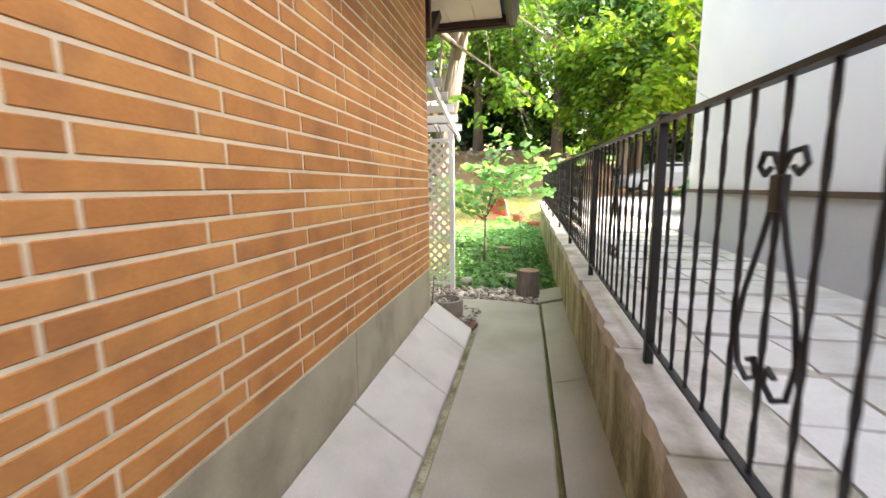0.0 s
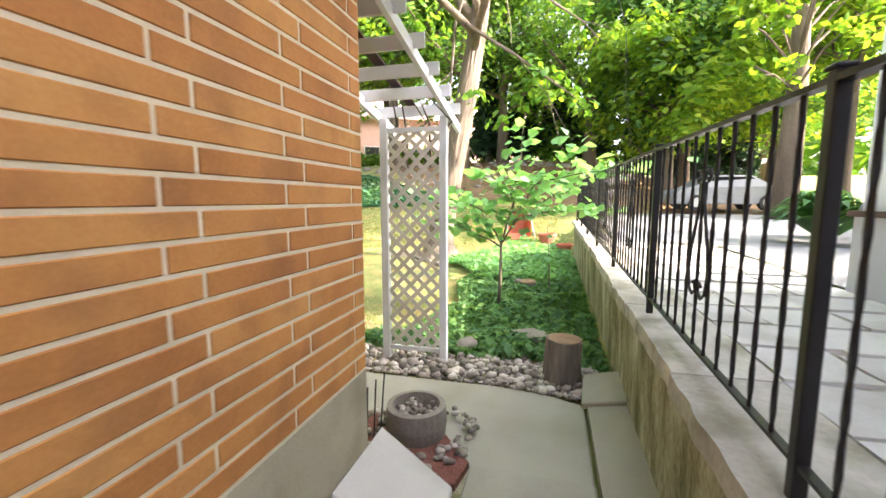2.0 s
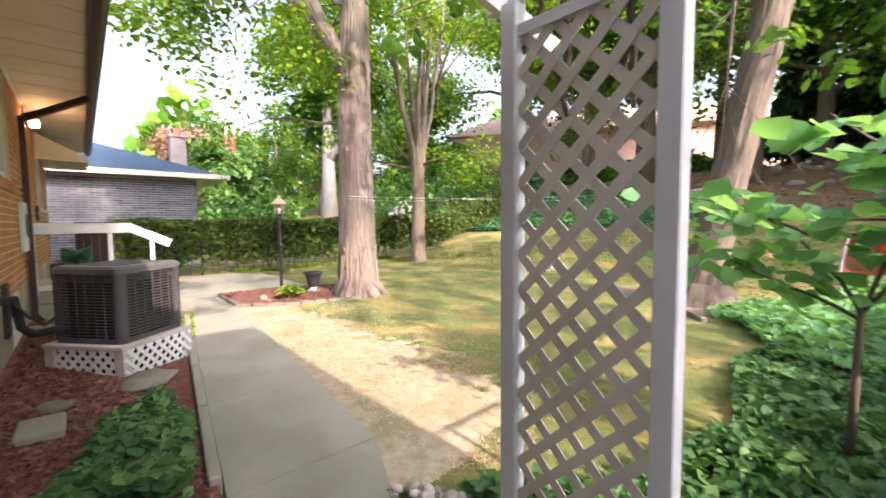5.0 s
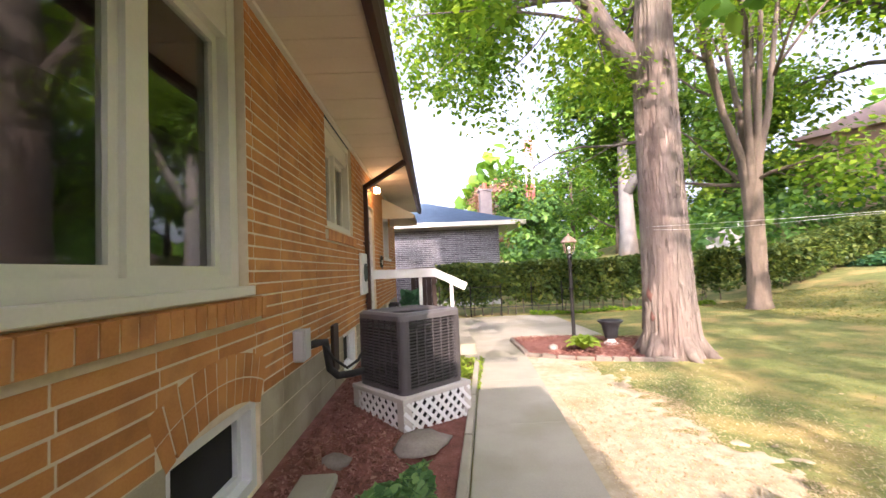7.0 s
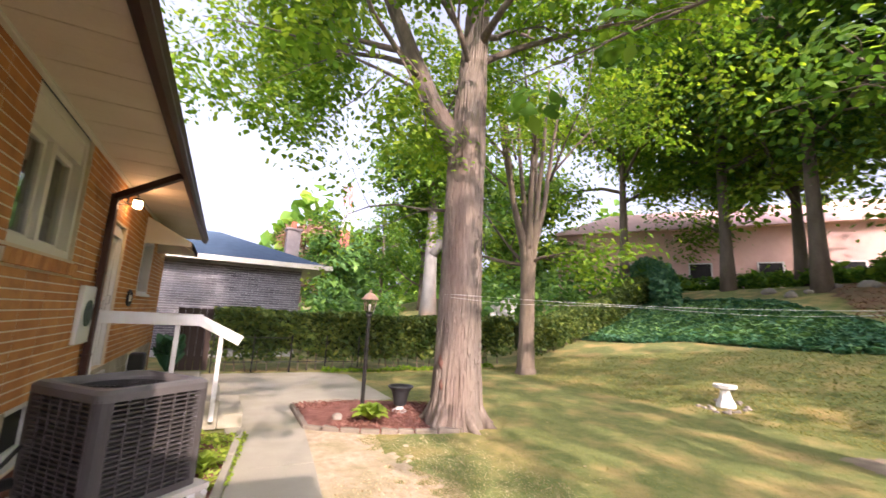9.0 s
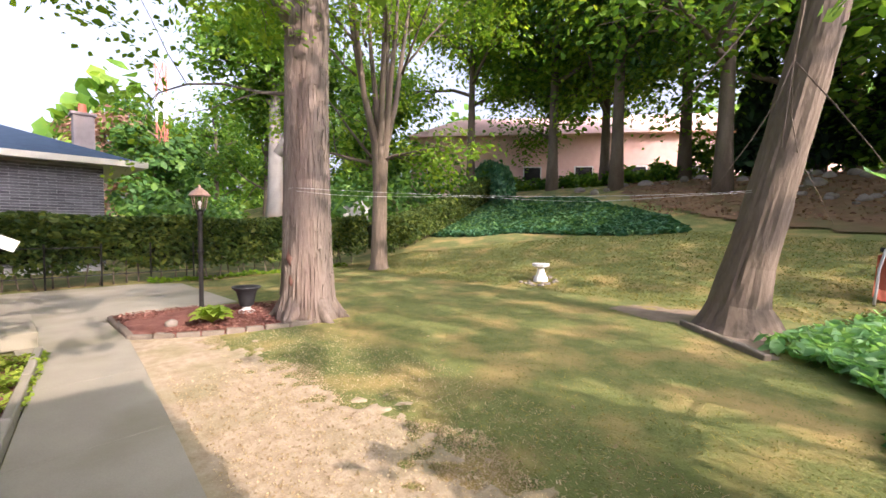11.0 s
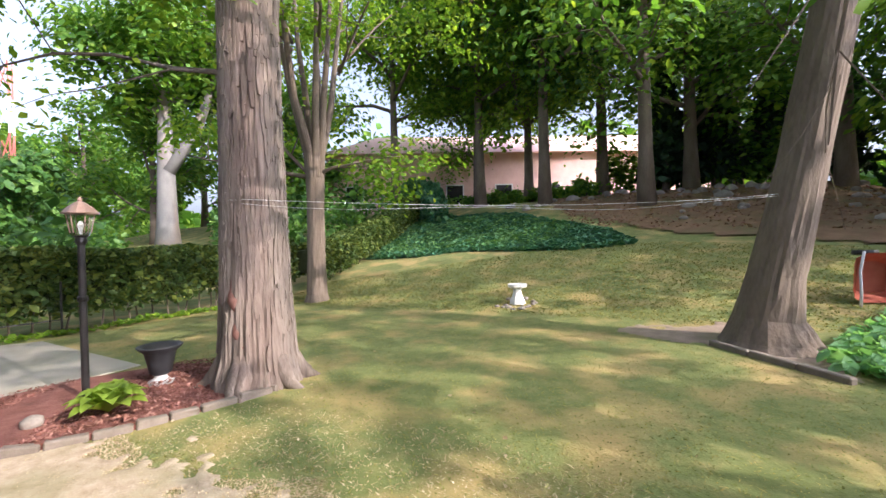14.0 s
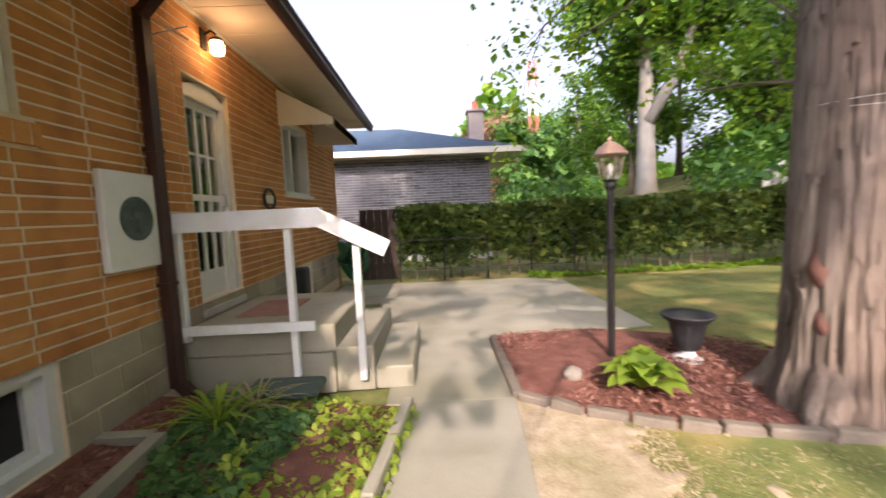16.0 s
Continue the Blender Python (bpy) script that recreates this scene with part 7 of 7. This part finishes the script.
cover_patch("ground_cover", [(-2.35, 6.45), (-1.75, 6.36), (-1.0, 6.42), (-0.2, 6.45), (0.44, 6.3), (0.46, 13.2), (-1.2, 13.0), (-1.9, 10.2), (-1.5, 8.6), (-1.75, 7.2)], 17000, 0.062, G_IVY, 301, "dense green ground cover beside the retaining wall", 0.0, 0.24)
cover_patch("ground_cover", [(-1.5, 10.5), (0.4, 10.5), (0.4, 14.5), (-1.6, 14.5), (-2.5, 12.6)], 3500, 0.10, G_REDBUD, 302, "pale broad-leaved ground cover near the leaning tree", 0.05, 0.30)
cover_patch("ground_cover", [(-2.9, 12.5), (-1.4, 11.2), (0.4, 11.5), (0.4, 15.5), (-1.0, 16.0), (-2.2, 14.2)], 2600, 0.11, G_REDBUD, 303, "pale leafy ground cover by the leaning tree", 0.03, 0.28)
cover_patch("bank_cover", [(-16.2, 20.2), (-13.5, 20.2), (-11.9, 21.0), (-7.5, 20.6), (-5.4, 21.5), (-6.6, 23.4), (-9.2, 25.3), (-12.0, 27.8), (-18.6, 28.8)], 21000, 0.15, G_TEAL, 304, "dark green periwinkle covering the bank", 0.0, 0.18)
cover_patch("bank_cover", [(-15.9, 20.6), (-12.0, 21.4), (-9.0, 21.3), (-8.0, 24.0), (-12.0, 27.2), (-18.0, 28.2)], 6000, 0.14, G_IVY, 314, "lighter green leaves among the periwinkle on the bank", 0.02, 0.20)
bed_z = lambda x, y: max(-0.10, 0.08 - 0.13 * (y - 4.2))
cover_patch("bed_plants", [(-3.1, 4.5), (-3.2, 5.22), (-4.3, 5.42), (-4.9, 5.3), (-4.6, 4.95), (-3.7, 4.75)], 3000, 0.058, G_IVY, 305, "clump of leafy green ground cover in the mulch", 0.02, 0.30, z_at=bed_z)
cover_patch("bed_plants", [(-1.7, 4.4), (-1.7, 5.0), (-3.1, 5.2), (-3.1, 4.45)], 2200, 0.055, G_IVY, 306, "leafy green ground cover near the house corner", 0.02, 0.24, z_at=lambda x, y: -0.04)
cover_patch("bed_plants", [(-6.9, 5.5), (-7.1, 5.95), (-8.9, 6.22), (-9.15, 5.3), (-8.6, 5.05), (-7.6, 5.2)], 1900, 0.036, G_HOSTA, 307, "yellow-green creeping plants in sunlit mulch", 0.0, 0.16, z_at=bed_z)
cover_patch("bed_plants", [(-7.7, 4.9), (-7.9, 5.3), (-8.4, 5.45), (-9.15, 5.5), (-9.1, 4.55), (-8.4, 4.6)], 2300, 0.040, G_IVY, 308, "dark green creeping plants in shade by the steps", 0.0, 0.18, z_at=bed_z)
cover_patch("hedge_weeds", [(-15.2, 8.5), (-14.9, 8.5), (-14.9, 14.5), (-15.2, 14.5)], 900, 0.07, G_MAPLE, 309, "low leafy weeds along the hedge foot", 0.0, 0.22)
cover_patch("fallen_leaves", [(-9.2, 7.1), (-3.4, 6.8), (-3.2, 9.2), (-6, 10.5), (-9.0, 11.5)], 70, 0.03, G_DRY, 310, "scattered straw-coloured fallen leaves on the lawn", 0.0, 0.02, category="fallen leaves")
cover_patch("fallen_leaves", [(-2.7, 6.5), (-3.2, 6.5), (-8.9, 7.1), (-8.4, 7.8), (-7.2, 7.7), (-6.3, 8.1), (-5.2, 7.8), (-4.2, 8.3), (-3.4, 8.0), (-2.4, 7.3)], 9000, 0.011, G_DRY, 320, "pale dry leaf scraps strewn over the bleached grass", 0.008, 0.02, category="fallen leaves")
cover_patch("fallen_leaves", [(-8, 24), (5, 22), (8, 30), (-11, 31)], 3500, 0.075, G_RUSSET, 311, "brown fallen leaves on the bank", 0.05, 0.10, category="fallen leaves")


def chips(name, poly, n, z_at, seed, label):
    rng = np.random.default_rng(seed)
    p = scatter(poly, n, rng)
    c = np.stack([p[:, 0], p[:, 1], [z_at(x, y) + 0.008 for x, y in p]], axis=1)
    tagged(new(name, leaves(name, c, 0.015, CHIP, 0.8, 0.4, seed, 2.8)), label, "mulch", kind="stuff")


chips("mulch_chips", [(-3.0, 4.25), (-3.0, 5.33), (-9.0, 6.15), (-9.0, 4.25)], 15000, lambda x, y: max(-0.095, 0.10 - 0.13 * (y - 4.2)), 401, "loose red bark chips in the house bed")
chips("mulch_chips", tree_bed, 8000, lambda x, y: -0.06 + 0.03 * math.sin(x * 3 + y * 2), 402, "loose red bark chips round the tree")


def rosette(at, n, size, spread, material, seed, label, name="hosta", broad=0.34):
    rng = np.random.default_rng(seed)
    t = thing(name, at, label, "plant")
    for k in range(n):
        a = k * 2.4 + float(rng.normal() * 0.2)
        r = spread * (0.35 + 0.65 * (k / n) ** 0.7)
        h = size * (1.0 - 0.55 * (k / n))
        bm = bm_new()
        c, s = math.cos(a), math.sin(a)
        rows = []
        for i in range(7):
            u = i / 6
            rad = r * u
            z = h * math.sin(math.pi * (0.05 + 0.62 * u)) + 0.02
            w = size * broad * math.sin(math.pi * min(1, 0.08 + 0.92 * u) ** 1.1) * (1 if 0 < i < 6 else 0.15)
            rows.append([bm.verts.new((c * rad - s * w * j, s * rad + c * w * j, z + abs(j) * w * 0.35)) for j in (-1, 0, 1)])
        for p, q in zip(rows, rows[1:]):
            for j in range(2):
                bm.faces.new((p[j], p[j + 1], q[j + 1], q[j]))
        part("leaf", bm, material, t, smooth=True)


rosette((-8.98, 7.98, -0.05), 26, 0.26, 0.40, G_HOSTA, 1, "bright yellow-green hosta in the red mulch")
rosette((-9.5, 8.25, -0.05), 12, 0.16, 0.2, G_HOSTA, 2, "small yellow-green hosta by the lamp post")
rosette((-8.65, 4.85, 0.0), 34, 0.26, 0.55, G_HOSTA, 3, "strappy half-dry grassy plant in the bed", "grassy_plant", 0.045)
rosette((-8.9, 5.0, 0.0), 26, 0.18, 0.5, G_DRY, 8, "dry strappy plant stems in the bed", "grassy_plant", 0.05)
rosette((-7.55, 5.72, -0.08), 14, 0.2, 0.25, G_HOSTA, 4, "small leafy plant at the edge of the bed", "bed_plant")
rosette((3.6, 9.4, 0.93), 60, 0.75, 0.75, G_IVY, 5, "big-leaved green shrub at the neighbour's corner", "leafy_shrub", 0.14)
rosette((4.3, 10.2, 0.93), 50, 0.6, 0.7, G_IVY, 6, "big-leaved green shrub beside the drive", "leafy_shrub", 0.14)
barrow = thing("wheelbarrow", (-1.15, 16.2, ground_z(-1.15, 16.2)), "red metal wheelbarrow tipped up on the grassy bank", "wheelbarrow")
barrow.rotation_euler = (0, 0, radians(20))
bm = bm_new()
rim = [[bm.verts.new((x * s, 0.10 - d, 0.48 + z * s)) for x, z in ((-0.42, -0.36), (-0.30, -0.44), (0.30, -0.44), (0.42, -0.36), (0.38, 0.36), (0.2, 0.44), (-0.2, 0.44), (-0.38, 0.36))] for s, d in ((1.0, 0.0), (0.97, -0.02), (0.62, -0.26))]
for p, q in zip(rim, rim[1:]):
    for k in range(8):
        bm.faces.new((p[k], p[(k + 1) % 8], q[(k + 1) % 8], q[k]))
bm.faces.new(rim[-1])
bmesh.ops.solidify(bm, geom=bm.faces[:], thickness=0.006)
part("tray", bm, TERRA, barrow, "dull red metal tray")
for sx in (-1, 1):
    part("handle", tube(bm_new(), [(sx * 0.30, 0.05, 0.95), (sx * 0.40, 0.0, 0.6), (sx * 0.46, -0.10, 0.25), (sx * 0.50, -0.14, 0.0)], 0.022, 8), STEELG, barrow, smooth=True)
part("wheel", lathe(bm_new(), [(0.10, -0.03), (0.17, -0.04), (0.185, 0.0), (0.17, 0.04), (0.10, 0.03)], (0, 0.45, 0.92), 20), RUBBER, barrow)
cover = thing("covered_stack", (4.35, 8.75, 0.92), "grey tarp draped over a stack of clay pots by the drive", "covered pots")
bm = lathe(bm_new(), [(0.60, 0.40), (0.58, 0.55), (0.50, 0.78), (0.36, 0.98), (0.20, 1.12), (0.05, 1.18)], (0, 0, 0), 36)
for v in bm.verts:
    a = math.atan2(v.co.y, v.co.x)
    k = 1 + 0.12 * math.sin(a * 7 + v.co.z * 3) * (1.2 - v.co.z) + 0.2 * noise.noise(v.co * 2.5)
    v.co = Vector((v.co.x * k, v.co.y * k, v.co.z + 0.08 * math.sin(a * 5) * (1.1 - v.co.z)))
bmesh.ops.solidify(bm, geom=bm.faces[:], thickness=0.01)
part("tarp", bm, TARP, cover, "crumpled grey tarp", smooth=True)
for k in range(4):
    part("pot", lathe(bm_new(), [(0.13, 0.0), (0.17, 0.30), (0.20, 0.31), (0.20, 0.40), (0.17, 0.41), (0.16, 0.32), (0.02, 0.30)], (0.30 * math.cos(k * 1.57 + 0.6), 0.30 * math.sin(k * 1.57 + 0.6), 0), 18), TERRA, cover, "orange clay pot")
rosette((-14.4, 4.7, -0.05), 18, 0.9, 0.35, G_TEAL, 7, "dark green upright plant at the house end", "upright_plant")


# ---- grass ----
def grass(name, poly, n, size, material, seed, label, avoid=()):
    rng = np.random.default_rng(seed)
    p = scatter(poly, n, rng)
    keep = np.ones(len(p), bool)
    for q in avoid:
        keep &= ~in_poly(p, list(q))
    p = p[keep]
    n = len(p)
    z = np.array([ground_z(x, y) + (0.03 * noise.noise((x * 0.35, y * 0.35, 3)) if y > 6 and x < 0.4 else 0) for x, y in p])
    a = rng.uniform(0, 6.283, n)
    h = size * rng.uniform(0.5, 1.3, n)
    lean = rng.normal(size=(n, 2)) * 1.0 * h[:, None]
    w = size * 0.24
    base = np.stack([p[:, 0], p[:, 1], z - 0.004], axis=1)
    s = np.stack([np.cos(a), np.sin(a), np.zeros(n)], axis=1) * w
    mid = base + np.stack([lean[:, 0] * 0.35, lean[:, 1] * 0.35, h * 0.35], axis=1)
    tip = base + np.stack([lean[:, 0], lean[:, 1], h * 0.5], axis=1)
    v = np.stack([base - s, base + s, mid + s * 0.75, tip, mid - s * 0.75], axis=1).reshape(-1, 3)
    i = np.arange(n)[:, None] * 5
    f = np.concatenate([i + np.array([[0, 1, 2, 4]]), i + np.array([[4, 2, 3, 3]])], axis=1).reshape(-1, 4)
    me = bpy.data.meshes.new(name)
    me.from_pydata(v.tolist(), [], [(*q,) if q[2] != q[3] else (q[0], q[1], q[2]) for q in f.tolist()])
    me.materials.append(material)
    tagged(new(name, me), label, "grass", kind="stuff")


path_zone = [(-2.0, 5.0), (-2.3, 6.0), (-2.6, 6.18), (-3.2, 6.42), (-9.1, 7.02), (-9.1, 5.0)]
lawn = [(-2.5, 6.35), (-3.2, 6.45), (-9.0, 7.05), (-8.3, 8.2), (-8.1, 9.3), (-8.8, 10.2), (-10.6, 9.3), (-14.8, 9.2), (-15.1, 16.5), (-5.0, 16.5), (-2.4, 13.0), (-1.9, 10.2), (-1.5, 8.6), (-1.75, 7.2)]
grass("lawn_grass", lawn, 62000, 0.026, G_GRASS, 501, "short green and straw lawn grass", (path_zone, [(-2.6, 6.3), (-9.0, 6.9), (-8.6, 7.7), (-6.4, 7.9), (-3.4, 7.7), (-2.5, 7.1)]))
grass("dry_grass", [(-2.6, 6.4), (-3.2, 6.45), (-9.0, 7.05), (-8.5, 7.9), (-7.4, 7.7), (-6.5, 8.2), (-5.2, 7.8), (-4.2, 8.3), (-3.4, 7.9), (-2.2, 7.2)], 34000, 0.026, G_DRY, 502, "dry straw-coloured grass beside the path", (path_zone,))
grass("dry_grass", [(-2.6, 7.3), (-8.4, 7.5), (-8.2, 8.9), (-6.0, 9.3), (-4.0, 9.0), (-2.0, 8.6)], 7000, 0.026, G_DRY, 504, "dry blades scattered through the green lawn")
grass("lawn_grass", [(-2.6, 6.9), (-8.6, 7.4), (-8.3, 8.0), (-2.4, 7.8)], 3500, 0.026, G_GRASS, 505, "green blades scattered through the bleached strip", (path_zone,))
grass("bank_grass", [(-15.0, 14.0), (-14.9, 17.0), (-9.0, 20.6), (-4.6, 21.8), (0.0, 21.0), (0.2, 15.5), (-2.4, 14.5), (-5.0, 14.5)], 28000, 0.06, G_GRASS, 503, "olive grass on the lower bank")


# ---- brickwork ----
def brick_mesh(l, h, d=0.05):
    me = bpy.data.meshes.get("brick_%d" % round(l * 1000))
    if me:
        return me
    bm = cbox(0, l, 0, d, 0, h, 0.0035)
    me = mesh_of(bm, "brick_%d" % round(l * 1000))
    me.materials.append(BRICK)
    return me


GAP = 0.0135
joined = bm_new()
sills = [(-2.70, -4.74, 1.235, 1.385), (-6.55, -8.28, 1.90, 2.045)]
arches = [(-4.19, 0.50), (-7.77, 0.48)]


def cut_spans(s, e, z0, z1):
    segs = [(s, e)]
    for h in openings + low_open + sills:
        lo, hi = min(h[0], h[1]), max(h[0], h[1])
        if h[3] > z0 + 0.02 and h[2] < z1 - 0.02:
            segs = [(p, q) for u, v in segs for p, q in ((u, min(v, lo)), (max(u, hi), v)) if q - p > 0.035]
    for cx, hw in arches[:1]:
        zc = (z0 + z1) / 2
        if zc < 1.06:
            w = hw + 0.06 if zc < 0.98 else 0.40
            segs = [(p, q) for u, v in segs for p, q in ((u, min(v, cx - w)), (max(u, cx + w), v)) if q - p > 0.035]
    return segs


rows = int(round((SOF - PL_TOP) / COURSE))
for r in range(rows):
    z0 = PL_TOP + r * COURSE
    z1 = z0 + COURSE
    if z1 > SOF + 0.03:
        break
    # side wall, courses run along y
    y = (3.704 if r % 2 else 4.085) - LONG * 20
    while y < 4.2:
        s, e = max(y, -5.5), min(y + LONG, 4.2)
        if e - s > 0.035:
            if s > -0.6:
                ob = part("brick", brick_mesh(round(e - s - GAP, 3), COURSE - GAP), None, wall_side)
                ob.matrix_basis = Matrix.Translation((-1.03, s + GAP / 2, z0 + GAP / 2)) @ Matrix.Rotation(radians(90), 4, "Z")
            else:
                box(joined, -1.06, -1.03, s + GAP / 2, e - GAP / 2, z0 + GAP / 2, z1 - GAP / 2)
        y += LONG
    # back wall, courses run along x; the nearer stretch as single bricks
    x = HOUSE_END - (0.118 if r % 2 else 0.0)
    x += (-1.035 - HOUSE_END) % LONG - (0 if r % 2 else 0.14)
    x -= LONG
    while x < -1.036:
        s, e = max(x, HOUSE_END), min(x + LONG, -1.036)
        if e - s > 0.035:
            for u, v in cut_spans(s, e, z0, z1):
                if -9.2 < (u + v) / 2 < -4.4 and z0 < 2.75:
                    ob = part("brick", brick_mesh(round(v - u - GAP, 3), COURSE - GAP), None, wall_back)
                    ob.matrix_basis = Matrix.Translation((v - GAP / 2, 4.2, z0 + GAP / 2)) @ Matrix.Rotation(radians(180), 4, "Z")
                else:
                    box(joined, u + GAP / 2, v - GAP / 2, 4.15, 4.2, z0 + GAP / 2, z1 - GAP / 2)
        x += LONG
tagged(part("brickwork", joined, BRICK_J, wall_back), kind="stuff")
for a, b, z0, z1 in sills:
    part("sill_mortar", cbox(min(a, b) + 0.003, max(a, b) - 0.003, 4.13, 4.2315, z0 + 0.004, z1 - 0.031), MORTAR, wall_back)
    sx, i = max(a, b), 0
    while sx > min(a, b) + 0.02:
        e = max(sx - 0.098, min(a, b))
        bm = bm_new()
        vs = [bm.verts.new(p) for p in ((e + 0.006, 4.13, z0), (sx - 0.006, 4.13, z0), (sx - 0.006, 4.235, z0), (e + 0.006, 4.235, z0), (e + 0.006, 4.13, z1), (sx - 0.006, 4.13, z1), (sx - 0.006, 4.24, z1 - 0.025), (e + 0.006, 4.24, z1 - 0.025))]
        for f in ((3, 2, 1, 0), (4, 5, 6, 7), (0, 1, 5, 4), (1, 2, 6, 5), (2, 3, 7, 6), (3, 0, 4, 7)):
            bm.faces.new([vs[q] for q in f])
        part("sill_brick", bm, BRICK, wall_back)
        sx, i = e, i + 1
for cx, hw in arches[:1]:
    R = 1.25
    zc = 0.745 - R
    for row in range(2):
        for k in range(11):
            a = (k - 5) * 0.075
            r0, r1 = R + 0.004 + row * 0.155, R + 0.15 + row * 0.155
            bm = bm_new()
            c = [(cx + r * math.sin(a + da * 0.0318), zc + r * math.cos(a + da * 0.0318)) for r, da in ((r0, -1), (r0, 1), (r1, 1), (r1, -1))]
            vs = [bm.verts.new((x, y, z)) for y in (4.15, 4.201) for x, z in c]
            for f in ((3, 2, 1, 0), (4, 5, 6, 7), (0, 1, 5, 4), (1, 2, 6, 5), (2, 3, 7, 6), (3, 0, 4, 7)):
                bm.faces.new([vs[q] for q in f])
            bmesh.ops.recalc_face_normals(bm, faces=bm.faces)
            part("arch_brick", bm, BRICK, wall_back)
